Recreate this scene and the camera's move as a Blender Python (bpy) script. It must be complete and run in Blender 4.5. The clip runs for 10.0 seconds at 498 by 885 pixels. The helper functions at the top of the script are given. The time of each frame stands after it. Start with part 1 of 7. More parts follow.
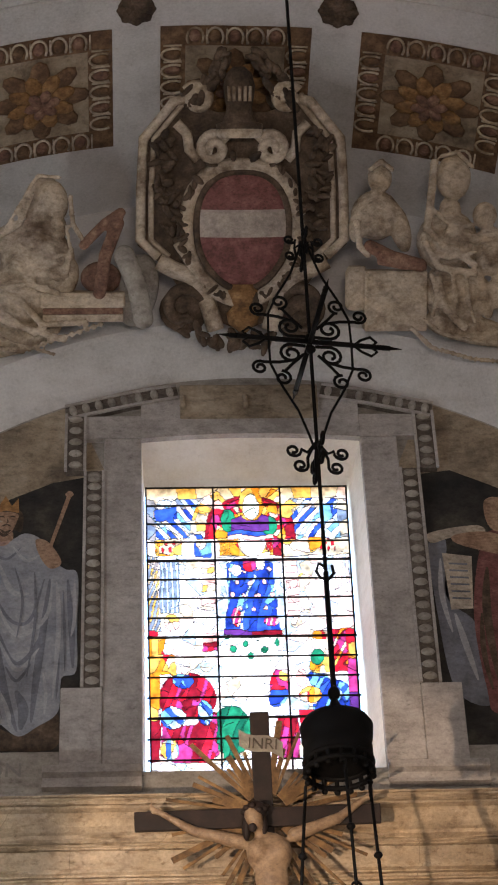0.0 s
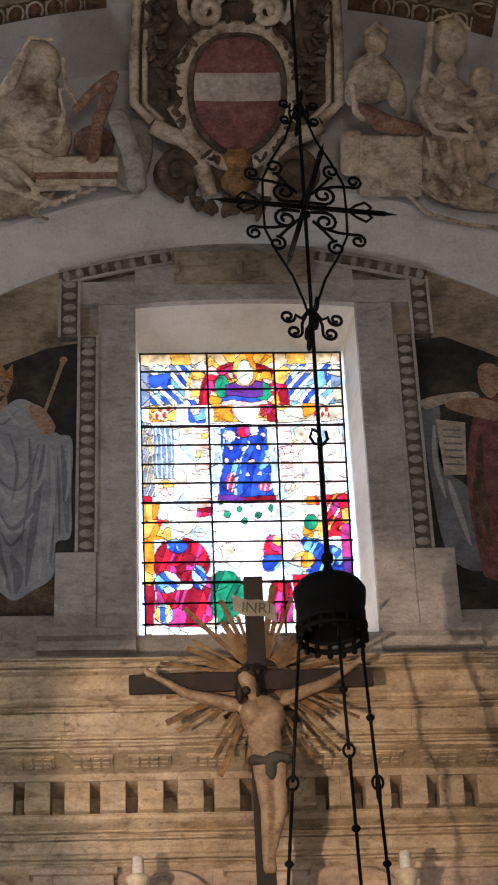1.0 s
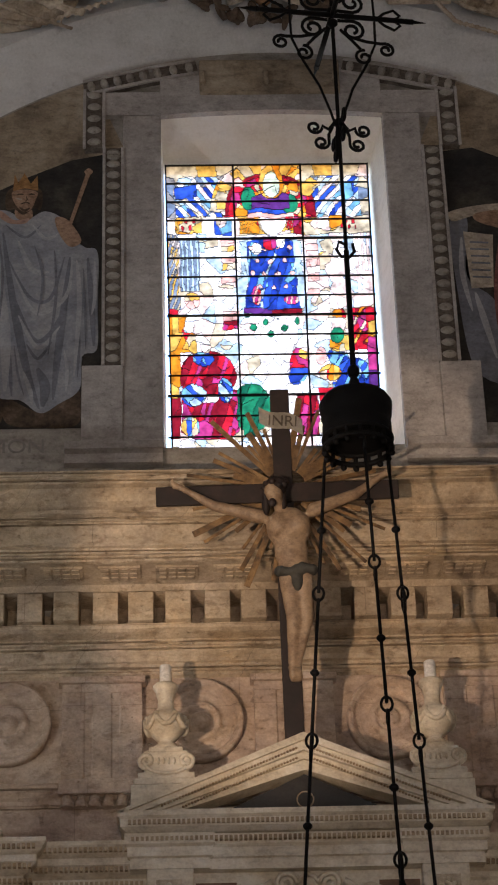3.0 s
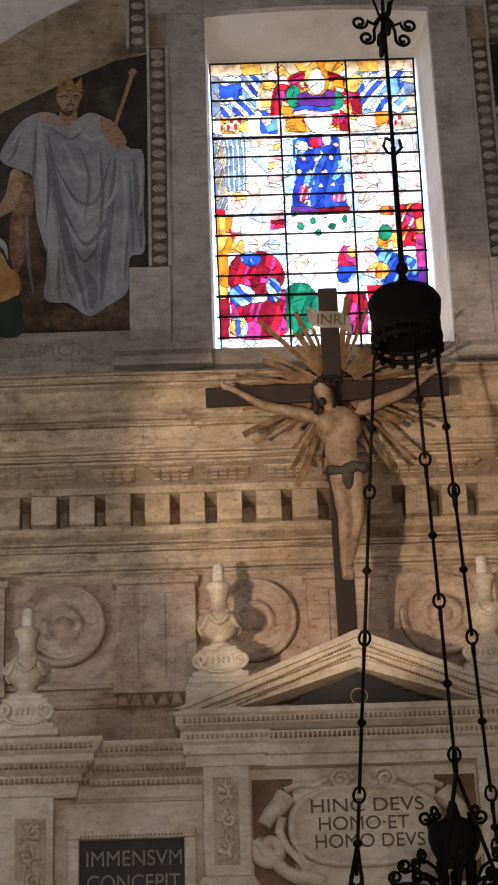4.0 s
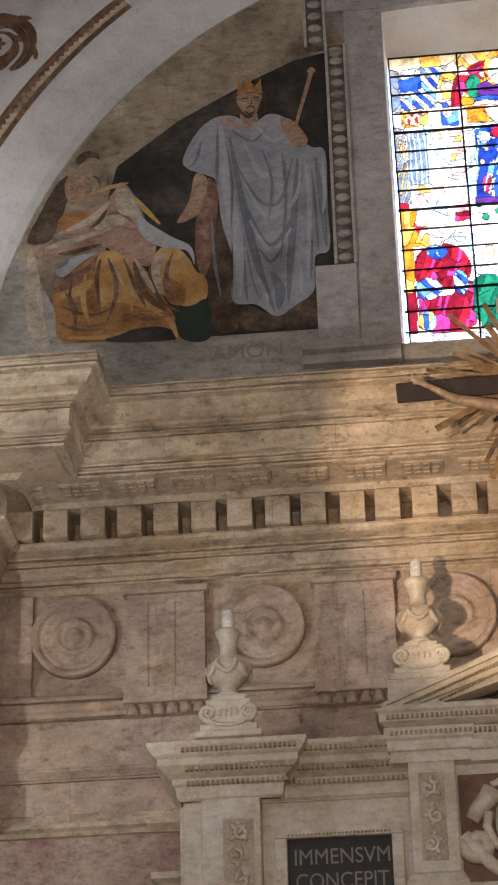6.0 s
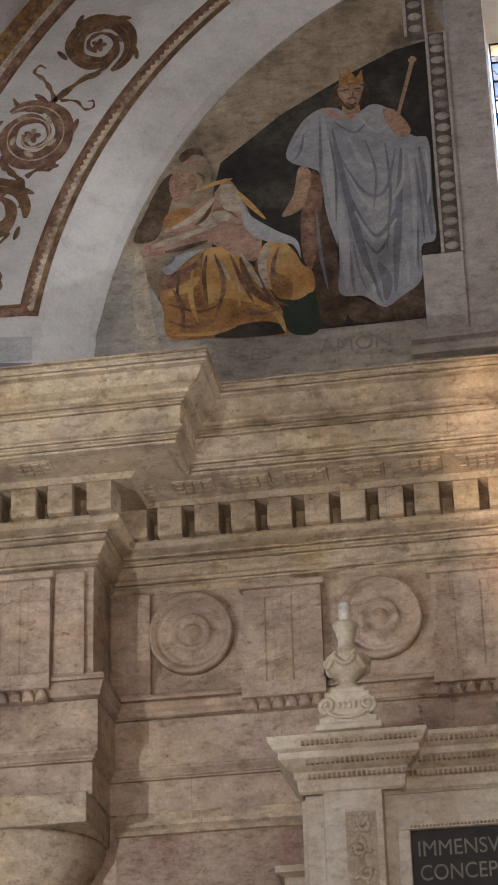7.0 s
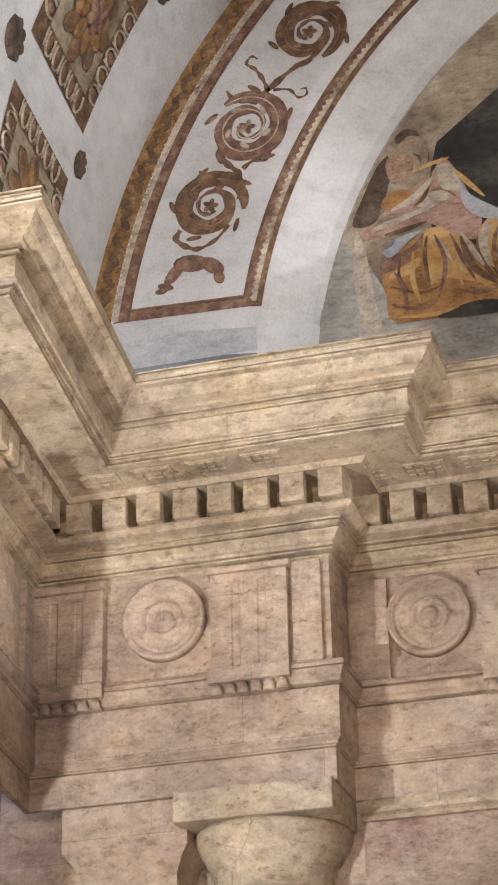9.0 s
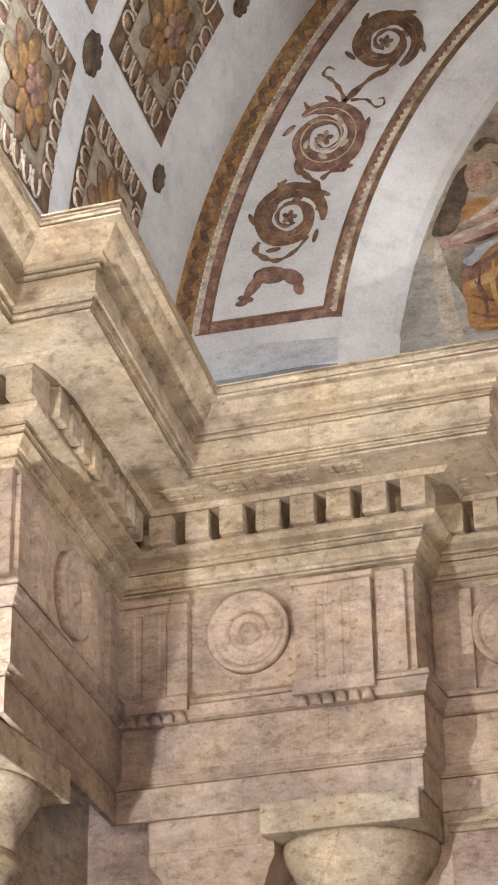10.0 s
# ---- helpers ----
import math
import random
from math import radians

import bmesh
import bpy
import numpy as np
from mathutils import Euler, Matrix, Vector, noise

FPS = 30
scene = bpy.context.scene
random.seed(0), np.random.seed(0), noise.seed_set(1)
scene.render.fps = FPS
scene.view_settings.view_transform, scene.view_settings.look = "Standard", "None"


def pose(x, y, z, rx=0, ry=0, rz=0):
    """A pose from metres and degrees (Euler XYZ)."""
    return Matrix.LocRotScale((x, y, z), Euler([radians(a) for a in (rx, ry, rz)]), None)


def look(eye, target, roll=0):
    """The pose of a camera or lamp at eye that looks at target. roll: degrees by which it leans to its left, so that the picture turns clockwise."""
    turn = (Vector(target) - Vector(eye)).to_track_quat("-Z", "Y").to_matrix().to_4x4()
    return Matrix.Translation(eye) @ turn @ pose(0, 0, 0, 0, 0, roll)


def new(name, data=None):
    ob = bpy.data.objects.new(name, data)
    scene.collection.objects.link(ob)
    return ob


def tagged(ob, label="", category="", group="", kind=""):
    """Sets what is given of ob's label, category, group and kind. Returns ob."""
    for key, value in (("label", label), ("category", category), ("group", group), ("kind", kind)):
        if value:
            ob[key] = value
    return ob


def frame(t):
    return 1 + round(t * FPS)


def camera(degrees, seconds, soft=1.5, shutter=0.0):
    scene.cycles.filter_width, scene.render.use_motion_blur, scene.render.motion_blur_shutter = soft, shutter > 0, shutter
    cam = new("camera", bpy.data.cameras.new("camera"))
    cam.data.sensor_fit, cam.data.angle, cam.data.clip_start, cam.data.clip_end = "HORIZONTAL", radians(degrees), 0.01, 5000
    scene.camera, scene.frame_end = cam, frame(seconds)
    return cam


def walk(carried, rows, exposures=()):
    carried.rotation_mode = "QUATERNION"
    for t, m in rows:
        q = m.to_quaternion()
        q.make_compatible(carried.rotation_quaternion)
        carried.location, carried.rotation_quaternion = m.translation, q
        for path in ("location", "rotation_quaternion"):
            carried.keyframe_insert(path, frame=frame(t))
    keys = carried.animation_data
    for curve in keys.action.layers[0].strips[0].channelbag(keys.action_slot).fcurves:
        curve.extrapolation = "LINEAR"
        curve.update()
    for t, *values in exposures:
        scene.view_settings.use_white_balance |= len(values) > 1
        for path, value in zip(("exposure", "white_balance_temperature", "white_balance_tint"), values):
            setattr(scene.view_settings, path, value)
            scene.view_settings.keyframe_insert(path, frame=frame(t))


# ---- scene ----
cam = camera(13.37, 10.0, 2.0)
EYE = 1.6
ROWS = [
    (0.0, 127.723, 1.973, -1.602), (0.5, 125.643, 1.916, -1.658), (1.0, 124.101, 1.977, -1.797), (1.5, 122.601, 1.898, -1.99),
    (2.0, 120.783, 1.524, -1.785), (3.5, 117.952, 1.789, -0.523), (4.0, 116.426, 1.751, 0.397), (4.5, 116.233, 1.734, 1.002),
    (5.0, 116.31, 1.869, 2.38), (5.5, 116.402, 2.005, 3.775), (6.0, 116.509, 1.369, 6.006), (7.5, 116.259, 1.769, 10.781),
    (8.0, 115.927, 1.665, 12.277), (8.5, 116.043, 1.479, 14.269), (9.0, 116.159, 1.192, 16.16), (9.5, 116.225, 1.21, 16.909),
    (10.0, 116.503, 0.884, 18.473),
]
EXPOSURES = [(0.0, -0.3), (0.5, -0.45), (1.0, -0.6), (2.0, -0.98), (3.5, -0.84), (4.5, -0.55), (6.0, -0.3), (7.5, -0.15), (8.0, 0.03), (8.5, 0.28), (9.0, 0.66), (10.0, 0.66)]
walk(cam, [(t, pose(0, 0, EYE, rx, ry, rz)) for t, rx, ry, rz in ROWS], EXPOSURES)

# ---- world and lights ----
world = bpy.data.worlds.new("sky")
scene.world = world
world.use_nodes = True
wn = world.node_tree.nodes
sky = wn.new("ShaderNodeTexSky")
sky.sky_type, sky.sun_disc, sky.sun_elevation, sky.sun_rotation = "NISHITA", False, radians(50), radians(200)
world.node_tree.links.new(sky.outputs[0], wn["Background"].inputs[0])
wn["Background"].inputs[1].default_value = 2.6


def lamp(name, kind, power, colour, m, size=0.1, size_y=None, angle=None):
    data = bpy.data.lights.new(name, kind)
    data.energy, data.color = power, colour
    if kind == "AREA":
        data.shape, data.size, data.size_y = "RECTANGLE", size, size_y or size
    else:
        data.shadow_soft_size = size
    if angle:
        data.spot_size, data.spot_blend = radians(angle), 0.35
    ob = new(name, data)
    ob.matrix_world = m
    return ob


# Unseen warm panel behind the camera, added as the nave's general fill.
lamp("nave_daylight", "AREA", 820, (1.0, 0.79, 0.61), look((0.8, -3, 2.6), (-1.0, 16, 10.5)), 2.0, 1.6)
lamp("corner_spot", "SPOT", 820, (0.97, 0.965, 0.93), look((-6.3, 9.5, 4.6), (-5.0, 16, 10.4)), 0.07, angle=78)
# Unseen spot on the east side, added to brighten the west wall and vault flank.
lamp("east_spot", "SPOT", 2500, (0.97, 0.965, 0.93), look((8.0, 6.0, 5.2), (-5.9, 13.8, 10.8)), 0.1, angle=27)
lamp("window_daylight", "AREA", 110, (1.0, 0.95, 0.90), look((0.85, 17.2, 12.2), (0.85, 10, 12.2)), 2.6, 4.2)
lamp("cross_spot", "SPOT", 8600, (1.0, 0.71, 0.48), look((-4.6, 2.6, 2.4), (1.05, 15.6, 9.0)), 0.10, angle=14)
# Unseen fill light, well clear of the cornice bulb, added to brighten vault and arch.
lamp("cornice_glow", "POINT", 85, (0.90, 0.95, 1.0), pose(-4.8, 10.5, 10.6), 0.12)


# ---- materials ----


def material(name, base, rough=0.8, second=None, third=None, scale=1.0, bump=0.3, metal=0.0, grain=40.0, island=0.0, wear=0.35, joints=0.0, crust=0.0):
    """A surface with stains at a large scale, blotches at a middle one, grain at a small one, and fine relief."""
    m = bpy.data.materials.new(name)
    m.use_nodes = True
    n, l = m.node_tree.nodes, m.node_tree.links
    b = n["Principled BSDF"]
    b.inputs["Roughness"].default_value, b.inputs["Metallic"].default_value = rough, metal
    second, third = second or [c * 0.65 for c in base], third or [c * 1.2 for c in base]
    geo = n.new("ShaderNodeNewGeometry")

    def noise_node(size, detail, stretch=(1, 1, 1)):
        t, v = n.new("ShaderNodeTexNoise"), n.new("ShaderNodeMapping")
        v.inputs["Scale"].default_value = stretch
        t.inputs["Scale"].default_value, t.inputs["Detail"].default_value, t.inputs["Roughness"].default_value = size, detail, 0.65
        l.new(geo.outputs["Position"], v.inputs["Vector"])
        l.new(v.outputs[0], t.inputs["Vector"])
        return t.outputs["Fac"]

    def ramp_node(fac, stops):
        r = n.new("ShaderNodeValToRGB")
        r.color_ramp.elements[0].position, r.color_ramp.elements[0].color = stops[0][0], (*stops[0][1], 1)
        r.color_ramp.elements[1].position, r.color_ramp.elements[1].color = stops[-1][0], (*stops[-1][1], 1)
        for p, c in stops[1:-1]:
            r.color_ramp.elements.new(p).color = (*c, 1)
        l.new(fac, r.inputs[0])
        return r.outputs[0]

    def mixed(kind, amount, a, c):
        x = n.new("ShaderNodeMix")
        x.data_type, x.blend_type = "RGBA", kind
        x.inputs["Factor"].default_value = amount
        l.new(a, x.inputs["A"])
        l.new(c, x.inputs["B"])
        return x.outputs["Result"]

    big, fine = noise_node(scale, 8), noise_node(grain, 5)
    out = ramp_node(big, [(0.34, second), (0.5, base), (0.66, third)])
    blotch = ramp_node(noise_node(scale * 5 + 1.5, 9, (0.7, 0.7, 1.5)), [(0.30, (0.18, 0.155, 0.14)), (0.46, (0.75, 0.73, 0.71)), (0.72, (1.2, 1.2, 1.2))])
    out = mixed("MULTIPLY", wear, out, blotch)
    pits = ramp_node(noise_node(scale * 18 + 4.0, 4, (0.85, 0.85, 1.25)), [(0.28, (0.42, 0.37, 0.33)), (0.40, (1, 1, 1)), (0.7, (1.06, 1.06, 1.06))])
    out = mixed("MULTIPLY", wear, out, pits)
    out = mixed("OVERLAY", 0.4, out, fine)
    if crust:
        tint = ramp_node(noise_node(1.6, 12, (0.9, 0.9, 1.3)), [(0.36, (0.78, 0.75, 0.79)), (0.46, (1, 1, 1)), (0.58, (1.03, 0.99, 0.90)), (0.70, (1.08, 0.96, 0.76))])
        out = mixed("MULTIPLY", 0.7, out, tint)
        soot = ramp_node(noise_node(9.0, 14, (0.75, 0.75, 1.35)), [(0.54, (1, 1, 1)), (0.61, (0.62, 0.56, 0.51)), (0.70, (0.25, 0.21, 0.19))])
        lime = ramp_node(noise_node(11, 12, (0.7, 0.7, 1.1)), [(0.52, (1, 1, 1)), (0.62, (1.25, 1.27, 1.3))])
        out = mixed("MULTIPLY", crust, mixed("MULTIPLY", crust, out, lime), soot)
    if joints:
        sx, cx, br = n.new("ShaderNodeSeparateXYZ"), n.new("ShaderNodeCombineXYZ"), n.new("ShaderNodeTexBrick")
        ad = n.new("ShaderNodeMath")
        l.new(geo.outputs["Position"], sx.inputs[0])
        l.new(sx.outputs[0], ad.inputs[0])
        l.new(sx.outputs[1], ad.inputs[1])
        l.new(ad.outputs[0], cx.inputs[0])
        l.new(sx.outputs[2], cx.inputs[1])
        l.new(cx.outputs[0], br.inputs["Vector"])
        br.inputs["Color1"].default_value, br.inputs["Color2"].default_value, br.inputs["Mortar"].default_value = (1.06, 1.03, 1.0, 1), (0.84, 0.83, 0.84, 1), (0.38, 0.33, 0.3, 1)
        br.inputs["Scale"].default_value, br.inputs["Mortar Size"].default_value, br.inputs["Brick Width"].default_value, br.inputs["Row Height"].default_value = 1.0, joints, 1.37, 0.62
        out = mixed("MULTIPLY", 0.45, out, br.outputs["Color"])
    if island:
        hue = n.new("ShaderNodeHueSaturation")
        mr = n.new("ShaderNodeMapRange")
        mr.inputs["To Min"].default_value, mr.inputs["To Max"].default_value = 1 - island, 1 + island
        oi = n.new("ShaderNodeObjectInfo")
        l.new(oi.outputs["Random"], mr.inputs["Value"])
        l.new(mr.outputs[0], hue.inputs["Value"])
        l.new(out, hue.inputs["Color"])
        out = hue.outputs[0]
    l.new(out, b.inputs["Base Color"])
    bp = n.new("ShaderNodeBump")
    bp.inputs["Strength"].default_value, bp.inputs["Distance"].default_value = bump, 0.012
    l.new(mixed("ADD", 0.6, pits, fine), bp.inputs["Height"])
    l.new(bp.outputs[0], b.inputs["Normal"])
    return m


LIMEWASH = material("limewashed_reveal", (0.80, 0.77, 0.72), 0.9, (0.7, 0.66, 0.6), (0.84, 0.82, 0.79), 1.5, 0.2, wear=0.15)
GREYBLUE = material("grey_blue_plaster", (0.25, 0.27, 0.31), 0.9, None, None, 1.5, 0.2)
PALEBLUE = material("pale_blue_plaster", (0.50, 0.52, 0.56), 0.9, (0.42, 0.44, 0.49), None, 1.5, 0.2)
STONE = material("travertine", (0.475, 0.396, 0.302), 0.85, (0.315, 0.255, 0.19), (0.575, 0.498, 0.395), 1.0, 1.0, island=0.06, wear=0.5, joints=0.004, crust=0.6)
PINK = material("pink_stone", (0.465, 0.370, 0.305), 0.85, (0.30, 0.232, 0.205), (0.56, 0.47, 0.395), 0.9, 1.0, island=0.06, wear=0.5, joints=0.003, crust=0.5)
PLASTER = material("white_plaster", (0.60, 0.61, 0.635), 0.9, (0.49, 0.50, 0.52), (0.69, 0.70, 0.73), 0.6, 0.2, wear=0.22)
GREY = material("grey_plaster", (0.36, 0.35, 0.33), 0.9, (0.25, 0.24, 0.23), (0.45, 0.44, 0.42), 1.2, 0.3, wear=0.65)
MARBLE = material("altar_marble", (0.63, 0.57, 0.46), 0.5, (0.49, 0.42, 0.315), (0.72, 0.675, 0.58), 2.6, 0.4, wear=0.4)
FLOOR = material("floor_stone", (0.3, 0.27, 0.24), 0.5)
IRON = material("wrought_iron", (0.005, 0.005, 0.006), 0.65, metal=0.0)

IRON.node_tree.nodes["Principled BSDF"].inputs["Specular IOR Level"].default_value = 0.12
BROWN = material("brown_paint", (0.165, 0.10, 0.058), 0.85, (0.085, 0.05, 0.034), (0.28, 0.18, 0.105), 7, 0.4, wear=0.6)
RUST = material("red_brown_paint", (0.22, 0.125, 0.095), 0.85, (0.12, 0.07, 0.055), (0.36, 0.24, 0.18), 9, 0.4, wear=0.6)
GOLD = material("ochre_gold_paint", (0.27, 0.15, 0.06), 0.8, (0.13, 0.07, 0.03), (0.40, 0.255, 0.12), 9, 0.4, wear=0.6)
STUCCO = material("aged_stucco", (0.51, 0.45, 0.375), 0.9, (0.20, 0.15, 0.11), (0.64, 0.58, 0.50), 3.4, 0.6, wear=0.6, crust=0.35)
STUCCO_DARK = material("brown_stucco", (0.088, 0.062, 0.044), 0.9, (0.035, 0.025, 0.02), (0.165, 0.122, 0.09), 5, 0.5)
RED = material("faded_red", (0.20, 0.08, 0.078), 0.85, (0.12, 0.05, 0.05), (0.27, 0.13, 0.12), 8, 0.3, wear=0.65)
BAND = material("faded_white", (0.42, 0.375, 0.345), 0.85, None, None, 6, 0.3)
NIGHT = material("dark_fresco_ground", (0.034, 0.033, 0.033), 0.9, (0.014, 0.015, 0.017), (0.085, 0.078, 0.066), 2.2, 0.2, wear=0.65)
OCHRE_WALL = material("worn_ochre_fresco", (0.34, 0.285, 0.215), 0.9, (0.16, 0.13, 0.10), (0.44, 0.385, 0.31), 1.7, 0.3, wear=0.65)
CLOAK = material("grey_blue_fresco", (0.305, 0.33, 0.385), 0.9, (0.225, 0.25, 0.305), (0.37, 0.385, 0.425), 3, 0.3, wear=0.3)
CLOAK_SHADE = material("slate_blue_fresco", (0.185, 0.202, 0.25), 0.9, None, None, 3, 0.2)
CLOAK_LIGHT = material("pale_blue_fresco", (0.375, 0.395, 0.44), 0.9, (0.31, 0.33, 0.38), None, 3, 0.2, wear=0.3)
SKIN = material("ochre_skin_fresco", (0.37, 0.25, 0.18), 0.9, (0.27, 0.17, 0.12), (0.48, 0.34, 0.25), 5, 0.2, wear=0.65)
YELLOW = material("yellow_fresco", (0.54, 0.335, 0.13), 0.9, (0.40, 0.22, 0.075), (0.58, 0.41, 0.21), 3, 0.2, wear=0.4)
ORANGE = material("orange_fresco", (0.38, 0.21, 0.085), 0.9, (0.24, 0.125, 0.055), None, 4, 0.2, wear=0.65)
ROSE = material("rose_fresco", (0.41, 0.275, 0.23), 0.9, (0.30, 0.18, 0.15), None, 3, 0.2, wear=0.65)
GREEN = material("green_fresco", (0.028, 0.045, 0.036), 0.9, None, None, 4, 0.2)
PALE = material("pale_fresco", (0.5, 0.45, 0.38), 0.9, (0.34, 0.3, 0.26), None, 4, 0.2, wear=0.65)
LETTER = material("grey_letters", (0.24, 0.235, 0.23), 0.9)
INCISED = material("incised_letters", (0.12, 0.10, 0.08), 0.8)
SLATE = material("black_slate", (0.018, 0.017, 0.016), 0.65, None, (0.035, 0.032, 0.03), 2, 0.15)
DULLGOLD = material("dull_gilt_letters", (0.26, 0.24, 0.20), 0.8)
MARBLE_DARK = material("tan_marble", (0.36, 0.275, 0.18), 0.6, (0.22, 0.155, 0.10), (0.44, 0.355, 0.245), 5, 0.4)
# Darker copy of the altar marble: shade behind the carved foliage, put into its colour.
MARBLE_SHADE = material("shaded_marble", (0.45, 0.375, 0.275), 0.6, (0.33, 0.265, 0.19), (0.52, 0.45, 0.35), 5, 0.4)
REDSTONE = material("red_brown_marble", (0.17, 0.085, 0.045), 0.5, (0.1, 0.05, 0.03), (0.24, 0.13, 0.07), 4, 0.2)
WAX = material("white_wax", (0.75, 0.73, 0.70), 0.5, None, None, 8, 0.1)
WOOD = material("dark_cross_wood", (0.016, 0.008, 0.008), 0.7, (0.009, 0.005, 0.005), (0.03, 0.015, 0.013), 6, 0.3)
BODY = material("painted_carving", (0.33, 0.235, 0.155), 0.55, (0.20, 0.13, 0.085), (0.40, 0.295, 0.20), 6, 0.2, wear=0.5)
CLOTH = material("dark_loincloth", (0.06, 0.06, 0.055), 0.8, None, None, 6, 0.3)
GILT = material("tarnished_gilt", (0.17, 0.098, 0.042), 0.5, (0.06, 0.034, 0.016), (0.30, 0.185, 0.08), 9, 0.3, metal=0.35)
SCROLLWHITE = material("parchment_white", (0.55, 0.52, 0.46), 0.8)
ROSEWALL = material("rose_painted_wall", (0.38, 0.29, 0.24), 0.9, (0.29, 0.18, 0.16), (0.43, 0.34, 0.28), 2.6, 0.4, wear=0.65)


def glass(name, colour):
    m = bpy.data.materials.new(name)
    m.use_nodes = True
    n, l = m.node_tree.nodes, m.node_tree.links
    n.remove(n["Principled BSDF"])
    tr, gl, mx = n.new("ShaderNodeBsdfTransparent"), n.new("ShaderNodeBsdfGlossy"), n.new("ShaderNodeMixShader")
    geo, noi, mul = n.new("ShaderNodeNewGeometry"), n.new("ShaderNodeTexNoise"), n.new("ShaderNodeMix")
    mr = n.new("ShaderNodeMapRange")
    mr.inputs["From Min"].default_value, mr.inputs["From Max"].default_value = 0.25, 0.75
    mr.inputs["To Min"].default_value, mr.inputs["To Max"].default_value = 0.25, 1.4
    noi.inputs["Scale"].default_value, noi.inputs["Detail"].default_value = 11, 8
    mul.data_type, mul.blend_type = "RGBA", "MULTIPLY"
    mul.inputs["Factor"].default_value, mul.inputs["A"].default_value = 1, (*colour, 1)
    l.new(geo.outputs["Position"], noi.inputs["Vector"])
    l.new(noi.outputs["Fac"], mr.inputs["Value"])
    l.new(mr.outputs[0], mul.inputs["B"])
    l.new(mul.outputs["Result"], tr.inputs[0])
    gl.inputs["Roughness"].default_value = 0.15
    mx.inputs[0].default_value = 0.04
    ts, half = n.new("ShaderNodeBsdfTranslucent"), n.new("ShaderNodeMixShader")
    l.new(mul.outputs["Result"], ts.inputs[0])
    half.inputs[0].default_value = 0.65
    l.new(tr.outputs[0], half.inputs[1])
    l.new(ts.outputs[0], half.inputs[2])
    l.new(half.outputs[0], mx.inputs[1])
    l.new(gl.outputs[0], mx.inputs[2])
    l.new(mx.outputs[0], n["Material Output"].inputs["Surface"])
    return m


GLASS = {"white": (1.0, 0.80, 0.70), "cream": (0.55, 0.39, 0.24), "grey": (0.30, 0.24, 0.21), "blue": (0.025, 0.065, 0.33), "sky": (0.15, 0.31, 0.40),
         "red": (0.50, 0.010, 0.022), "orange": (0.62, 0.18, 0.012), "gold": (0.66, 0.33, 0.06), "green": (0.012, 0.16, 0.07), "purple": (0.09, 0.02, 0.12),
         "magenta": (0.40, 0.03, 0.13), "pink": (0.78, 0.36, 0.28), "darkred": (0.20, 0.006, 0.014), "deepblue": (0.012, 0.03, 0.19), "palesky": (0.42, 0.47, 0.50), "palepink": (0.80, 0.52, 0.42), "blaze": (1.0, 0.90, 0.84),
         "greyblue": (0.17, 0.19, 0.24), "deepgreen": (0.006, 0.08, 0.04), "palegreen": (0.6, 0.58, 0.40)}
GLASS_MATS = {k: glass("glass_" + k, c) for k, c in GLASS.items()}

# ---- mesh helpers ----


def obj(name, bm, mat, parent=None, label=""):
    me = bpy.data.meshes.new(name)
    bm.to_mesh(me)
    bm.free()
    for m in (mat if isinstance(mat, (list, tuple)) else [mat]):
        me.materials.append(m)
    ob = new(name, me)
    if parent:
        ob.parent = parent
    if label:
        ob["label"] = label
    return ob


def part(name, bm, mat, parent, label=""):
    return obj(name, bm, mat, parent, label)


def empty(name, m=None):
    ob = new(name)
    if m is not None:
        ob.matrix_world = m
    return ob


def add_box(bm, x0, x1, y0, y1, z0, z1, bevel=0.0, mi=0):
    vs = [bm.verts.new(p) for p in ((x0, y0, z0), (x1, y0, z0), (x1, y1, z0), (x0, y1, z0), (x0, y0, z1), (x1, y0, z1), (x1, y1, z1), (x0, y1, z1))]
    fs = [bm.faces.new([vs[i] for i in f]) for f in ((3, 2, 1, 0), (4, 5, 6, 7), (0, 1, 5, 4), (1, 2, 6, 5), (2, 3, 7, 6), (3, 0, 4, 7))]
    for f in fs:
        f.material_index = mi
    if bevel:
        es = list({e for f in fs for e in f.edges})
        bmesh.ops.bevel(bm, geom=es, offset=bevel, segments=2, affect="EDGES", profile=0.6)
    return vs


def box(*a, **k):
    bm = bmesh.new()
    add_box(bm, *a, **k)
    return bm


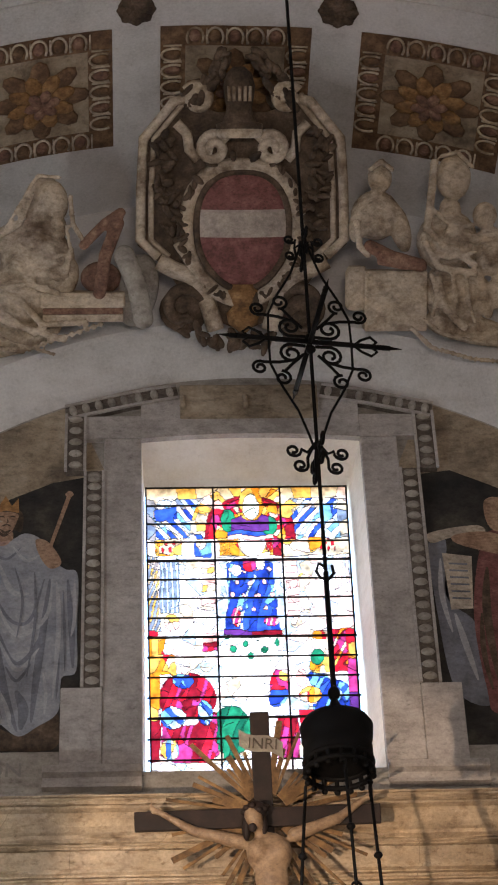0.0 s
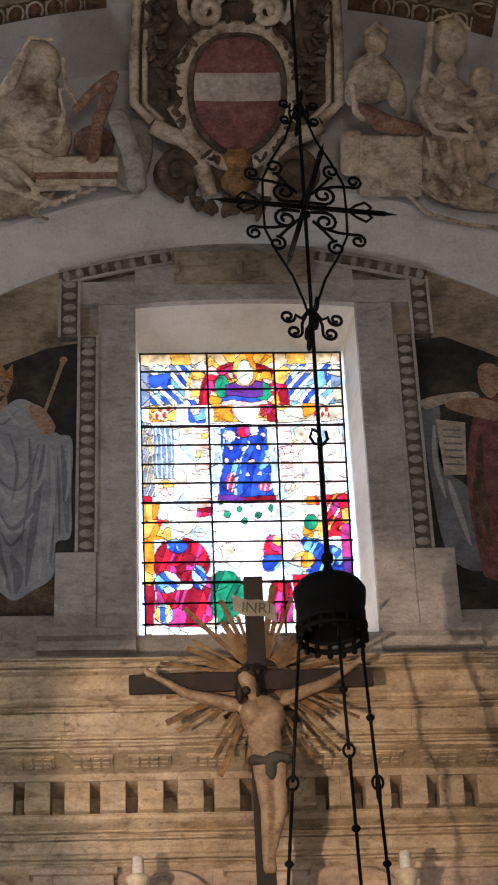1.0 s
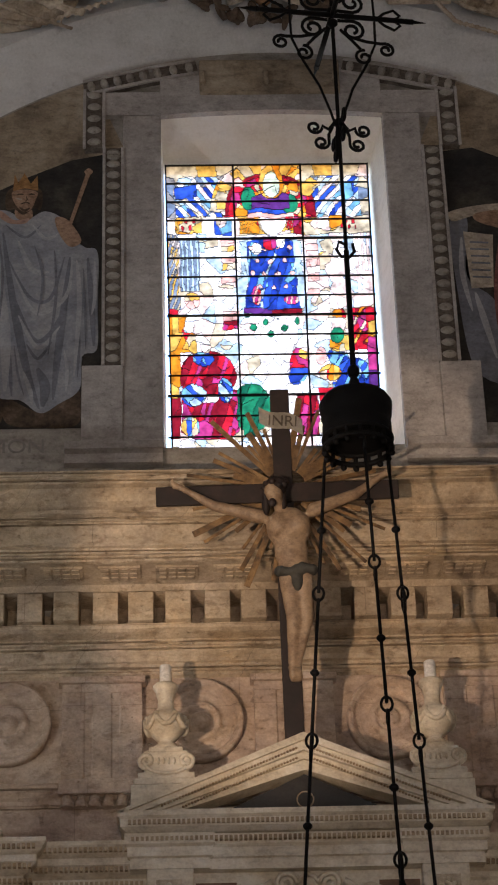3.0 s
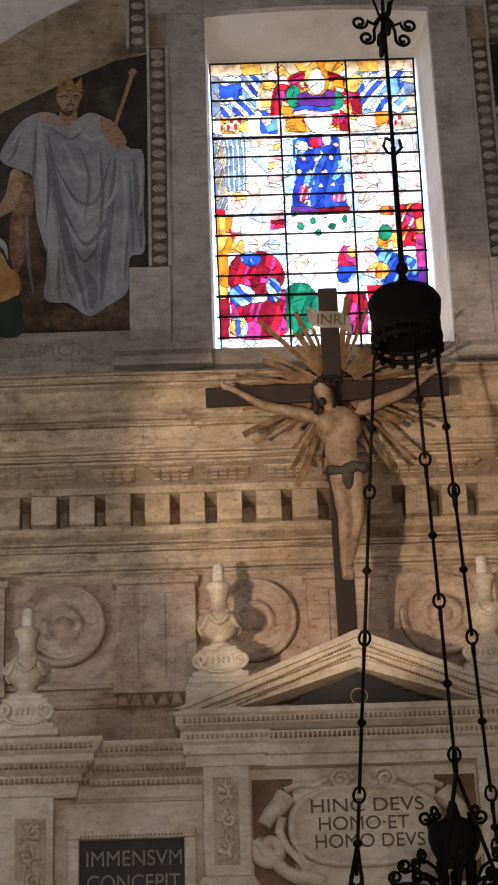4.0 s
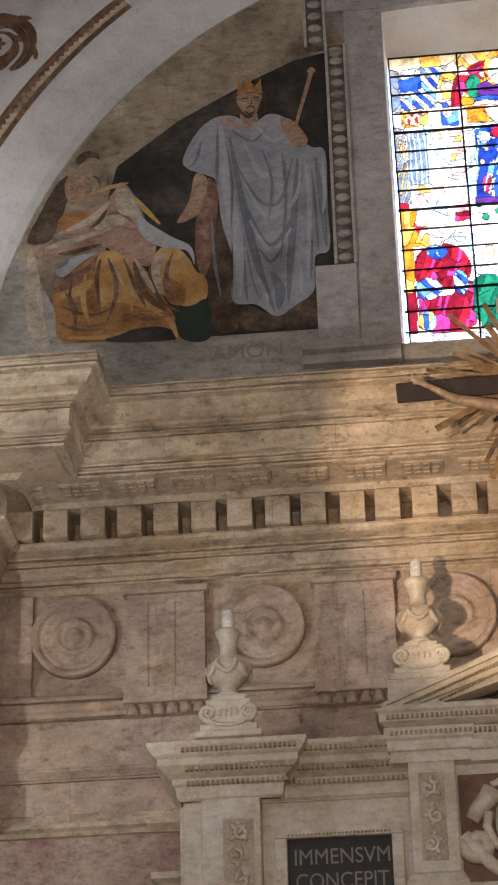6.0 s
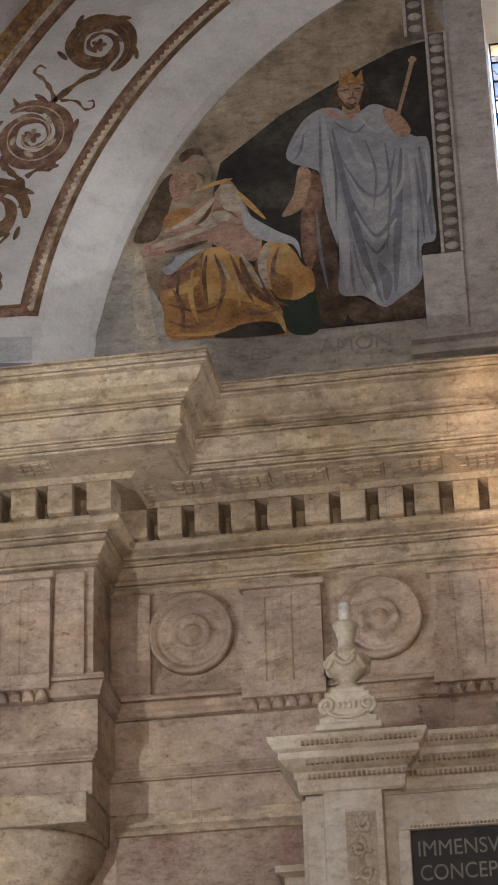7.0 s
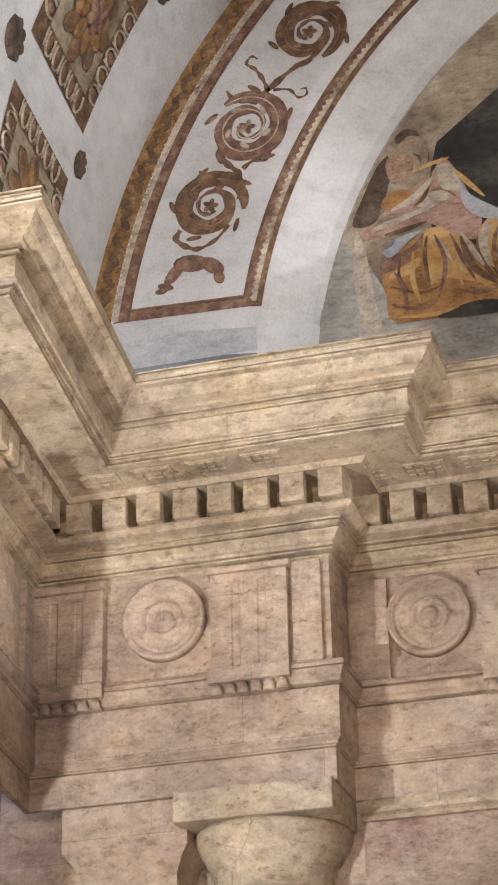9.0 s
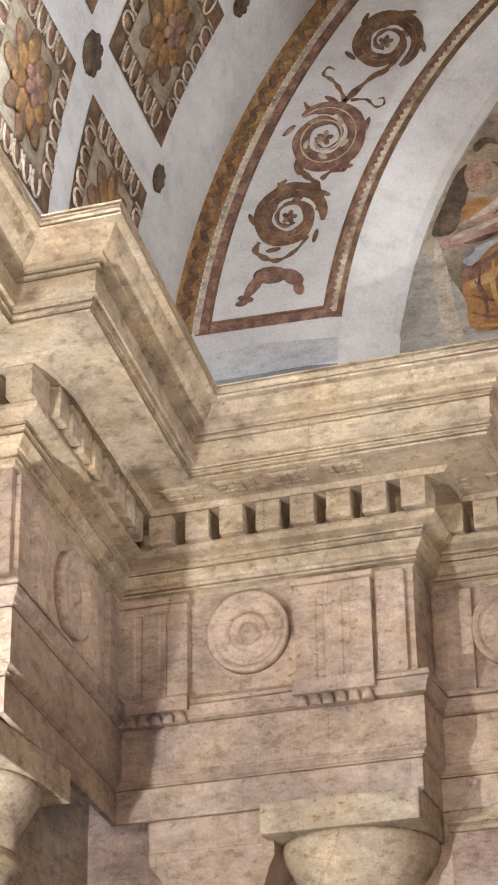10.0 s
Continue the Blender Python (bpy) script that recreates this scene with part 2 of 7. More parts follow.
def sweep(path, profile, closed_profile=True, worn=0.0):
    """Moulding: a profile of (projection, height) carried along a plan path, mitred at its corners; the room lies to the path's right. worn: how uneven and chipped its edges are."""
    bm = bmesh.new()
    rings = []
    corners = [Vector(p) for p in path]
    places = []
    for i, p in enumerate(corners):
        ns = []
        for a, b in ((i - 1, i), (i, i + 1)):
            if 0 <= a and b < len(corners):
                d = (corners[b] - corners[a]).normalized()
                ns.append(Vector((d.y, -d.x)))
        places.append((p, ns[0] if len(ns) == 1 else (ns[0] + ns[1]) / (1 + ns[0].dot(ns[1]))))
    if worn:
        close = []
        for (p, n), (q, m) in zip(places, places[1:]):
            k = max(1, int((q - p).length / 0.11))
            d = (q - p).normalized()
            side = Vector((d.y, -d.x))
            # mitred ends first, then even steps with the face's own direction
            close.append((p, n))
            for i in range(1, k):
                u = p + (q - p) * i / k
                lead = min((u - p).length, (q - u).length)
                if lead > 1.25 or (abs(n.dot(d)) < 1e-6 and abs(m.dot(d)) < 1e-6):
                    close.append((u, side))
        places = close + [places[-1]]
    for p, n in places:
        ring = []
        for j, (q, z) in enumerate(profile):
            if worn and q > 0.001:
                v = Vector((p.x * 4.1 + n.x, p.y * 4.1, j * 0.9))
                chip = max(0.0, noise.noise(v * 0.8) - 0.28) * 0.09
                q, z = q + worn * noise.noise(v * 1.7) - chip * worn / 0.008, z + 0.7 * worn * noise.noise(v * 1.3 + Vector((9, 2, 5)))
            ring.append(bm.verts.new((p.x + n.x * q, p.y + n.y * q, z)))
        rings.append(ring)
    k = len(profile)
    for a, b in zip(rings, rings[1:]):
        for j in range(k if closed_profile else k - 1):
            bm.faces.new((a[j], b[j], b[(j + 1) % k], a[(j + 1) % k]))
    if closed_profile:
        bm.faces.new(rings[0][::-1])
        bm.faces.new(rings[-1])
    bmesh.ops.recalc_face_normals(bm, faces=bm.faces)
    return bm


def grooved(profile, cuts, deep=0.035, tall=0.016):
    """The same profile with a sunk joint cut into its upright faces at each of the heights given."""
    out = []
    for (q, z), (q2, z2) in zip(profile, profile[1:]):
        out.append((q, z))
        for c in cuts:
            if z < c and c + tall < z2 and abs(q2 - q) < 0.06:
                f = q + (q2 - q) * (c - z) / (z2 - z)
                out += [(f, c), (f - deep, c + 0.003), (f - deep, c + tall), (f, c + tall + 0.002)]
    return out + [profile[-1]]


def turned(bm, profile, centre=(0, 0, 0), segs=24, axis="Z", mi=0):
    """A body of revolution of (radius, height) rings."""
    c = Vector(centre)
    rings = []
    for r, h in profile:
        ring = []
        for i in range(segs):
            a = 2 * math.pi * i / segs
            u, v = r * math.cos(a), r * math.sin(a)
            ring.append(bm.verts.new(c + (Vector((u, v, h)) if axis == "Z" else Vector((u, -h, v)))))
        rings.append(ring)
    for a, b in zip(rings, rings[1:]):
        for i in range(segs):
            f = bm.faces.new((a[i], a[(i + 1) % segs], b[(i + 1) % segs], b[i]))
            f.smooth, f.material_index = True, mi
    bm.faces.new(rings[0][::-1]).material_index = mi
    bm.faces.new(rings[-1]).material_index = mi


# ---- large structure ----
CX, SPRING, ARCH, VAULT = 0.885, 10.06, 4.72, 6.78
WALL, FACE = 16.0, 15.65
LEFT, RIGHT = -6.7, 8.47

floor = tagged(obj("floor", box(LEFT - 0.5, RIGHT + 0.5, -14, 17, -0.3, 0), FLOOR), "grey stone church floor", "floor", kind="structure")


def loft(bm, rings, mi=0, smooth=False):
    """Quads between rings of equal length, each ring a list of points."""
    vs = [[bm.verts.new(p) for p in r] for r in rings]
    for p, q in zip(vs, vs[1:]):
        for j in range(len(p)):
            f = bm.faces.new((p[j], p[(j + 1) % len(p)], q[(j + 1) % len(p)], q[j]))
            f.material_index, f.smooth = mi, smooth
    return vs


def opening(x0, x1, z0, z1, rise, y, n=12):
    """The outline of an opening with a shallow arched head."""
    top = [(x1 + (x0 - x1) * i / n, y, z1 + rise * (1 - (2 * i / n - 1) ** 2)) for i in range(n + 1)]
    return [(x0, y, z0), (x1, y, z0)] + top


def lunette_wall():
    """The wall under the arch, with the splayed window opening through it."""
    bm = bmesh.new()
    inner = opening(-0.15, 1.93, 10.46, 13.99, 0.05, WALL)
    outer = opening(-0.13, 1.84, 10.60, 13.79, 0.0, WALL + 0.5)
    n = len(inner)
    hull = [(LEFT, WALL, 8.8), (RIGHT, WALL, 8.8)] + [(RIGHT + (LEFT - RIGHT) * i / (n - 3), WALL, 17.5) for i in range(n - 2)]
    back = [(x, WALL + 0.6, z) for x, y, z in hull]
    tail = [(x, WALL + 0.6, z) for x, y, z in outer]
    loft(bm, [back, hull, inner])
    loft(bm, [inner, outer, tail], 1)
    loft(bm, [tail, back])
    bmesh.ops.recalc_face_normals(bm, faces=bm.faces)
    add_box(bm, LEFT, RIGHT, WALL + 0.06, WALL + 0.6, 0, 8.8, mi=2)
    return bm


tagged(obj("wall_north", lunette_wall(), [GREY, LIMEWASH, PINK]), "grey plastered lunette wall with faded frescoes", "wall", kind="structure")
side = box(LEFT - 0.5, LEFT, -14, 16.6, 0, 10.06)
tagged(obj("wall_west", side, STONE), "travertine side wall of the chapel", "wall", kind="structure")
tagged(obj("wall_east", box(RIGHT, RIGHT + 0.5, -14, 16.6, 0, 10.06), STONE), "travertine side wall of the chapel", "wall", kind="structure")
tagged(obj("wall_south", box(LEFT - 0.5, RIGHT + 0.5, -14.5, -14, 0, 18), PLASTER), "plain plastered nave wall", "wall", kind="structure")


def arc_band(r0, r1, y0, y1, a0=-90, a1=90, n=96):
    """A solid arch band round the vault's axis; angles in degrees from the crown."""
    bm = bmesh.new()
    rings = []
    for i in range(n + 1):
        a = radians(a0 + (a1 - a0) * i / n)
        rings.append([bm.verts.new((CX + r * math.sin(a), y, SPRING + r * math.cos(a))) for r, y in ((r0, y0), (r1, y0), (r1, y1), (r0, y1))])
    for p, q in zip(rings, rings[1:]):
        for j in range(4):
            f = bm.faces.new((p[j], q[j], q[(j + 1) % 4], p[(j + 1) % 4]))
            f.smooth = False
    bm.faces.new(rings[0])
    bm.faces.new(rings[-1][::-1])
    bmesh.ops.recalc_face_normals(bm, faces=bm.faces)
    return bm




def arch_profile(profile, a0=-90, a1=90, n=96):
    """A closed profile of (radius, y) carried round the vault's axis."""
    bm = bmesh.new()
    rings = []
    for i in range(n + 1):
        a = radians(a0 + (a1 - a0) * i / n)
        rings.append([(CX + r * math.sin(a), y, SPRING + r * math.cos(a)) for r, y in profile])
    loft(bm, rings, 0, False)
    bmesh.ops.recalc_face_normals(bm, faces=bm.faces)
    return bm


tagged(obj("wall_arch", arch_profile([(ARCH, WALL), (4.78, 15.93), (4.90, 15.86), (5.05, 15.745), (5.13, 15.69), (5.165, FACE), (VAULT + 0.4, FACE), (VAULT + 0.4, WALL)]), PLASTER), "white plastered arch face over the lunette", "wall", kind="structure")
COFFER_Y = [(13.32, 14.82), (11.40, 12.90), (9.48, 10.98)]
COFFER_A = [-1.0 + 16.15 * k for k in range(-5, 6)]
ceiling = tagged(obj("ceiling", arc_band(VAULT + 0.02, VAULT + 0.5, -14, FACE), PLASTER), "white plastered barrel vault with painted coffers", "ceiling", kind="structure")
edges = [FACE] + [v for a, b in COFFER_Y for v in (b, a)] + [-14]
for hi, lo in zip(edges[::2], edges[1::2]):
    obj("arch_rib", arc_band(VAULT, VAULT + 0.03, lo, hi), PLASTER, ceiling)
for a in COFFER_A + [COFFER_A[-1] + 16.15]:
    for lo, hi in COFFER_Y:
        obj("long_rib", arc_band(VAULT, VAULT + 0.03, lo, hi, max(-90, a - 8.08 - 1.95), min(90, a - 8.08 + 1.95), 4), PLASTER, ceiling)

# entablature: plan of the frieze's face, from the west side round to the east
PLAN = [(-6.04, 8), (-6.50, 12.6), (-5.90, 12.6), (-6.18, 15.39), (-3.647, 15.39), (-3.647, 16.0), (5.417, 16.0), (5.417, 15.39), (7.87, 15.39), (7.87, 13.25), (8.47, 13.25), (8.47, -4)]
CORNICE = [(-0.05, 8.32), (0, 8.32), (0.025, 8.34), (0.025, 8.365), (0.05, 8.37), (0.05, 8.43), (0.075, 8.44), (0.09, 8.48), (0.12, 8.51), (0.12, 8.55), (0.14, 8.56), (0.14, 8.61), (0.24, 8.63), (0.27, 8.65), (0.27, 8.69), (0.02, 8.70), (0.02, 8.94), (0.37, 8.95), (0.40, 8.92), (0.44, 8.96), (0.80, 8.985), (0.82, 8.965), (0.85, 8.97),
           (0.85, 9.02), (0.875, 9.025), (0.875, 9.07), (0.91, 9.08), (0.91, 9.105), (0.895, 9.11), (0.905, 9.29), (0.935, 9.295), (0.935, 9.33), (0.97, 9.34), (0.975, 9.365), (1.01, 9.375), (1.05, 9.40), (1.09, 9.45), (1.11, 9.49), (1.163, 9.50), (1.163, 9.55), (1.15, 9.555), (1.15, 9.57), (1.163, 9.575), (1.163, 9.62), (0, 9.66), (-0.05, 9.66)]
ARCHITRAVE = [(-0.05, 6.46), (0.0, 6.46), (0.0, 6.745), (0.02, 6.75), (0.02, 6.77), (0.055, 6.795), (0.055, 7.23), (0.075, 7.24), (0.075, 7.27), (0.10, 7.29), (0.115, 7.33), (0.115, 7.385), (0.10, 7.41), (-0.05, 7.41)]
entablature = tagged(empty("entablature"), "weathered travertine entablature with medallions and dentils", "entablature", kind="structure")
obj("architrave", sweep(PLAN, grooved(ARCHITRAVE, (6.715, 7.205, 7.345)), worn=0.007), PINK, entablature)
obj("frieze", sweep(PLAN, [(-0.05, 7.41), (0.0, 7.41), (0.0, 8.32), (-0.05, 8.32)]), PINK, entablature)
obj("cornice", sweep(PLAN, grooved(CORNICE, (8.385, 8.522, 8.575, 8.99, 9.04, 9.262, 9.305, 9.52, 9.59)), worn=0.008), STONE, entablature)

# ---- entablature ornament ----


def disc_relief(r):
    """A round medallion of stepped rings with a boss, facing the room along -Y."""
    bm = bmesh.new()
    turned(bm, [(r, 0.0), (r, 0.065), (r * 0.97, 0.078), (r * 0.92, 0.08), (r * 0.90, 0.066), (r * 0.88, 0.066), (r * 0.84, 0.05), (r * 0.80, 0.03), (r * 0.76, 0.026), (r * 0.72, 0.034), (r * 0.69, 0.026), (r * 0.50, 0.022), (r * 0.47, 0.046), (r * 0.42, 0.062),
                (r * 0.36, 0.062), (r * 0.31, 0.036), (r * 0.25, 0.026), (r * 0.22, 0.045), (r * 0.15, 0.078), (r * 0.05, 0.084)], segs=48, axis="Y")
    for v in bm.verts:
        v.co.y *= 1.2
    return bm


medal = None
for x, y in ((-2.96, 16.0), (-1.42, 16.0), (0.12, 16.0), (1.645, 16.0), (3.18, 16.0), (-5.03, 15.39)):
    if medal is None:
        medal = part("medallion", disc_relief(0.35), PINK, entablature)
        ob = medal
    else:
        ob = new("medallion", medal.data)
        ob.parent = entablature
    ob.location = (x, y - 0.002, 7.93)
side_medal = new("medallion", medal.data)
side_medal.parent = entablature
side_medal.matrix_local = pose(-6.038, 13.97, 7.86, 0, 0, 95.7)
side_medal2 = new("medallion", medal.data)
side_medal2.parent = entablature
side_medal2.matrix_local = pose(-6.40, 11.6, 7.93, 0, 0, 95.7)


def triglyph_mesh(w):
    """A raised block with three upright flutes and a cap, standing at y = 0, facing -Y."""
    bm = bmesh.new()
    d, z0, z1 = 0.095, 7.43, 8.30
    prof = []
    for u in (0, 0.27, 0.29, 0.37, 0.39, 0.61, 0.63, 0.71, 0.73, 1):
        deep = 0.011 if u in (0.29, 0.37, 0.63, 0.71) else 0.0
        prof.append((w * (u - 0.5), -(d - deep)))
    lower = [bm.verts.new((x, y, z0)) for x, y in prof]
    upper = [bm.verts.new((x, y, z1 - 0.13)) for x, y in prof]
    for i in range(len(prof) - 1):
        bm.faces.new((lower[i], lower[i + 1], upper[i + 1], upper[i]))
    add_box(bm, -w / 2, w / 2, -d - 0.002, 0.01, z1 - 0.13, z1 - 0.055, 0.008)
    add_box(bm, -w / 2 - 0.03, w / 2 + 0.03, -d - 0.035, 0.01, z1 - 0.055, z1, 0.012)
    add_box(bm, -w / 2, -w / 2 + 0.012, -d, 0.01, z0, z1 - 0.13)
    add_box(bm, w / 2 - 0.012, w / 2, -d, 0.01, z0, z1 - 0.13)
    add_box(bm, -w / 2 - 0.02, w / 2 + 0.02, -0.16, 0.01, 7.30, 7.425, 0.008)
    for k in range(6):
        u = -w / 2 + w * (k + 0.5) / 6
        g = w / 14
        turned(bm, [(g * 1.3, 7.20), (g * 0.8, 7.30)], (u, -0.10, 0), 8)
    bmesh.ops.recalc_face_normals(bm, faces=bm.faces)
    return bm


tri = part("triglyph", triglyph_mesh(0.64), PINK, entablature)
tri.location = (-0.665, 16.0, 0)
for x, y in ((-2.20, 16.0), (0.875, 16.0), (2.41, 16.0), (-4.30, 15.39), (-5.86, 15.39)):
    ob = new("triglyph", tri.data)
    ob.parent, ob.location = entablature, (x, y, 0)
strip = part("frieze_strip", box(-0.12, 0.12, -0.05, 0.01, 7.42, 8.30, bevel=0.008), PINK, entablature)
strip.location = (-3.83, 15.39, 0)
for x, y in ((-3.50, 16.0), (-3.42, 15.99)):
    ob = new("frieze_strip", strip.data)
    ob.parent, ob.location = entablature, (x, y, 0)
for y in (12.78, 13.2, 14.5, 15.1):
    ob = new("frieze_strip", strip.data)
    ob.parent, ob.matrix_local = entablature, pose(-6.18 + 0.1 * (15.39 - y), y, 0, 0, 0, 95.7)

# dentils: blocks hung under the cornice, with dark gaps between
den = bmesh.new()
add_box(den, -0.103, 0.103, -0.34, -0.0, 8.695, 8.948, 0.012)
dent = part("dentil", den, STONE, entablature)
dent.location = (0.87 - 0.303, 16.0, 0)
spots = [pose(0.87 + 0.303 * k, 16.0, 0) for k in range(-14, 15) if k != -1]
spots += [pose(-3.86 - 0.303 * k, 15.39, 0) for k in range(0, 7)]
spots += [pose(-6.18 + 0.1 * (0.55 + 0.303 * k), 15.39 - 0.55 - 0.303 * k, 0, 0, 0, 95.7) for k in range(0, 8)]
spots += [pose(-6.5 + 0.1 * (0.45 + 0.303 * k), 12.6 - 0.45 - 0.303 * k, 0, 0, 0, 95.7) for k in range(0, 12)]
spots += [pose(-6.0, 12.6, 0), pose(-5.72, 12.6, 0), pose(-3.52, 15.39, 0)]
spots += [pose(-3.647, 15.78, 0, 0, 0, 90)]
for m in spots:
    ob = new("dentil", dent.data)
    ob.parent, ob.matrix_local = entablature, m @ pose(random.uniform(-0.007, 0.007), random.uniform(-0.012, 0.012), 0, 0, 0, random.uniform(-2, 2))

# carved panels on the cornice soffit
pan = bmesh.new()
add_box(pan, -0.17, 0.17, -0.74, -0.50, 8.962, 8.985, 0.006)
for i in range(4):
    for j in range(3):
        add_box(pan, -0.14 + 0.075 * i, -0.085 + 0.075 * i, -0.725 + 0.075 * j, -0.675 + 0.075 * j, 8.952, 8.964)
panel = part("soffit_panel", pan, STONE, entablature)
panel.location = (0.87, 16.0, 0)
for k in range(-9, 10):
    if k:
        ob = new("soffit_panel", panel.data)
        ob.parent, ob.location = entablature, (0.87 + 0.46 * k, 16.0, 0)
for k in range(4):
    ob = new("soffit_panel", panel.data)
    ob.parent, ob.location = entablature, (-4.0 - 0.46 * k, 15.39, 0)

# wall under the architrave: rose-painted field with a thin stone moulding
tagged(obj("wall_field", box(-3.6, -1.9, WALL + 0.02, WALL + 0.07, 2.0, 6.33), ROSEWALL), "rose and wine-red painted wall under the architrave", "wall", kind="structure")
tagged(obj("trim", sweep([(-3.6, 16.03), (-1.9, 16.03)], [(0, 6.28), (0.06, 6.28), (0.08, 6.31), (0.12, 6.33), (0.12, 6.365), (0.04, 6.375), (0.04, 6.455), (0, 6.455)], worn=0.004), STONE), "thin stone moulding under the architrave", "trim", kind="structure")


def column(name, x, y):
    """A Tuscan column with abacus, round echinus, necking and shaft."""
    ob = tagged(empty(name, pose(x, y, 0)), "smooth travertine column with a plain round capital", "column")
    part("abacus", box(-0.64, 0.64, -0.64, 0.64, 6.21, 6.46, bevel=0.02), STONE, ob)
    bm = bmesh.new()
    turned(bm, [(0.47, 5.72), (0.47, 5.86), (0.49, 5.88), (0.49, 5.92), (0.51, 5.94), (0.54, 5.97), (0.55, 6.0), (0.60, 6.08), (0.63, 6.16), (0.62, 6.209)], segs=48)
    part("capital", bm, STONE, ob)
    bm = bmesh.new()
    turned(bm, [(0.66, 0.0), (0.66, 0.25), (0.70, 0.3), (0.70, 0.4), (0.58, 0.5), (0.55, 0.6), (0.55, 2.4), (0.51, 4.5), (0.455, 5.50), (0.455, 5.56), (0.50, 5.58), (0.51, 5.62), (0.49, 5.66), (0.46, 5.70), (0.46, 5.719)], segs=48)
    part("shaft", bm, STONE, ob)
    return ob


column("column", -4.30, 15.90)
column("column", -6.62, 13.35)
resp = tagged(empty("pilaster"), "flat travertine pilaster beside the column", "pilaster")
part("shaft", box(-5.75, -5.05, 15.62, 16.05, 0, 5.7, bevel=0.02), PINK, resp)
part("capital", sweep([(-5.75, 16.05), (-5.75, 15.62), (-5.05, 15.62), (-5.05, 16.05)], [(0, 5.7), (0.03, 5.72), (0.05, 5.8), (0.04, 5.9), (0.10, 6.02), (0.17, 6.1), (0.17, 6.458), (0, 6.458)]), PINK, resp)

# ---- window ----
window = tagged(empty("window_1"), "stained-glass window in a grey stone frame", "window", kind="structure")


def frame_piece(name, m, *boxes, bevel=0.012):
    bm = bmesh.new()
    for b in boxes:
        add_box(bm, *b, bevel=bevel)
    return part(name, bm, m, window)


# Mottled strip colour, much darker than the frame stone and the eggs.
EGGSTRIP = material("dark_worn_moulding", (0.13, 0.112, 0.10), 0.9, (0.07, 0.06, 0.054), (0.20, 0.18, 0.165), 5, 0.5, wear=0.6)
FRAME = material("window_stone", (0.43, 0.415, 0.415), 0.85, (0.31, 0.295, 0.29), (0.51, 0.50, 0.50), 2.0, 0.5, wear=0.45)
YF = 15.93
frame_piece("jamb", FRAME, (-0.50, -0.152, YF, 16.01, 10.50, 13.99))
frame_piece("jamb", FRAME, (1.932, 2.28, YF, 16.01, 10.50, 13.99))
head = bmesh.new()
hp = opening(-0.152, 1.932, 13.99, 13.99, 0.05, YF)[2:]
n = len(hp)
for k in range(n - 1):
    (xa, _, za), (xb, _, zb) = hp[k], hp[k + 1]
    v = [head.verts.new(p) for p in ((xa, YF, za), (xb, YF, zb), (xb, YF, 14.36 + 0.22 * (1 - ((xb - 0.89) / 1.5) ** 2)), (xa, YF, 14.36 + 0.22 * (1 - ((xa - 0.89) / 1.5) ** 2)))]
    head.faces.new(v)
    w = [head.verts.new((p.co.x, 16.02, p.co.z)) for p in v]
    head.faces.new((v[0], w[0], w[1], v[1]))
    head.faces.new((v[3], v[2], w[2], w[3]))
add_box(head, -0.68, -0.154, YF, 16.01, 13.995, 14.26)
add_box(head, 1.934, 2.46, YF, 16.01, 13.995, 14.26)
bmesh.ops.recalc_face_normals(head, faces=head.faces)
part("head", head, FRAME, window)
frame_piece("base_block", FRAME, (-0.86, -0.50, YF - 0.03, 16.01, 10.48, 11.24))
frame_piece("base_block", FRAME, (2.28, 2.64, YF - 0.03, 16.01, 10.48, 11.24))
part("sill", sweep([(-1.0, 16.0), (-0.16, 16.0)], [(0, 10.27), (0.10, 10.27), (0.10, 10.30), (0.04, 10.33), (0.06, 10.38), (0.12, 10.40), (0.12, 10.47), (0, 10.48)]), FRAME, window)
part("sill", sweep([(1.94, 16.0), (2.8, 16.0)], [(0, 10.27), (0.10, 10.27), (0.10, 10.30), (0.04, 10.33), (0.06, 10.38), (0.12, 10.40), (0.12, 10.47), (0, 10.48)]), FRAME, window)
egg_bm = bmesh.new()
bmesh.ops.create_uvsphere(egg_bm, u_segments=8, v_segments=6, radius=1, matrix=Matrix.Diagonal((0.066, 0.036, 0.038, 1)))
egg = part("egg", egg_bm, GREY, window)
egg.location = (-0.59, YF - 0.012, 13.5)


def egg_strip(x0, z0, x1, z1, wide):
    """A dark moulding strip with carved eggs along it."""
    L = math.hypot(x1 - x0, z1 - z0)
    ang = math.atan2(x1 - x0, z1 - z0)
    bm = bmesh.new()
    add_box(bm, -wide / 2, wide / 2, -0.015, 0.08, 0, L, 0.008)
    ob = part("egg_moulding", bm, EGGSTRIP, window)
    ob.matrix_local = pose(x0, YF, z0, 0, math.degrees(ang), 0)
    for s in (-1, 1):
        bm = bmesh.new()
        add_box(bm, -0.014, 0.014, -0.03, 0.0, 0, L, 0.004)
        rail = part("fillet", bm, FRAME, window)
        rail.matrix_local = pose(x0, YF, z0, 0, math.degrees(ang), 0) @ pose(s * wide / 2, 0, 0)
    k = max(1, int(L / 0.118))
    for i in range(k):
        e = new("egg", egg.data)
        e.parent = window
        e.matrix_local = pose(x0, YF, z0, 0, math.degrees(ang), 0) @ pose(0, -0.018, L * (i + 0.5) / k)


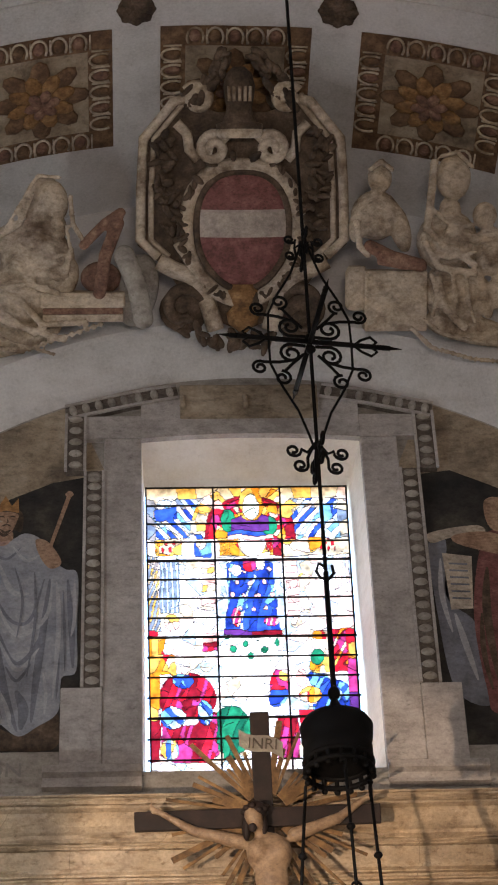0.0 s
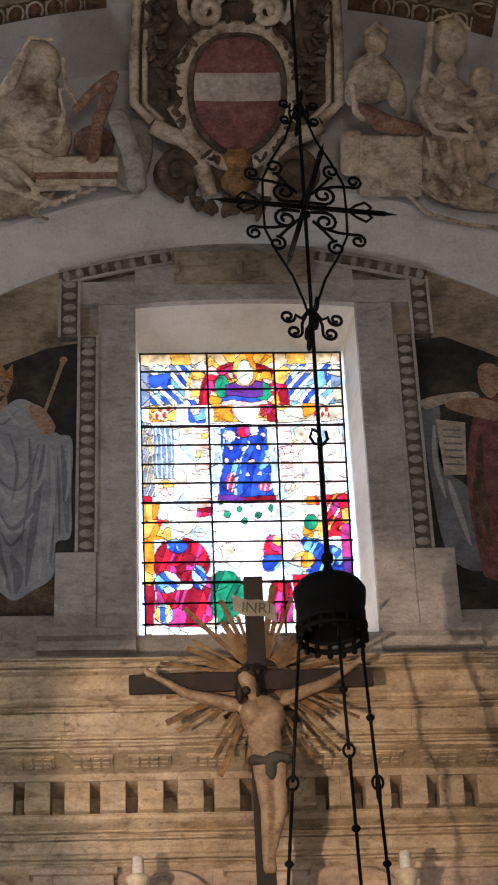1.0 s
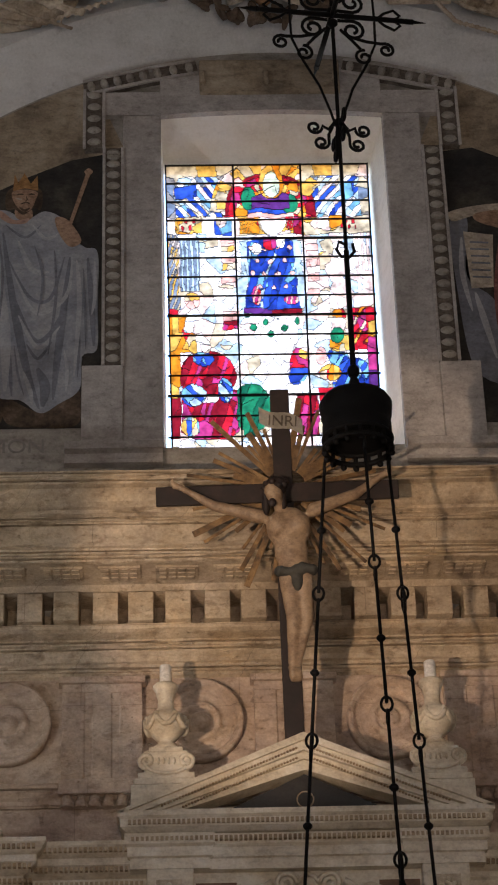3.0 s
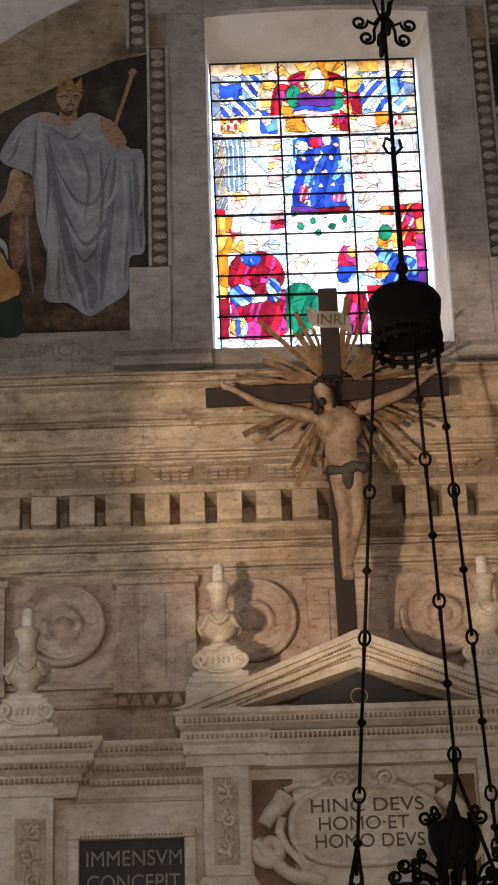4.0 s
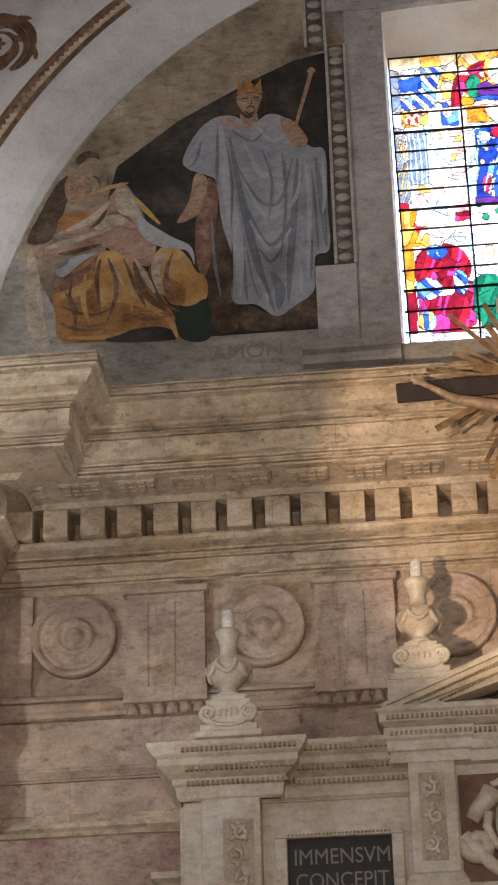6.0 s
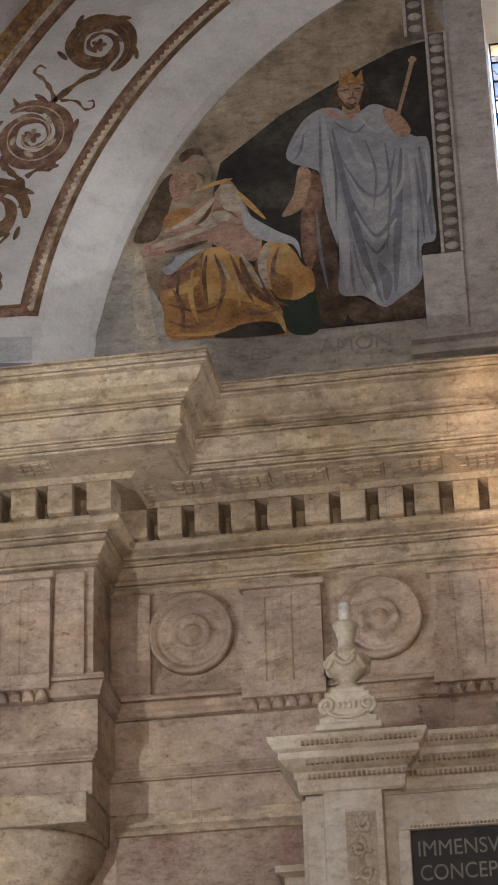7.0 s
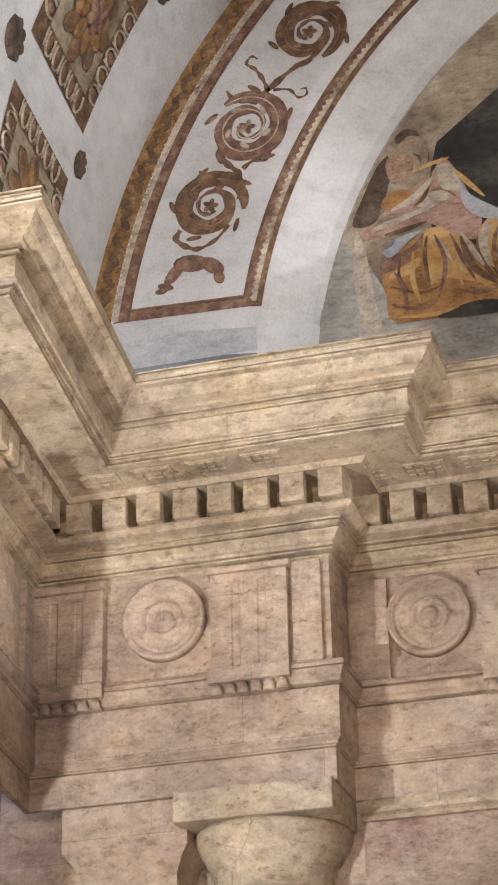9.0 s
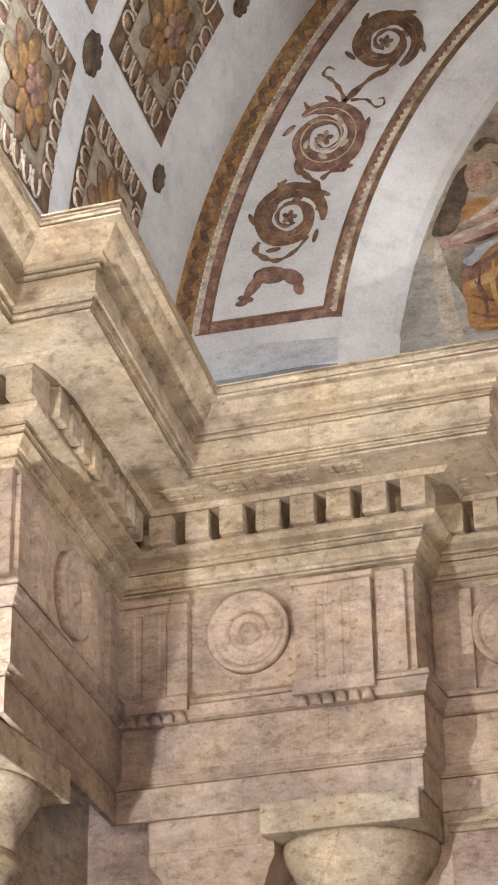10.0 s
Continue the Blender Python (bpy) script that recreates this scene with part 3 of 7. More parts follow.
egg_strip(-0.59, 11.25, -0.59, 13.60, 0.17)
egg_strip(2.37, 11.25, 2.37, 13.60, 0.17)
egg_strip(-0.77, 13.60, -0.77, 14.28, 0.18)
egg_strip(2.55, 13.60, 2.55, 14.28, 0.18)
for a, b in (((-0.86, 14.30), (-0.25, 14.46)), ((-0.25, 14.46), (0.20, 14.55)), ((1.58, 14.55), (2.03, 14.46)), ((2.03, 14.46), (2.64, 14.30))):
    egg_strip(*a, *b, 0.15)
key = bmesh.new()
add_box(key, 0.22, 1.55, YF - 0.03, 16.01, 14.22, 14.62, 0.02)
for x in (0.25, 0.85, 1.5):
    turned(key, [(0.02, 14.30), (0.035, 14.34), (0.02, 14.40), (0.03, 14.45)], (x, YF - 0.06, 0), 10)
part("head_panel", key, OCHRE_WALL, window)
# glazing: small coloured quarries between iron bars
GX0, GX1, GZ0, GZ1, GY = -0.115, 1.815, 10.60, 13.785, 16.46


def hue_at(u, v):
    """The colour of the glass at u across and v down the window, in hundredths."""
    u, v = u * 100, v * 100

    def el(cu, cv, ru, rv):
        return ((u - cu) / ru) ** 2 + ((v - cv) / rv) ** 2 < 1

    def bx(u0, u1, v0, v1):
        return u0 < u < u1 and v0 < v < v1
    if v > 94.5:
        return "cream" if v > 97 and (u < 25 or u > 80) else "white"
    # the upper part: an arch of red and gold, a bust in purple, and rays
    if v < 19:
        if el(52, 7, 4.5, 5):
            return "palegreen"
        if el(52, 6, 6.5, 6.5):
            return "orange"
        if bx(42, 60, 9, 16) and v > 9 + 0.28 * abs(u - 52):
            return "purple"
        if el(40.5, 12, 3.8, 4.2) or el(60.5, 14.5, 3.5, 3.2):
            return "green"
        if el(35.5, 9, 3.2, 4.5):
            return "red" if v > 8 else "pink"
        if el(69, 9.3, 3.6, 2.2) or el(63, 9, 2.6, 3.0):
            return "gold"
        if bx(40, 62, 15.5, 19):
            return "sky" if v < 17.5 else "pink"
        r = math.hypot((u - 51) / 30, (v - 17) / 19)
        turn = math.degrees(math.atan2((17 - v) / 19, (u - 51) / 30))
        if r < 0.58:
            return "orange" if int(turn / 9) % 2 else "gold"
        if r < 0.76:
            return "red" if r < 0.70 else "darkred"
        if r < 0.98 and turn > 30:
            return "gold" if int(turn / 11) % 2 else "cream"
        if v < 4:
            return "cream"
        if bx(5, 15, 7, 11.5) or bx(86, 93, 6.5, 11.5):
            return "blue"
        if u < 4.5 or u > 95.5:
            return "grey"
        ray = abs(u - 51) - 20 - (11 - v) * 1.25
        k = int((ray + 40) / 3.1) % 4
        return ("white", "sky", "white", "blue" if v > 8 else "grey")[k]
    if v < 25:
        if el(52, 20.5, 6.3, 4.6):
            return "white"
        if bx(36, 45, 18, 24.5) or bx(56.5, 62, 18.5, 24):
            return "orange" if (u * 3.1 + v) % 4 < 2.9 else "gold"
        if bx(62, 66.5, 19, 25):
            return "red"
        if bx(4.5, 17.5, 18.5, 24.5) or bx(80, 93, 18, 23.5):
            return "gold" if math.sin(u * 1.7) * math.sin(v * 1.6) > -0.3 else "orange"
        if el(73.5, 20, 3, 3) or el(27, 20, 2.5, 2.5):
            return "cream"
        if bx(24, 32, 20, 25):
            return "sky"
        return "white" if u < 34 else "cream"
    # the seated figure in blue with pale dots
    if v < 51:
        half = 11.5 + max(0.0, v - 40) * 0.22
        if abs(u - 50.5) < half and v > 25.5 + 0.06 * (u - 50.5) ** 2 * 0.3:
            du, dv = (u - 50.5 + (3.2 if int(v / 4.6) % 2 else 0)) % 6.4 - 3.2, v % 4.6 - 2.3
            if (du / 1.15) ** 2 + (dv / 0.9) ** 2 < 1 and v < 44 and not el(50.5, 27.5, 6, 3):
                return "pink"
            if el(50, 28, 3.6, 2.6):
                return "magenta"
            if el(43.5, 30, 2.4, 2.2) or el(55.5, 28, 2.4, 2.4):
                return "white"
            if el(42.5, 47, 2.2, 3.4) or el(60, 48, 4, 1.7):
                return "magenta" if math.sin(u * 2.3 + v) > -0.2 else "pink"
            fold = math.sin(u * 0.55 + 2.2 * math.sin(v * 0.16))
            return "sky" if fold > 0.93 else ("deepblue" if fold < -0.45 else "blue")
        if abs(u - 50.5) < half + 3.5 and v > 27:
            return "palesky"
        if bx(6, 15.5, 26, 45):
            return "greyblue" if int(u / 1.15) % 2 else "palesky"
        if u < 5.5:
            return "grey" if (u * 2 + v) % 5 < 3 else "cream"
        if u > 91:
            return "palepink" if int(u / 1.3) % 2 else "white"
        if bx(26, 33, 26, 44):
            return "pink" if int(v / 2.2) % 3 == 0 else ("cream" if int(v / 2.2) % 3 == 1 else "white")
        if bx(67.5, 74, 26, 46):
            return "pink" if int(v / 2.6) % 2 else "palepink"
        if el(76.5, 34, 3.2, 2.2) or el(72, 48.5, 3, 2) or bx(74, 79, 40, 45):
            return "cream"
        if el(11, 48, 4, 2.6):
            return "gold" if v < 48 else "pink"
        return "white"
    if v < 53 and 36 < u < 65:
        return "purple" if u < 50 else "darkred"
    # the lower crowd
    if bx(36, 63, 54, 61) and math.sin(u * 0.62 + v * 0.3) * math.cos(v * 0.85 - u * 0.2) > 0.55:
        return "green"
    if bx(2, 8, 53, 59):
        return "gold" if u < 5 else "orange"
    if bx(26, 34, 52, 58):
        return "pink" if v < 55 else "red"
    if v < 65 and u > 78:
        if u > 96.5:
            return "orange" if v < 61 else "magenta"
        if el(82, 54, 3.4, 3.4):
            return "orange" if v < 54 else "cream"
        if el(81, 60, 3, 2.6):
            return "green"
        if u > 87 and v < 63:
            return "red" if math.sin(u * 0.9 + v) > -0.6 else "gold"
        if v > 60:
            return "gold" if u < 88 else "red"
        return "cream"
    if u > 96 and v > 61:
        return "magenta" if v < 72 else "purple"
    if el(18, 62.5, 3.4, 3.2) or el(28, 61.5, 3.3, 3.2) or el(82, 64, 4.5, 2) or el(65, 66, 3, 2):
        return "white" if v < 63 else "cream"
    if bx(2, 13, 59, 66):
        return "gold" if math.sin(u * 0.8 + v * 0.7) > -0.3 else "orange"
    if el(16, 67.5, 5.5, 2.2) or el(11, 79.5, 6, 3.6) or el(26, 78, 3.8, 4.2):
        return "sky" if math.sin(u * 0.7 - v) > -0.4 else "blue"
    if el(18, 81.3, 4.8, 1.4):
        return "white"
    if el(9, 89.5, 4.2, 3.4):
        return "gold" if math.sin(u * 1.3) > -0.2 else "blue"
    if u < 4.5 and v < 94:
        return "orange" if v < 80 else "darkred"
    if el(18, 73, 14, 8) or (bx(5, 32, 78, 94) and v < 95 - 0.02 * (u - 18) ** 2):
        k = math.sin(u * 0.5 + v * 0.28)
        return "darkred" if k < -0.6 else ("magenta" if k > 0.9 else "red")
    if el(38.5, 84, 9.5, 8) or bx(34, 41, 82, 93):
        return "green" if math.sin(u * 0.6 + v * 0.35) > -0.55 else "deepgreen"
    if el(44, 90, 3, 2.6):
        return "gold"
    if el(62.5, 70, 4.5, 6):
        return "magenta" if v < 71 else "blue"
    if el(60.5, 74, 3, 3):
        return "blue"
    if bx(60, 70, 80, 93):
        return "magenta" if math.sin(u * 1.1 + v * 0.3) > -0.1 else "darkred"
    if bx(71, 79, 78, 88) or el(77, 73, 5.5, 2.6):
        return "orange" if v > 76 or math.sin(u) > 0 else "gold"
    if el(73, 67.5, 3, 3):
        return "pink"
    if el(81.5, 68, 5, 3) or el(89, 74.5, 9, 6.5) or bx(78, 96, 76, 83):
        k = math.sin(u * 0.45 + v * 0.4)
        return "deepblue" if k < -0.5 else ("sky" if k > 0.85 else "blue")
    if el(95, 72.5, 2, 2.4):
        return "gold"
    if u > 78 and v > 86:
        return "purple" if u > 90 else "gold"
    return "white"


NI, NJ = 198, 270


def glass_point(i, j, rnd={}):
    if (i, j) not in rnd:
        s = 0.0 if i % 66 == 0 or j % 18 == 0 else 0.3
        rnd[i, j] = (i + random.uniform(-s, s), j + random.uniform(-s, s))
    a, b = rnd[i, j]
    v = b / NJ
    left, right = GX0 + 0.035 * v, GX1 - 0.035 * v
    return (left + (right - left) * a / NI, GY, GZ1 + (GZ0 - GZ1) * v)


# neighbouring hues that a quarry of each colour may take
SHIFT = {"white": ("white", "blaze", "palepink", "white", "cream", "palesky", "white", "blaze", "palesky", "palepink", "white"), "red": ("red", "red", "darkred", "magenta"), "blue": ("blue", "blue", "deepblue", "sky"),
         "gold": ("gold", "gold", "orange", "cream"), "orange": ("orange", "gold", "orange", "red"), "sky": ("sky", "palesky", "blue"), "cream": ("cream", "palepink", "gold", "cream"),
         "magenta": ("magenta", "red", "magenta"), "grey": ("grey", "greyblue", "cream")}


def glazing():
    slots = list(GLASS_MATS)
    rq = random.Random(8)
    seeds = np.array([(rq.random() * NI, rq.random() * NJ) for _ in range(420)])
    gi, gj = np.meshgrid(np.arange(NI) + 0.5, np.arange(NJ) + 0.5, indexing="ij")
    quarry = ((gi[..., None] - seeds[:, 0]) ** 2 + (gj[..., None] - seeds[:, 1]) ** 2).argmin(axis=2)
    hue = {}
    for i in range(NI):
        for j in range(NJ):
            u, v = (i + 0.5) / NI, (j + 0.5) / NJ
            w = noise.noise(Vector((u * 9, v * 13, 0.3))) * 0.014, noise.noise(Vector((u * 9, v * 13, 7.3))) * 0.010
            c = hue_at(min(0.999, max(0.0, u + w[0])), min(0.999, max(0.0, v + w[1])))
            alike = SHIFT.get(c)
            if alike and not (c == "white" and abs(u - 0.53) < 0.09):
                c = alike[int(quarry[i, j]) * 17 % len(alike)]
            hue[i, j] = c
    for c in range(3):
        for r in range(15):
            bm = bmesh.new()
            for i in range(c * 66, c * 66 + 66):
                for j in range(r * 18, r * 18 + 18):
                    f = bm.faces.new([bm.verts.new(glass_point(a, b)) for a, b in ((i, j + 1), (i + 1, j + 1), (i + 1, j), (i, j))])
                    f.material_index = slots.index(hue[i, j])
            ob = part("pane", bm, list(GLASS_MATS.values()), window)
            ob.visible_shadow = False
    lead = bmesh.new()
    for i in range(NI + 1):
        for j in range(NJ + 1):
            for (di, dj), other in (((1, 0), (i, j - 1)), ((0, 1), (i - 1, j))):
                if i + di > NI or j + dj > NJ:
                    continue
                here, there = hue.get((i, j)), hue.get(other)
                if here and there and here == there and (quarry[i, j] == quarry[other] or (quarry[i, j] + quarry[other]) % 3):
                    continue
                p, q = Vector(glass_point(i, j)), Vector(glass_point(i + di, j + dj))
                d = (q - p).normalized()
                w = Vector((-d.z, 0, d.x)) * 0.0013
                o = Vector((0, -0.008, 0))
                a, b, c2, e = [lead.verts.new(x) for x in (p + w + o, p - w + o, q - w + o, q + w + o)]
                lead.faces.new((a, b, c2, e))
                a2, b2, c3, e2 = [lead.verts.new(x) for x in (p + w, p - w, q - w, q + w)]
                lead.faces.new((a, e, e2, a2))
                lead.faces.new((b, b2, c3, c2))
    part("lead_came", lead, IRON, window)["kind"] = "stuff"
    for i in (0, 66, 132, 198):
        bm = bmesh.new()
        p, q = Vector(glass_point(i, 0)), Vector(glass_point(i, NJ))
        w = 0.0075
        loft(bm, [[(v.x - w, GY - 0.03, v.z), (v.x + w, GY - 0.03, v.z), (v.x + w, GY + 0.01, v.z), (v.x - w, GY + 0.01, v.z)] for v in (p, q)])
        part("iron_bar", bm, IRON, window)
    for r in range(16):
        z = glass_point(0, r * 18)[2]
        w = 0.0065 if r in (4, 8, 12) else 0.0022
        part("iron_bar", box(GX0, GX1, GY - 0.025, GY + 0.008, z - w, z + w), IRON, window)


glazing()

# ---- altar ----


def tube(bm, pts, r, segs=6, mi=0, taper=1.0):
    """A round bar along points."""
    pts = [Vector(p) for p in pts]
    rings = []
    up = Vector((0.31, 0.57, 0.76))
    for i, p in enumerate(pts):
        d = (pts[min(i + 1, len(pts) - 1)] - pts[max(i - 1, 0)]).normalized()
        u = d.cross(up).normalized()
        v = d.cross(u)
        k = r * (1 + (taper - 1) * i / max(1, len(pts) - 1))
        rings.append([p + (u * math.cos(2 * math.pi * j / segs) + v * math.sin(2 * math.pi * j / segs)) * k for j in range(segs)])
    vs = loft(bm, rings, mi, True)
    bm.faces.new(vs[0][::-1]).material_index = mi
    bm.faces.new(vs[-1]).material_index = mi


def sphere(bm, mat, seg=12, rings=8, mi=0):
    """A unit sphere carried by a matrix."""
    rows = []
    for i in range(1, rings):
        t = math.pi * i / rings
        rows.append([bm.verts.new(mat @ Vector((math.sin(t) * math.cos(2 * math.pi * j / seg), math.sin(t) * math.sin(2 * math.pi * j / seg), math.cos(t)))) for j in range(seg)])
    top, low = bm.verts.new(mat @ Vector((0, 0, 1))), bm.verts.new(mat @ Vector((0, 0, -1)))
    faces = []
    for j in range(seg):
        k = (j + 1) % seg
        faces.append(bm.faces.new((top, rows[0][j], rows[0][k])))
        faces.append(bm.faces.new((low, rows[-1][k], rows[-1][j])))
        for p, q in zip(rows, rows[1:]):
            faces.append(bm.faces.new((p[j], q[j], q[k], p[k])))
    for f in faces:
        f.material_index, f.smooth = mi, True


def ball(bm, c, rx, ry, rz, m=None, seg=12, mi=0):
    sphere(bm, Matrix.Translation(c) @ (m or Matrix.Identity(4)) @ Matrix.Diagonal((rx, ry, rz, 1)), seg, max(4, seg * 2 // 3), mi)


def spiral(cx, cz, r0, r1, a0, turns, n=28):
    """Points (x, z) of a spiral from radius r0 to r1."""
    return [(cx + (r0 + (r1 - r0) * i / n) * math.cos(a0 + 2 * math.pi * turns * i / n), cz + (r0 + (r1 - r0) * i / n) * math.sin(a0 + 2 * math.pi * turns * i / n)) for i in range(n + 1)]


def words(name, text, x, y, z, size, mat, parent, width=None, depth=0.004, m=None):
    """Raised lettering facing the room, its left foot at x, z."""
    cu = bpy.data.curves.new(name, "FONT")
    cu.body, cu.size, cu.extrude = text, size, depth
    tmp = bpy.data.objects.new(name, cu)
    scene.collection.objects.link(tmp)
    dg = bpy.context.evaluated_depsgraph_get()
    me = bpy.data.meshes.new_from_object(tmp.evaluated_get(dg))
    bpy.data.objects.remove(tmp)
    xs = [v.co.x for v in me.vertices]
    k = width / (max(xs) - min(xs)) if width else 1.0
    me.transform(Matrix.Diagonal((k, 1, 1, 1)))
    bm = bmesh.new()
    bm.from_mesh(me)
    bmesh.ops.remove_doubles(bm, verts=bm.verts[:], dist=1e-5)
    left = set(bm.verts)
    while left:
        queue = [next(v for v in bm.verts if v in left)]
        left.discard(queue[0])
        for v in queue:
            for e in v.link_edges:
                u = e.other_vert(v)
                if u in left:
                    left.discard(u)
                    queue.append(u)
        one = bmesh.new()
        twin = {v: one.verts.new(v.co) for v in queue}
        for f in {f for v in queue for f in v.link_faces}:
            one.faces.new([twin[v] for v in f.verts])
        bmesh.ops.recalc_face_normals(one, faces=one.faces)
        ob = part(name, one, mat, parent)
        ob.matrix_local = m if m is not None else pose(x, y, z, 90, 0, 0)
    bm.free()


altar = tagged(empty("altar", pose(0, 0, 0)), "carved cream marble altar with pediment and inscribed panels", "altar")
AY = 15.0   # front of the pediment's cornice
part("body", box(-2.02, 3.79, AY + 0.32, 16.0, 0, 6.26), MARBLE, altar)


def mirror_x(x):
    return 2 * CX - x


ATTIC = [(0, 6.26), (0.02, 6.28), (0.03, 6.36), (0.05, 6.38), (0.05, 6.42), (0.10, 6.45), (0.15, 6.50), (0.15, 6.55), (0.18, 6.57), (0.22, 6.63), (0.22, 6.66), (0, 6.66)]
for side in (-1, 1):
    px = (lambda x: x) if side < 0 else mirror_x
    w = [(-2.0, 15.98), (-2.0, AY + 0.18), (-1.25, AY + 0.18), (-1.25, AY + 0.30), (-0.30, AY + 0.30)]
    p = [(px(x), y) for x, y in w]
    part("side_entablature", sweep(p if side < 0 else p[::-1], ATTIC), MARBLE, altar)
    # column pilaster with a carved strip
    x0, x1 = sorted((px(-1.84), px(-1.40)))
    part("pilaster", box(x0, x1, AY + 0.14, AY + 0.33, 3.0, 6.26, bevel=0.01), MARBLE, altar)
    part("pilaster", box(x0 - 0.14, x0 + 0.02, AY + 0.2, AY + 0.33, 3.0, 6.26, bevel=0.01), MARBLE, altar)
    # black plaque and its frame
    x0, x1 = sorted((px(-1.22), px(-0.45)))
    plaque = part("plaque", box(x0, x1, AY + 0.295, AY + 0.325, 5.45, 5.965), SLATE, altar, "black slate plaque with dull gilt letters")
    if side < 0:
        west_plaque = plaque
    for b in ((x0 - 0.09, x1 + 0.09, 5.965, 6.05), (x0 - 0.09, x0, 5.40, 5.965), (x1, x1 + 0.09, 5.40, 5.965), (x0 - 0.09, x1 + 0.09, 5.32, 5.40)):
        part("plaque_frame", box(b[0], b[1], AY + 0.25, AY + 0.325, b[2], b[3], bevel=0.015), MARBLE, altar)
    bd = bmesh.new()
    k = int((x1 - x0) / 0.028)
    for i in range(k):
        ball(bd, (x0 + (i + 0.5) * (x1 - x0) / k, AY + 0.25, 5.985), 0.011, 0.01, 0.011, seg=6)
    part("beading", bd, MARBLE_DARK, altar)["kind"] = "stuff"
    # pilaster of the middle aedicule
    x0, x1 = sorted((px(-0.30), px(0.045)))
    part("pilaster", box(x0, x1, AY + 0.10, AY + 0.33, 5.62, 6.52, bevel=0.012), MARBLE, altar)
    part("pilaster_base", sweep([(x0, AY + 0.3), (x0, AY + 0.10), (x1, AY + 0.10), (x1, AY + 0.3)], [(0, 5.45), (0.05, 5.45), (0.05, 5.54), (0.02, 5.60), (0, 5.62)]), MARBLE, altar)
    # carved foliage on both pilasters
    for xc, y, za, zb, wd in ((px(-0.135), AY + 0.10, 5.72, 6.34, 0.075), (px(-1.565), AY + 0.14, 5.0, 6.08, 0.095)):
        carved = part("carved_panel", box(xc - wd - 0.02, xc + wd + 0.02, y - 0.004, y + 0.01, za - 0.02, zb + 0.02), MARBLE_SHADE, altar)
        fo = bmesh.new()
        k = int((zb - za) / 0.16)
        for i in range(k):
            z = za + (i + 0.5) * (zb - za) / k
            s = 1 if i % 2 else -1
            tube(fo, [(xc + a, y - 0.012, c) for a, c in spiral(s * 0.025, z, 0.06, 0.012, math.pi / 2, 1.3 * s, 16)], 0.017, 5)
            for j in range(4):
                ang = 0.6 + j * 1.5 + i
                ball(fo, (xc + 0.05 * math.cos(ang), y - 0.01, z + 0.055 * math.sin(ang)), 0.036, 0.018, 0.02, Matrix.Rotation(-ang, 4, "Y"), 6)
            ball(fo, (xc, y - 0.012, z + 0.08), 0.018, 0.014, 0.022, seg=6)
        part("foliage", fo, MARBLE, carved)
part("aedicule_panel", box(0.045, 1.725, AY + 0.22, AY + 0.33, 5.45, 6.52), MARBLE, altar)
part("aedicule_base", sweep([(-0.30, AY + 0.09), (2.07, AY + 0.09)], [(0, 5.40), (0.04, 5.40), (0.06, 5.44), (0.02, 5.47), (0, 5.50)]), MARBLE, altar)
AED = [(-0.31, AY + 0.31), (-0.31, AY + 0.20), (0.055, AY + 0.20), (0.055, AY + 0.24), (1.715, AY + 0.24), (1.715, AY + 0.20), (2.08, AY + 0.20), (2.08, AY + 0.31)]
part("aedicule_entablature", sweep(AED, [(0, 6.44), (0.11, 6.44), (0.11, 6.52), (0.13, 6.53), (0.13, 6.60), (0.15, 6.62), (0.15, 6.70), (0, 6.70)]), MARBLE, altar)
part("pediment_cornice", sweep([(-0.31, AY + 0.33), (-0.31, AY + 0.20), (2.08, AY + 0.20), (2.08, AY + 0.33)], [(0, 6.70), (0.13, 6.71), (0.18, 6.74), (0.18, 6.80), (0.2, 6.82), (0.2, 6.86), (0, 6.87)]), MARBLE, altar)
part("tympanum", box(0.1, 1.67, AY + 0.14, AY + 0.30, 6.87, 6.875), MARBLE, altar)
bm = bmesh.new()
v = [bm.verts.new(p) for p in ((0.20, AY + 0.13, 6.84), (1.57, AY + 0.13, 6.84), (CX, AY + 0.13, 7.16))]
w = [bm.verts.new((p.co.x, AY + 0.2, p.co.z)) for p in v]
bm.faces.new(v)
bm.faces.new(w[::-1])
for i in range(3):
    bm.faces.new((v[i], w[i], w[(i + 1) % 3], v[(i + 1) % 3]))
bmesh.ops.recalc_face_normals(bm, faces=bm.faces)
part("tympanum_field", bm, SLATE, altar, "dark slate tympanum with a faint ring")
bm = bmesh.new()
tube(bm, [(CX + 0.062 * math.cos(a), AY + 0.125, 6.96 + 0.062 * math.sin(a)) for a in [2 * math.pi * i / 24 for i in range(25)]], 0.006, 5)
part("ring", bm, MARBLE_DARK, altar)
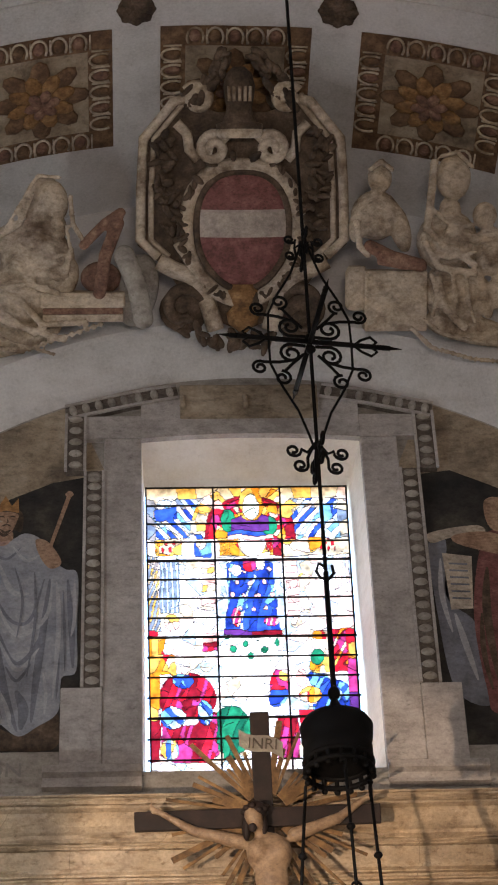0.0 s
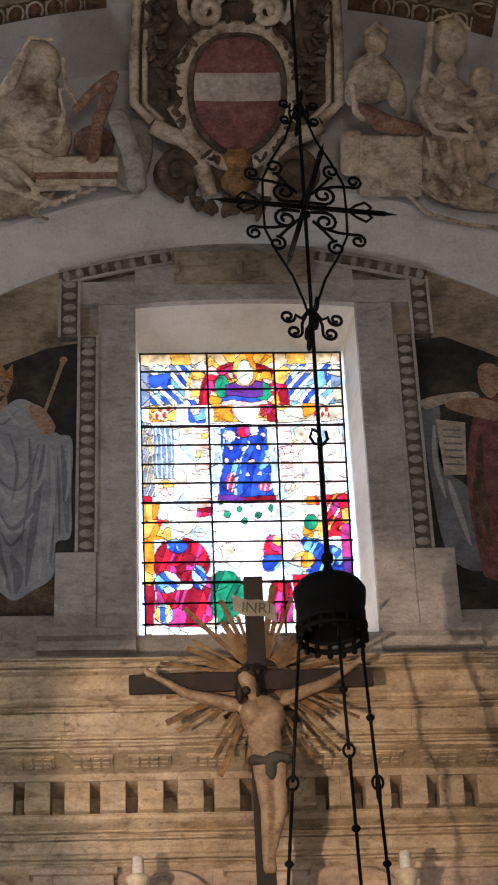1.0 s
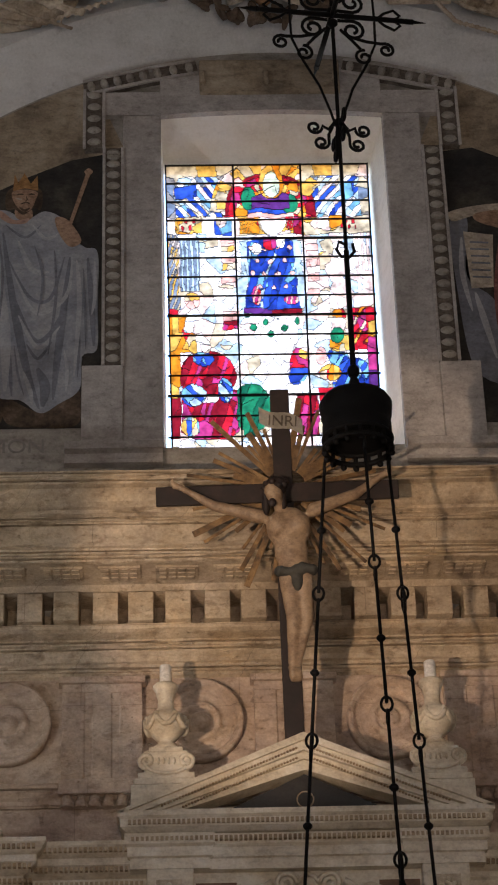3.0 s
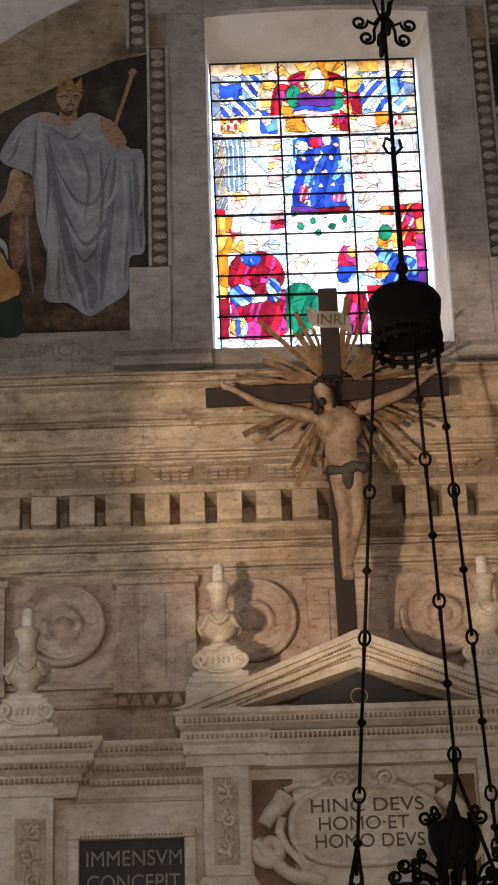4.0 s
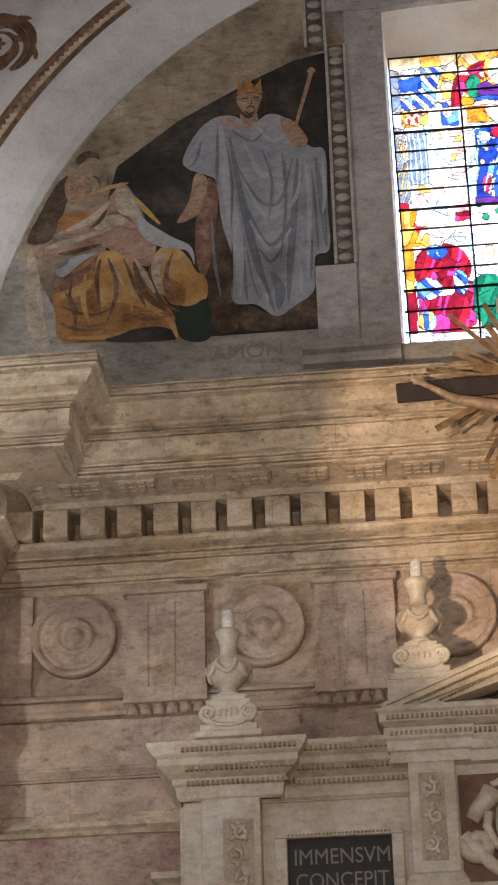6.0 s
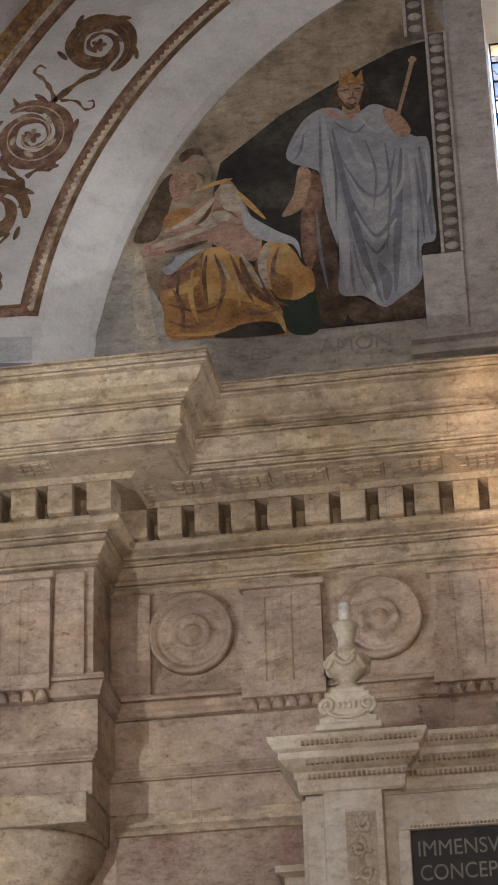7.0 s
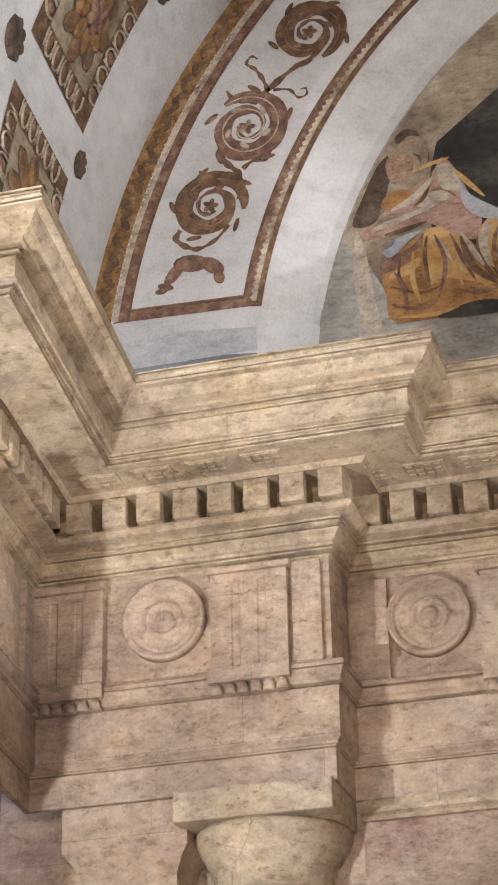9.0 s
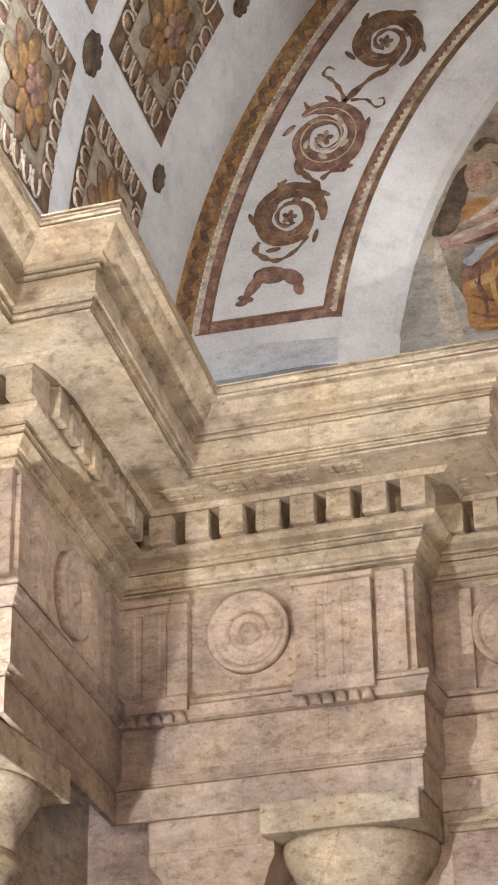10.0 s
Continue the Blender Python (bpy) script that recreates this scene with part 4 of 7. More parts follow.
# raking cornices: three stepped bands rising to the apex
for s in (-1, 1):
    tip, apex = (-0.506, 6.86) if s < 0 else (2.276, 6.86), (CX, 7.45)
    run = Vector((apex[0] - tip[0], apex[1] - tip[1])).normalized()
    down = Vector((run.y, -run.x)) if s < 0 else Vector((-run.y, run.x))
    for (d0, d1, y) in ((0.0, 0.055, 0.0), (0.055, 0.12, 0.03), (0.12, 0.17, 0.075), (0.17, 0.24, 0.11)):
        ring = []
        bm = bmesh.new()
        for d in (d0, d1):
            k = -down.y
            ring.append(((apex[0], apex[1] - d / k), (tip[0] + (0 if d == 0 else d * 0.3 * -s), tip[1] - d * 0.4)))
        (a, b), (c, e) = ring
        pts = [a, b, e, c]
        f = [bm.verts.new((x, AY + y, z)) for x, z in pts]
        g = [bm.verts.new((x, AY + 0.30, z)) for x, z in pts]
        bm.faces.new(f)
        bm.faces.new(g[::-1])
        for i in range(4):
            bm.faces.new((f[i], g[i], g[(i + 1) % 4], f[(i + 1) % 4]))
        bmesh.ops.recalc_face_normals(bm, faces=bm.faces)
        part("raking_cornice", bm, MARBLE, altar)
    bd = bmesh.new()
    for i in range(58):
        u = 0.04 + 0.92 * i / 57
        for dd, y in ((0.088, 0.026), (0.147, 0.07)):
            x, z = tip[0] + (apex[0] - tip[0]) * u, tip[1] + (apex[1] - tip[1]) * u - dd / -down.y
            if z > 6.9:
                ball(bd, (x, AY + y, z), 0.011, 0.012, 0.011, seg=6)
    part("beading", bd, MARBLE_DARK, altar)["kind"] = "stuff"
# small dentils under the cornices, in a tan marble darker than the rest
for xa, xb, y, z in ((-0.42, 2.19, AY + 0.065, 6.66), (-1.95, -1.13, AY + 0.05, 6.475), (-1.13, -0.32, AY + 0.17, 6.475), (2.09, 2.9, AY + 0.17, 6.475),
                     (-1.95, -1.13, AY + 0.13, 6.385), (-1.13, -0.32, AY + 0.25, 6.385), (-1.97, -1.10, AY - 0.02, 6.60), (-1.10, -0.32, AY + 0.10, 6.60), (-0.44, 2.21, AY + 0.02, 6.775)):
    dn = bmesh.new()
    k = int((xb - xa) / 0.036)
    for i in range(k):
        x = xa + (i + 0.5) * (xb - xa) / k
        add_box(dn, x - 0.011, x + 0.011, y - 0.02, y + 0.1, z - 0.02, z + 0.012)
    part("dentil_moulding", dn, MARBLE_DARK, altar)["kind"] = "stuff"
# cartouche: oval tablet with scrolls
bm = bmesh.new()
ov = [(CX + 0.53 * abs(math.cos(a)) ** 0.75 * math.copysign(1, math.cos(a)), 5.985 + 0.285 * abs(math.sin(a)) ** 0.8 * math.copysign(1, math.sin(a))) for a in [2 * math.pi * i / 56 for i in range(56)]]
rings = []
for k, y in ((1.08, 0.23), (1.08, 0.17), (1.03, 0.145), (0.97, 0.15), (0.95, 0.17), (0.6, 0.165), (0.2, 0.163)):
    rings.append([(CX + (x - CX) * k, AY + y, 5.985 + (z - 5.985) * k) for x, z in ov])
vs = loft(bm, rings, 0, True)
bm.faces.new(vs[-1])
bmesh.ops.recalc_face_normals(bm, faces=bm.faces)
cartouche = part("cartouche", bm, MARBLE, altar)
for s in (-1, 1):
    sx = (lambda x: x) if s < 0 else mirror_x
    x0, x1 = sorted((sx(0.06), sx(0.36)))
    part("recess_panel", box(x0, x1, AY + 0.205, AY + 0.222, 5.56, 6.36), REDSTONE, altar, "red-brown marble recess behind the scrolls")
    bm = bmesh.new()
    lo = spiral(0.175, 5.82, 0.035, 0.115, math.pi * 1.0, -1.1, 22)
    pts = [(sx(x), AY + 0.17, z) for x, z in lo] + [(sx(x), AY + 0.16, z) for x, z in ((0.27, 5.66), (0.36, 5.61), (0.46, 5.60), (0.56, 5.56))]
    tube(bm, pts, 0.052, 10)
    tube(bm, [(sx(x), AY + 0.17, z) for x, z in ((0.14, 6.0), (0.19, 6.08), (0.26, 6.15), (0.31, 6.22))], 0.055, 8, taper=1.5)
    tube(bm, [(sx(x), AY + 0.15, z) for x, z in ((0.27, 6.05), (0.25, 5.95), (0.29, 5.84), (0.36, 5.76), (0.44, 5.66))], 0.04, 8, taper=0.6)
    for i in range(3):
        tube(bm, [(sx(0.36 + 0.03 * i + 0.05 * u), AY + 0.15, 5.86 - 0.06 * i - 0.25 * u * u) for u in [q / 8 for q in range(9)]], 0.016, 5)
    sp = spiral(0.72, 6.34, 0.085, 0.015, 0.0, 1.8, 26)
    tube(bm, [(sx(x), AY + 0.19, z) for x, z in sp], 0.02, 6)
    tube(bm, [(sx(x), AY + 0.2, z) for x, z in ((0.80, 6.34), (0.84, 6.40), (CX, 6.41))], 0.02, 6)
    tube(bm, [(sx(x), AY + 0.2, z) for x, z in ((0.30, 6.27), (0.42, 6.32), (0.52, 6.30), (0.62, 6.36))], 0.028, 6)
    ball(bm, (sx(0.60), AY + 0.19, 6.26), 0.09, 0.03, 0.035, seg=8)
    part("scroll", bm, MARBLE, altar)
for text, x, z, wd in (("HINC DEVS", 0.475, 6.085, 0.83), ("HOMO·ET", 0.53, 5.95, 0.66), ("HOMO DEVS", 0.50, 5.818, 0.80)):
    words("letter", text, x, AY + 0.163, z, 0.145, INCISED, cartouche, wd)
for text, x, z, wd in (("IMMENSVM", -1.18, 5.77, 0.70), ("CONCEPIT", -1.17, 5.59, 0.68)):
    words("letter", text, x, AY + 0.295, z, 0.165, DULLGOLD, west_plaque, wd)
# small cornice of the altar's side, lower down
part("side_cornice", sweep([(-2.05, 16.0), (-2.05, AY + 0.75), (-1.9, AY + 0.75)], [(0, 5.55), (0.05, 5.58), (0.09, 5.66), (0.16, 5.70), (0.16, 5.76), (0.22, 5.79), (0.22, 5.84), (0, 5.84)]), MARBLE, altar)


def candle_urn(x, y, z, tall):
    """A marble urn candlestick with swags on a scrolled foot, and its candle. z: foot."""
    ob = tagged(empty("candlestick", pose(x, y, z)), "carved marble urn candlestick holding a white candle", "candlestick", "candlesticks on the altar")
    f = tall / 0.81
    b = bmesh.new()
    add_box(b, -0.25, 0.25, -0.14, 0.14, 0, 0.05, 0.01)
    add_box(b, -0.215, 0.215, -0.13, 0.13, 0.05, 0.10, 0.01)
    add_box(b, -0.17, 0.17, -0.12, 0.12, 0.07, 0.27 * f, 0.02)
    for s in (-1, 1):
        tube(b, [(s * (0.15 + (a - 0)), -0.13, 0.19 + c) for a, c in spiral(0, 0, 0.062, 0.012, -1.57, 1.5, 20)], 0.02, 6)
    tube(b, [(0.15 * math.cos(a), -0.135, 0.15 - 0.06 * math.sin(a)) for a in [math.pi * i / 12 for i in range(13)]], 0.016, 6)
    for i in range(4):
        ball(b, (-0.06 + 0.04 * i, -0.125, 0.19), 0.012, 0.02, 0.03, seg=6)
    add_box(b, -0.13, 0.13, -0.11, 0.11, 0.26 * f, 0.30 * f, 0.01)
    part("foot", b, MARBLE, ob)
    h = 0.30 * f
    b = bmesh.new()
    turned(b, [(0.11, h), (0.10, h + 0.03), (0.06, h + 0.06), (0.06, h + 0.08), (0.09, h + 0.10), (0.145, h + 0.16), (0.16, h + 0.22), (0.14, h + 0.28), (0.085, h + 0.32), (0.065, h + 0.36), (0.062, h + 0.42),
                   (0.075, h + 0.46), (0.075, h + 0.48), (0.095, h + 0.51), (0.10, h + 0.535), (0.085, h + 0.55), (0.06, h + 0.56)], segs=24)
    urn = part("urn", b, MARBLE, ob)
    b = bmesh.new()
    for i in range(6):
        a0 = 2 * math.pi * i / 6
        tube(b, [(0.16 * math.cos(a0 + u), 0.16 * math.sin(a0 + u), h + 0.25 - 0.08 * math.sin(u * 3)) for u in [1.05 * k / 8 for k in range(9)]], 0.022, 6)
        ball(b, (0.14 * math.cos(a0), 0.14 * math.sin(a0), h + 0.26), 0.028, 0.028, 0.035, seg=6)
    part("swag", b, MARBLE, urn)
    b = bmesh.new()
    turned(b, [(0.045, h + 0.555), (0.047, h + 0.57), (0.047, h + 0.70), (0.04, h + 0.712), (0.01, h + 0.708)], segs=16)
    part("candle", b, WAX, ob, "short white wax candle")
    return ob


candle_urn(-0.15, AY + 0.42, 7.16, 0.84)
candle_urn(1.925, AY + 0.42, 7.16, 0.84)
candle_urn(-1.60, AY + 0.05, 6.662, 0.90)
part("attic_block", box(-0.42, 0.12, AY + 0.28, 15.99, 6.62, 7.16, bevel=0.01), MARBLE, altar)
part("attic_block", box(1.65, 2.19, AY + 0.28, 15.99, 6.62, 7.16, bevel=0.01), MARBLE, altar)
part("top_slab", box(-1.99, 3.76, AY + 0.301, 15.99, 6.255, 6.655), MARBLE, altar)

# ---- crucifix ----
LEAN = 16.0
crux = tagged(empty("crucifix", pose(0.835, 15.27, 7.40, LEAN, -1.2, 0)), "carved wooden crucifix with gilt rays leaning out above the altar", "crucifix")
# local x across, z up the post, -y to the room
part("post", box(-0.075, 0.075, -0.03, 0.03, -0.76, 2.84, bevel=0.01), WOOD, crux)
part("crossbar", box(-1.0, 0.90, -0.065, 0.0, 1.925, 2.075, bevel=0.01), WOOD, crux)
bm = bmesh.new()
bm_pts = []
for u in [(-1 + 2 * i / 14) for i in range(15)]:
    zc = 2.575 - 0.06 * u + 0.02 * math.sin(u * 3.0)
    bm_pts.append(((0.17 * u, -0.055 - 0.01 * math.cos(u * 2.5), zc - 0.065), (0.17 * u, -0.06 - 0.01 * math.cos(u * 2.5), zc + 0.065)))
rows = [(bm.verts.new(p[0]), bm.verts.new(p[1])) for p in bm_pts]
for p, q in zip(rows, rows[1:]):
    bm.faces.new((p[0], q[0], q[1], p[1]))
bmesh.ops.solidify(bm, geom=bm.faces[:], thickness=0.008)
title = part("title_scroll", bm, SCROLLWHITE, crux, "pale scroll lettered INRI")
words("letter", "INRI", 0, 0, 0, 0.12, INCISED, title, 0.22, 0.003, pose(-0.11, -0.078, 2.542, 90, 5, 0))
# rays behind the body, in bundles of unequal length
for k in range(52):
    a = 2 * math.pi * (k + 0.5) / 52
    if abs(math.sin(a)) < 0.13 or abs(math.cos(a)) < 0.11 or k % 6 == 2:
        continue
    L = 0.60 + 0.15 * math.sin(k * 2.4) + 0.07 * math.cos(k * 5) + (0.08 if math.sin(a) < 0 else 0)
    bm = bmesh.new()
    w = 0.013 + 0.006 * (k % 3)
    add_box(bm, -w, w, -0.006, 0.006, 0.16, L, 0.003)
    ob = part("ray", bm, GILT, crux)
    ob.matrix_local = pose(0.02, -0.02, 2.03, 0, 90 - math.degrees(a), 0)
bm = bmesh.new()


def limb(a, b, ra, rb, n=6):
    for i in range(n + 1):
        u = i / n
        c = [p + (q - p) * u for p, q in zip(a, b)]
        r = ra + (rb - ra) * u
        ball(bm, c, r, r, r, seg=10)


# the carved body: one plain figure
limb((-0.81, -0.10, 2.06), (-0.55, -0.11, 1.90), 0.03, 0.042)
limb((-0.55, -0.11, 1.90), (-0.20, -0.13, 1.80), 0.045, 0.06, 8)
limb((0.78, -0.10, 2.11), (0.56, -0.11, 1.96), 0.03, 0.042)
limb((0.56, -0.11, 1.96), (0.22, -0.13, 1.84), 0.045, 0.06, 8)
for x, z in ((-0.85, 2.08), (0.82, 2.13)):
    for j in range(4):
        tube(bm, [(x, -0.10, z - 0.02), (x + 0.05 * math.copysign(1, x) * (0.3 + 0.2 * j), -0.12, z + 0.075 - 0.02 * j)], 0.011, 5)
    ball(bm, (x, -0.10, z - 0.01), 0.035, 0.025, 0.035, seg=8)
ball(bm, (0.02, -0.13, 1.70), 0.18, 0.105, 0.17)
ball(bm, (-0.06, -0.16, 1.72), 0.10, 0.09, 0.10)
ball(bm, (0.09, -0.16, 1.72), 0.10, 0.09, 0.10)
ball(bm, (0.03, -0.13, 1.52), 0.135, 0.095, 0.15)
ball(bm, (0.05, -0.13, 1.38), 0.14, 0.10, 0.12)
limb((0.0, -0.14, 1.33), (0.02, -0.20, 0.98), 0.085, 0.06, 7)
limb((0.02, -0.20, 0.98), (0.0, -0.12, 0.62), 0.062, 0.038, 7)
limb((0.11, -0.14, 1.33), (0.12, -0.18, 0.98), 0.085, 0.06, 7)
limb((0.12, -0.18, 0.98), (0.03, -0.11, 0.62), 0.06, 0.038, 7)
ball(bm, (0.0, -0.15, 0.56), 0.035, 0.06, 0.06, seg=8)
ball(bm, (0.045, -0.14, 0.56), 0.035, 0.06, 0.06, seg=8)
ball(bm, (-0.05, -0.16, 1.89), 0.05, 0.05, 0.07)
ball(bm, (-0.09, -0.20, 1.97), 0.072, 0.08, 0.098, Matrix.Rotation(radians(-20), 4, "Y"))
fig = part("figure", bm, BODY, crux, "pale painted wooden carving of a figure")
mod = fig.modifiers.new("remesh", "REMESH")
mod.mode, mod.voxel_size, mod.use_smooth_shade = "VOXEL", 0.016, True
sm = fig.modifiers.new("smooth", "SMOOTH")
sm.iterations, sm.factor = 4, 0.6
bm = bmesh.new()
ball(bm, (-0.072, -0.165, 2.02), 0.092, 0.10, 0.085, Matrix.Rotation(radians(-20), 4, "Y"))
for i in range(10):
    a = 2 * math.pi * i / 10
    ball(bm, (-0.075 + 0.085 * math.cos(a), -0.185 + 0.075 * math.sin(a), 2.035 + 0.02 * math.cos(3 * a)), 0.03, 0.025, 0.024, seg=6)
ball(bm, (-0.15, -0.17, 1.90), 0.035, 0.05, 0.10)
ball(bm, (-0.02, -0.16, 1.92), 0.035, 0.05, 0.10)
ball(bm, (-0.105, -0.25, 1.885), 0.032, 0.025, 0.035)
part("hair", bm, WOOD, crux)
bm = bmesh.new()
for i in range(7):
    ball(bm, (-0.06 + 0.04 * i, -0.16, 1.36 - 0.012 * math.sin(i)), 0.055, 0.10, 0.045 + 0.02 * (i in (3, 4)), seg=10)
ball(bm, (0.06, -0.2, 1.28), 0.05, 0.06, 0.09)
cloth = part("loincloth", bm, CLOTH, crux)
mod = cloth.modifiers.new("remesh", "REMESH")
mod.mode, mod.voxel_size, mod.use_smooth_shade = "VOXEL", 0.012, True

# ---- hanging lamp ----
HX, HY = 1.237, 13.0
lampo = tagged(empty("hanging_lamp", pose(HX, HY, 0)), "black wrought-iron hanging lamp on a long rod and three chains", "hanging lamp")
bm = bmesh.new()
tube(bm, [(0, 0, 16.83), (0, 0, 10.46)], 0.016, 8)
for z in (13.75, 12.72, 12.60, 11.62):
    turned(bm, [(0.018, z - 0.035), (0.042, z - 0.012), (0.042, z + 0.012), (0.018, z + 0.035)], segs=12)
part("rod", bm, IRON, lampo)
bm = bmesh.new()
tube(bm, [(0.0, 0, 10.49), (-0.05, 0, 10.52), (-0.07, 0, 10.45), (-0.04, 0, 10.39), (0.02, 0, 10.38), (0.06, 0, 10.43), (0.05, 0, 10.50)], 0.014, 6)
tube(bm, [(0.0, 0, 10.44), (0, 0, 9.45)], 0.022, 8)
ball(bm, (0, 0, 9.40), 0.045, 0.045, 0.055)
part("hook_rod", bm, IRON, lampo)


for k in range(4):
    a = radians(8 + 90 * k)
    ca, sa = math.cos(a), math.sin(a)
    arm = bmesh.new()

    def put(pts, r):
        tube(arm, [(d * ca, d * sa, z) for d, z in pts], r, 6)

    put([(0, 12.68), (0.66, 12.68)], 0.022)
    tube(arm, [(0.60 * ca, 0.60 * sa, 12.68), (0.76 * ca, 0.76 * sa, 12.68)], 0.024, 6, taper=0.1)
    for s in (-1, 1) if k % 2 == 0 else ():
        put([(0.04, 12.68 + s * 0.05)] + [(0.12 + x, 12.68 + s * (0.14 + z)) for x, z in spiral(0.04, 0, 0.10, 0.025, -1.9, 1.5, 20)], 0.014)
        put([(0.06, 12.68 + s * 0.14), (0.15, 12.68 + s * 0.24), (0.22, 12.68 + s * 0.33)] + [(0.24 + x, 12.68 + s * (0.40 + z)) for x, z in spiral(0, 0, 0.075, 0.02, -1.5, -1.3, 18)], 0.013)
        put([(0.12, 12.68 + s * 0.20), (0.26, 12.68 + s * 0.24), (0.38, 12.68 + s * 0.25)] + [(0.42 + x, 12.68 + s * (0.31 + z)) for x, z in spiral(0, 0, 0.065, 0.02, -1.6, 1.3, 18)], 0.013)
        put([(0.36, 12.68), (0.42, 12.68 + s * 0.06), (0.50, 12.68 + s * 0.10), (0.55, 12.68 + s * 0.05), (0.52, 12.68 + s * 0.02)], 0.012)
        put([(0.34, 12.68 + s * 0.02), (0.335, 12.68 + s * 0.26), (0.25, 12.68 + s * 0.48), (0.13, 12.68 + s * 0.72), (0.055, 12.68 + s * 0.96), (0.03, 12.68 + s * 1.06)], 0.011)
    part("scroll_arm", arm, IRON, lampo)
    arm = bmesh.new()
    for s in (-1, 1):
        put([(0.03, 11.62), (0.08, 11.55 - 0.05 * (s > 0))] + [(0.14 + 0.05 * (s < 0) + x, 11.42 + (0.14 if s < 0 else 0) + z) for x, z in spiral(0, 0, 0.062, 0.018, math.pi * 0.9, 1.4, 18)], 0.013)
    part("lower_scroll", arm, IRON, lampo)
    arm = bmesh.new()
    for s in (-1, 1):
        put([(0.03, 13.74), (0.08, 13.70)] + [(0.12 + x, 13.70 + 0.09 * s + z) for x, z in spiral(0, 0, 0.05, 0.015, math.pi, 1.4, 16)], 0.012)
    part("upper_scroll", arm, IRON, lampo)
crown = bmesh.new()
turned(crown, [(0.02, 9.36), (0.06, 9.25), (0.15, 9.20), (0.23, 9.17), (0.26, 9.12), (0.25, 9.02), (0.235, 8.97), (0.245, 8.95), (0.245, 8.87), (0.235, 8.84)], segs=32)
crown_part = part("crown", crown, IRON, lampo)
for z in (8.84, 8.765):
    gal = bmesh.new()
    tube(gal, [(0.235 * math.cos(2 * math.pi * i / 32), 0.235 * math.sin(2 * math.pi * i / 32), z) for i in range(33)], 0.022, 6)
    part("hoop", gal, IRON, crown_part)
for i in range(16):
    a = 2 * math.pi * i / 16
    gal = bmesh.new()
    tube(gal, [(0.235 * math.cos(a), 0.235 * math.sin(a), 8.85), (0.235 * math.cos(a), 0.235 * math.sin(a), 8.755)], 0.017, 5)
    ball(gal, (0.235 * math.cos(a), 0.235 * math.sin(a), 8.735), 0.024, 0.024, 0.024, seg=6)
    part("baluster", gal, IRON, crown_part)


def link_ring(b, c, d, r, w, flat):
    """A ring link at c; d: the chain's way, flat: turned a quarter about it."""
    u = d.cross(Vector((0, 1, 0))).normalized()
    v = d.cross(u).normalized()
    e = u if flat else v
    tube(b, [c + d * (r * math.cos(t)) + e * (r * 0.72 * math.sin(t)) for t in [2 * math.pi * i / 16 for i in range(17)]], w, 5)


ends = [((-0.235, -0.02, 8.73), (-0.565, -0.1, 4.95), 6.53), ((0.02, -0.23, 8.73), (0.053, -0.55, 5.56), 5.57), ((0.215, 0.10, 8.73), (0.36, 0.2, 5.2), 7.66)]
for a, b, ring_z in ends:
    ch = bmesh.new()
    a, b = Vector(a), Vector(b)
    d = (b - a).normalized()
    L = (b - a).length
    step = 1.06
    big_s = (ring_z - a.z) / d.z
    s = 0.0
    marks = [big_s - step * k for k in range(int(big_s / step) + 1)][::-1] + [big_s + step * (k + 1) for k in range(int((L - big_s) / step) + 1)]
    last = 0.0
    for mk in marks + [L]:
        mk = min(mk, L)
        if mk - last > 0.2:
            p, q = a + d * (last + 0.06), a + d * (mk - 0.06)
            tube(ch, [p, q], 0.0125, 6)
            ball(ch, (p + q) / 2, 0.032, 0.032, 0.026, seg=8)
            link_ring(ch, a + d * (last + 0.045), d, 0.05, 0.011, False)
            link_ring(ch, a + d * (mk - 0.05), d, 0.05, 0.010, True)
        big = abs(mk - big_s) < 0.01
        if big:
            link_ring(ch, a + d * mk, d, 0.088, 0.0125, False)
        last = mk
    part("chain", ch, IRON, lampo)
for p, q in (((0.053, -0.55, 5.50), (-0.06, -0.3, 4.85)), ((0.053, -0.55, 5.50), (0.30, -0.3, 4.85)), ((-0.545, -0.1, 5.2), (-0.68, -0.1, 4.6)), ((-0.545, -0.1, 5.2), (-0.5, -0.1, 4.6))):
    v = bmesh.new()
    tube(v, [p, q], 0.014, 6)
    part("stay", v, IRON, lampo)
lan = bmesh.new()
turned(lan, [(0.02, 5.46), (0.04, 5.40), (0.05, 5.36), (0.10, 5.33), (0.16, 5.30), (0.165, 5.22), (0.15, 5.16), (0.12, 5.10), (0.12, 5.06)], (0.06, -0.1, 0), 16)
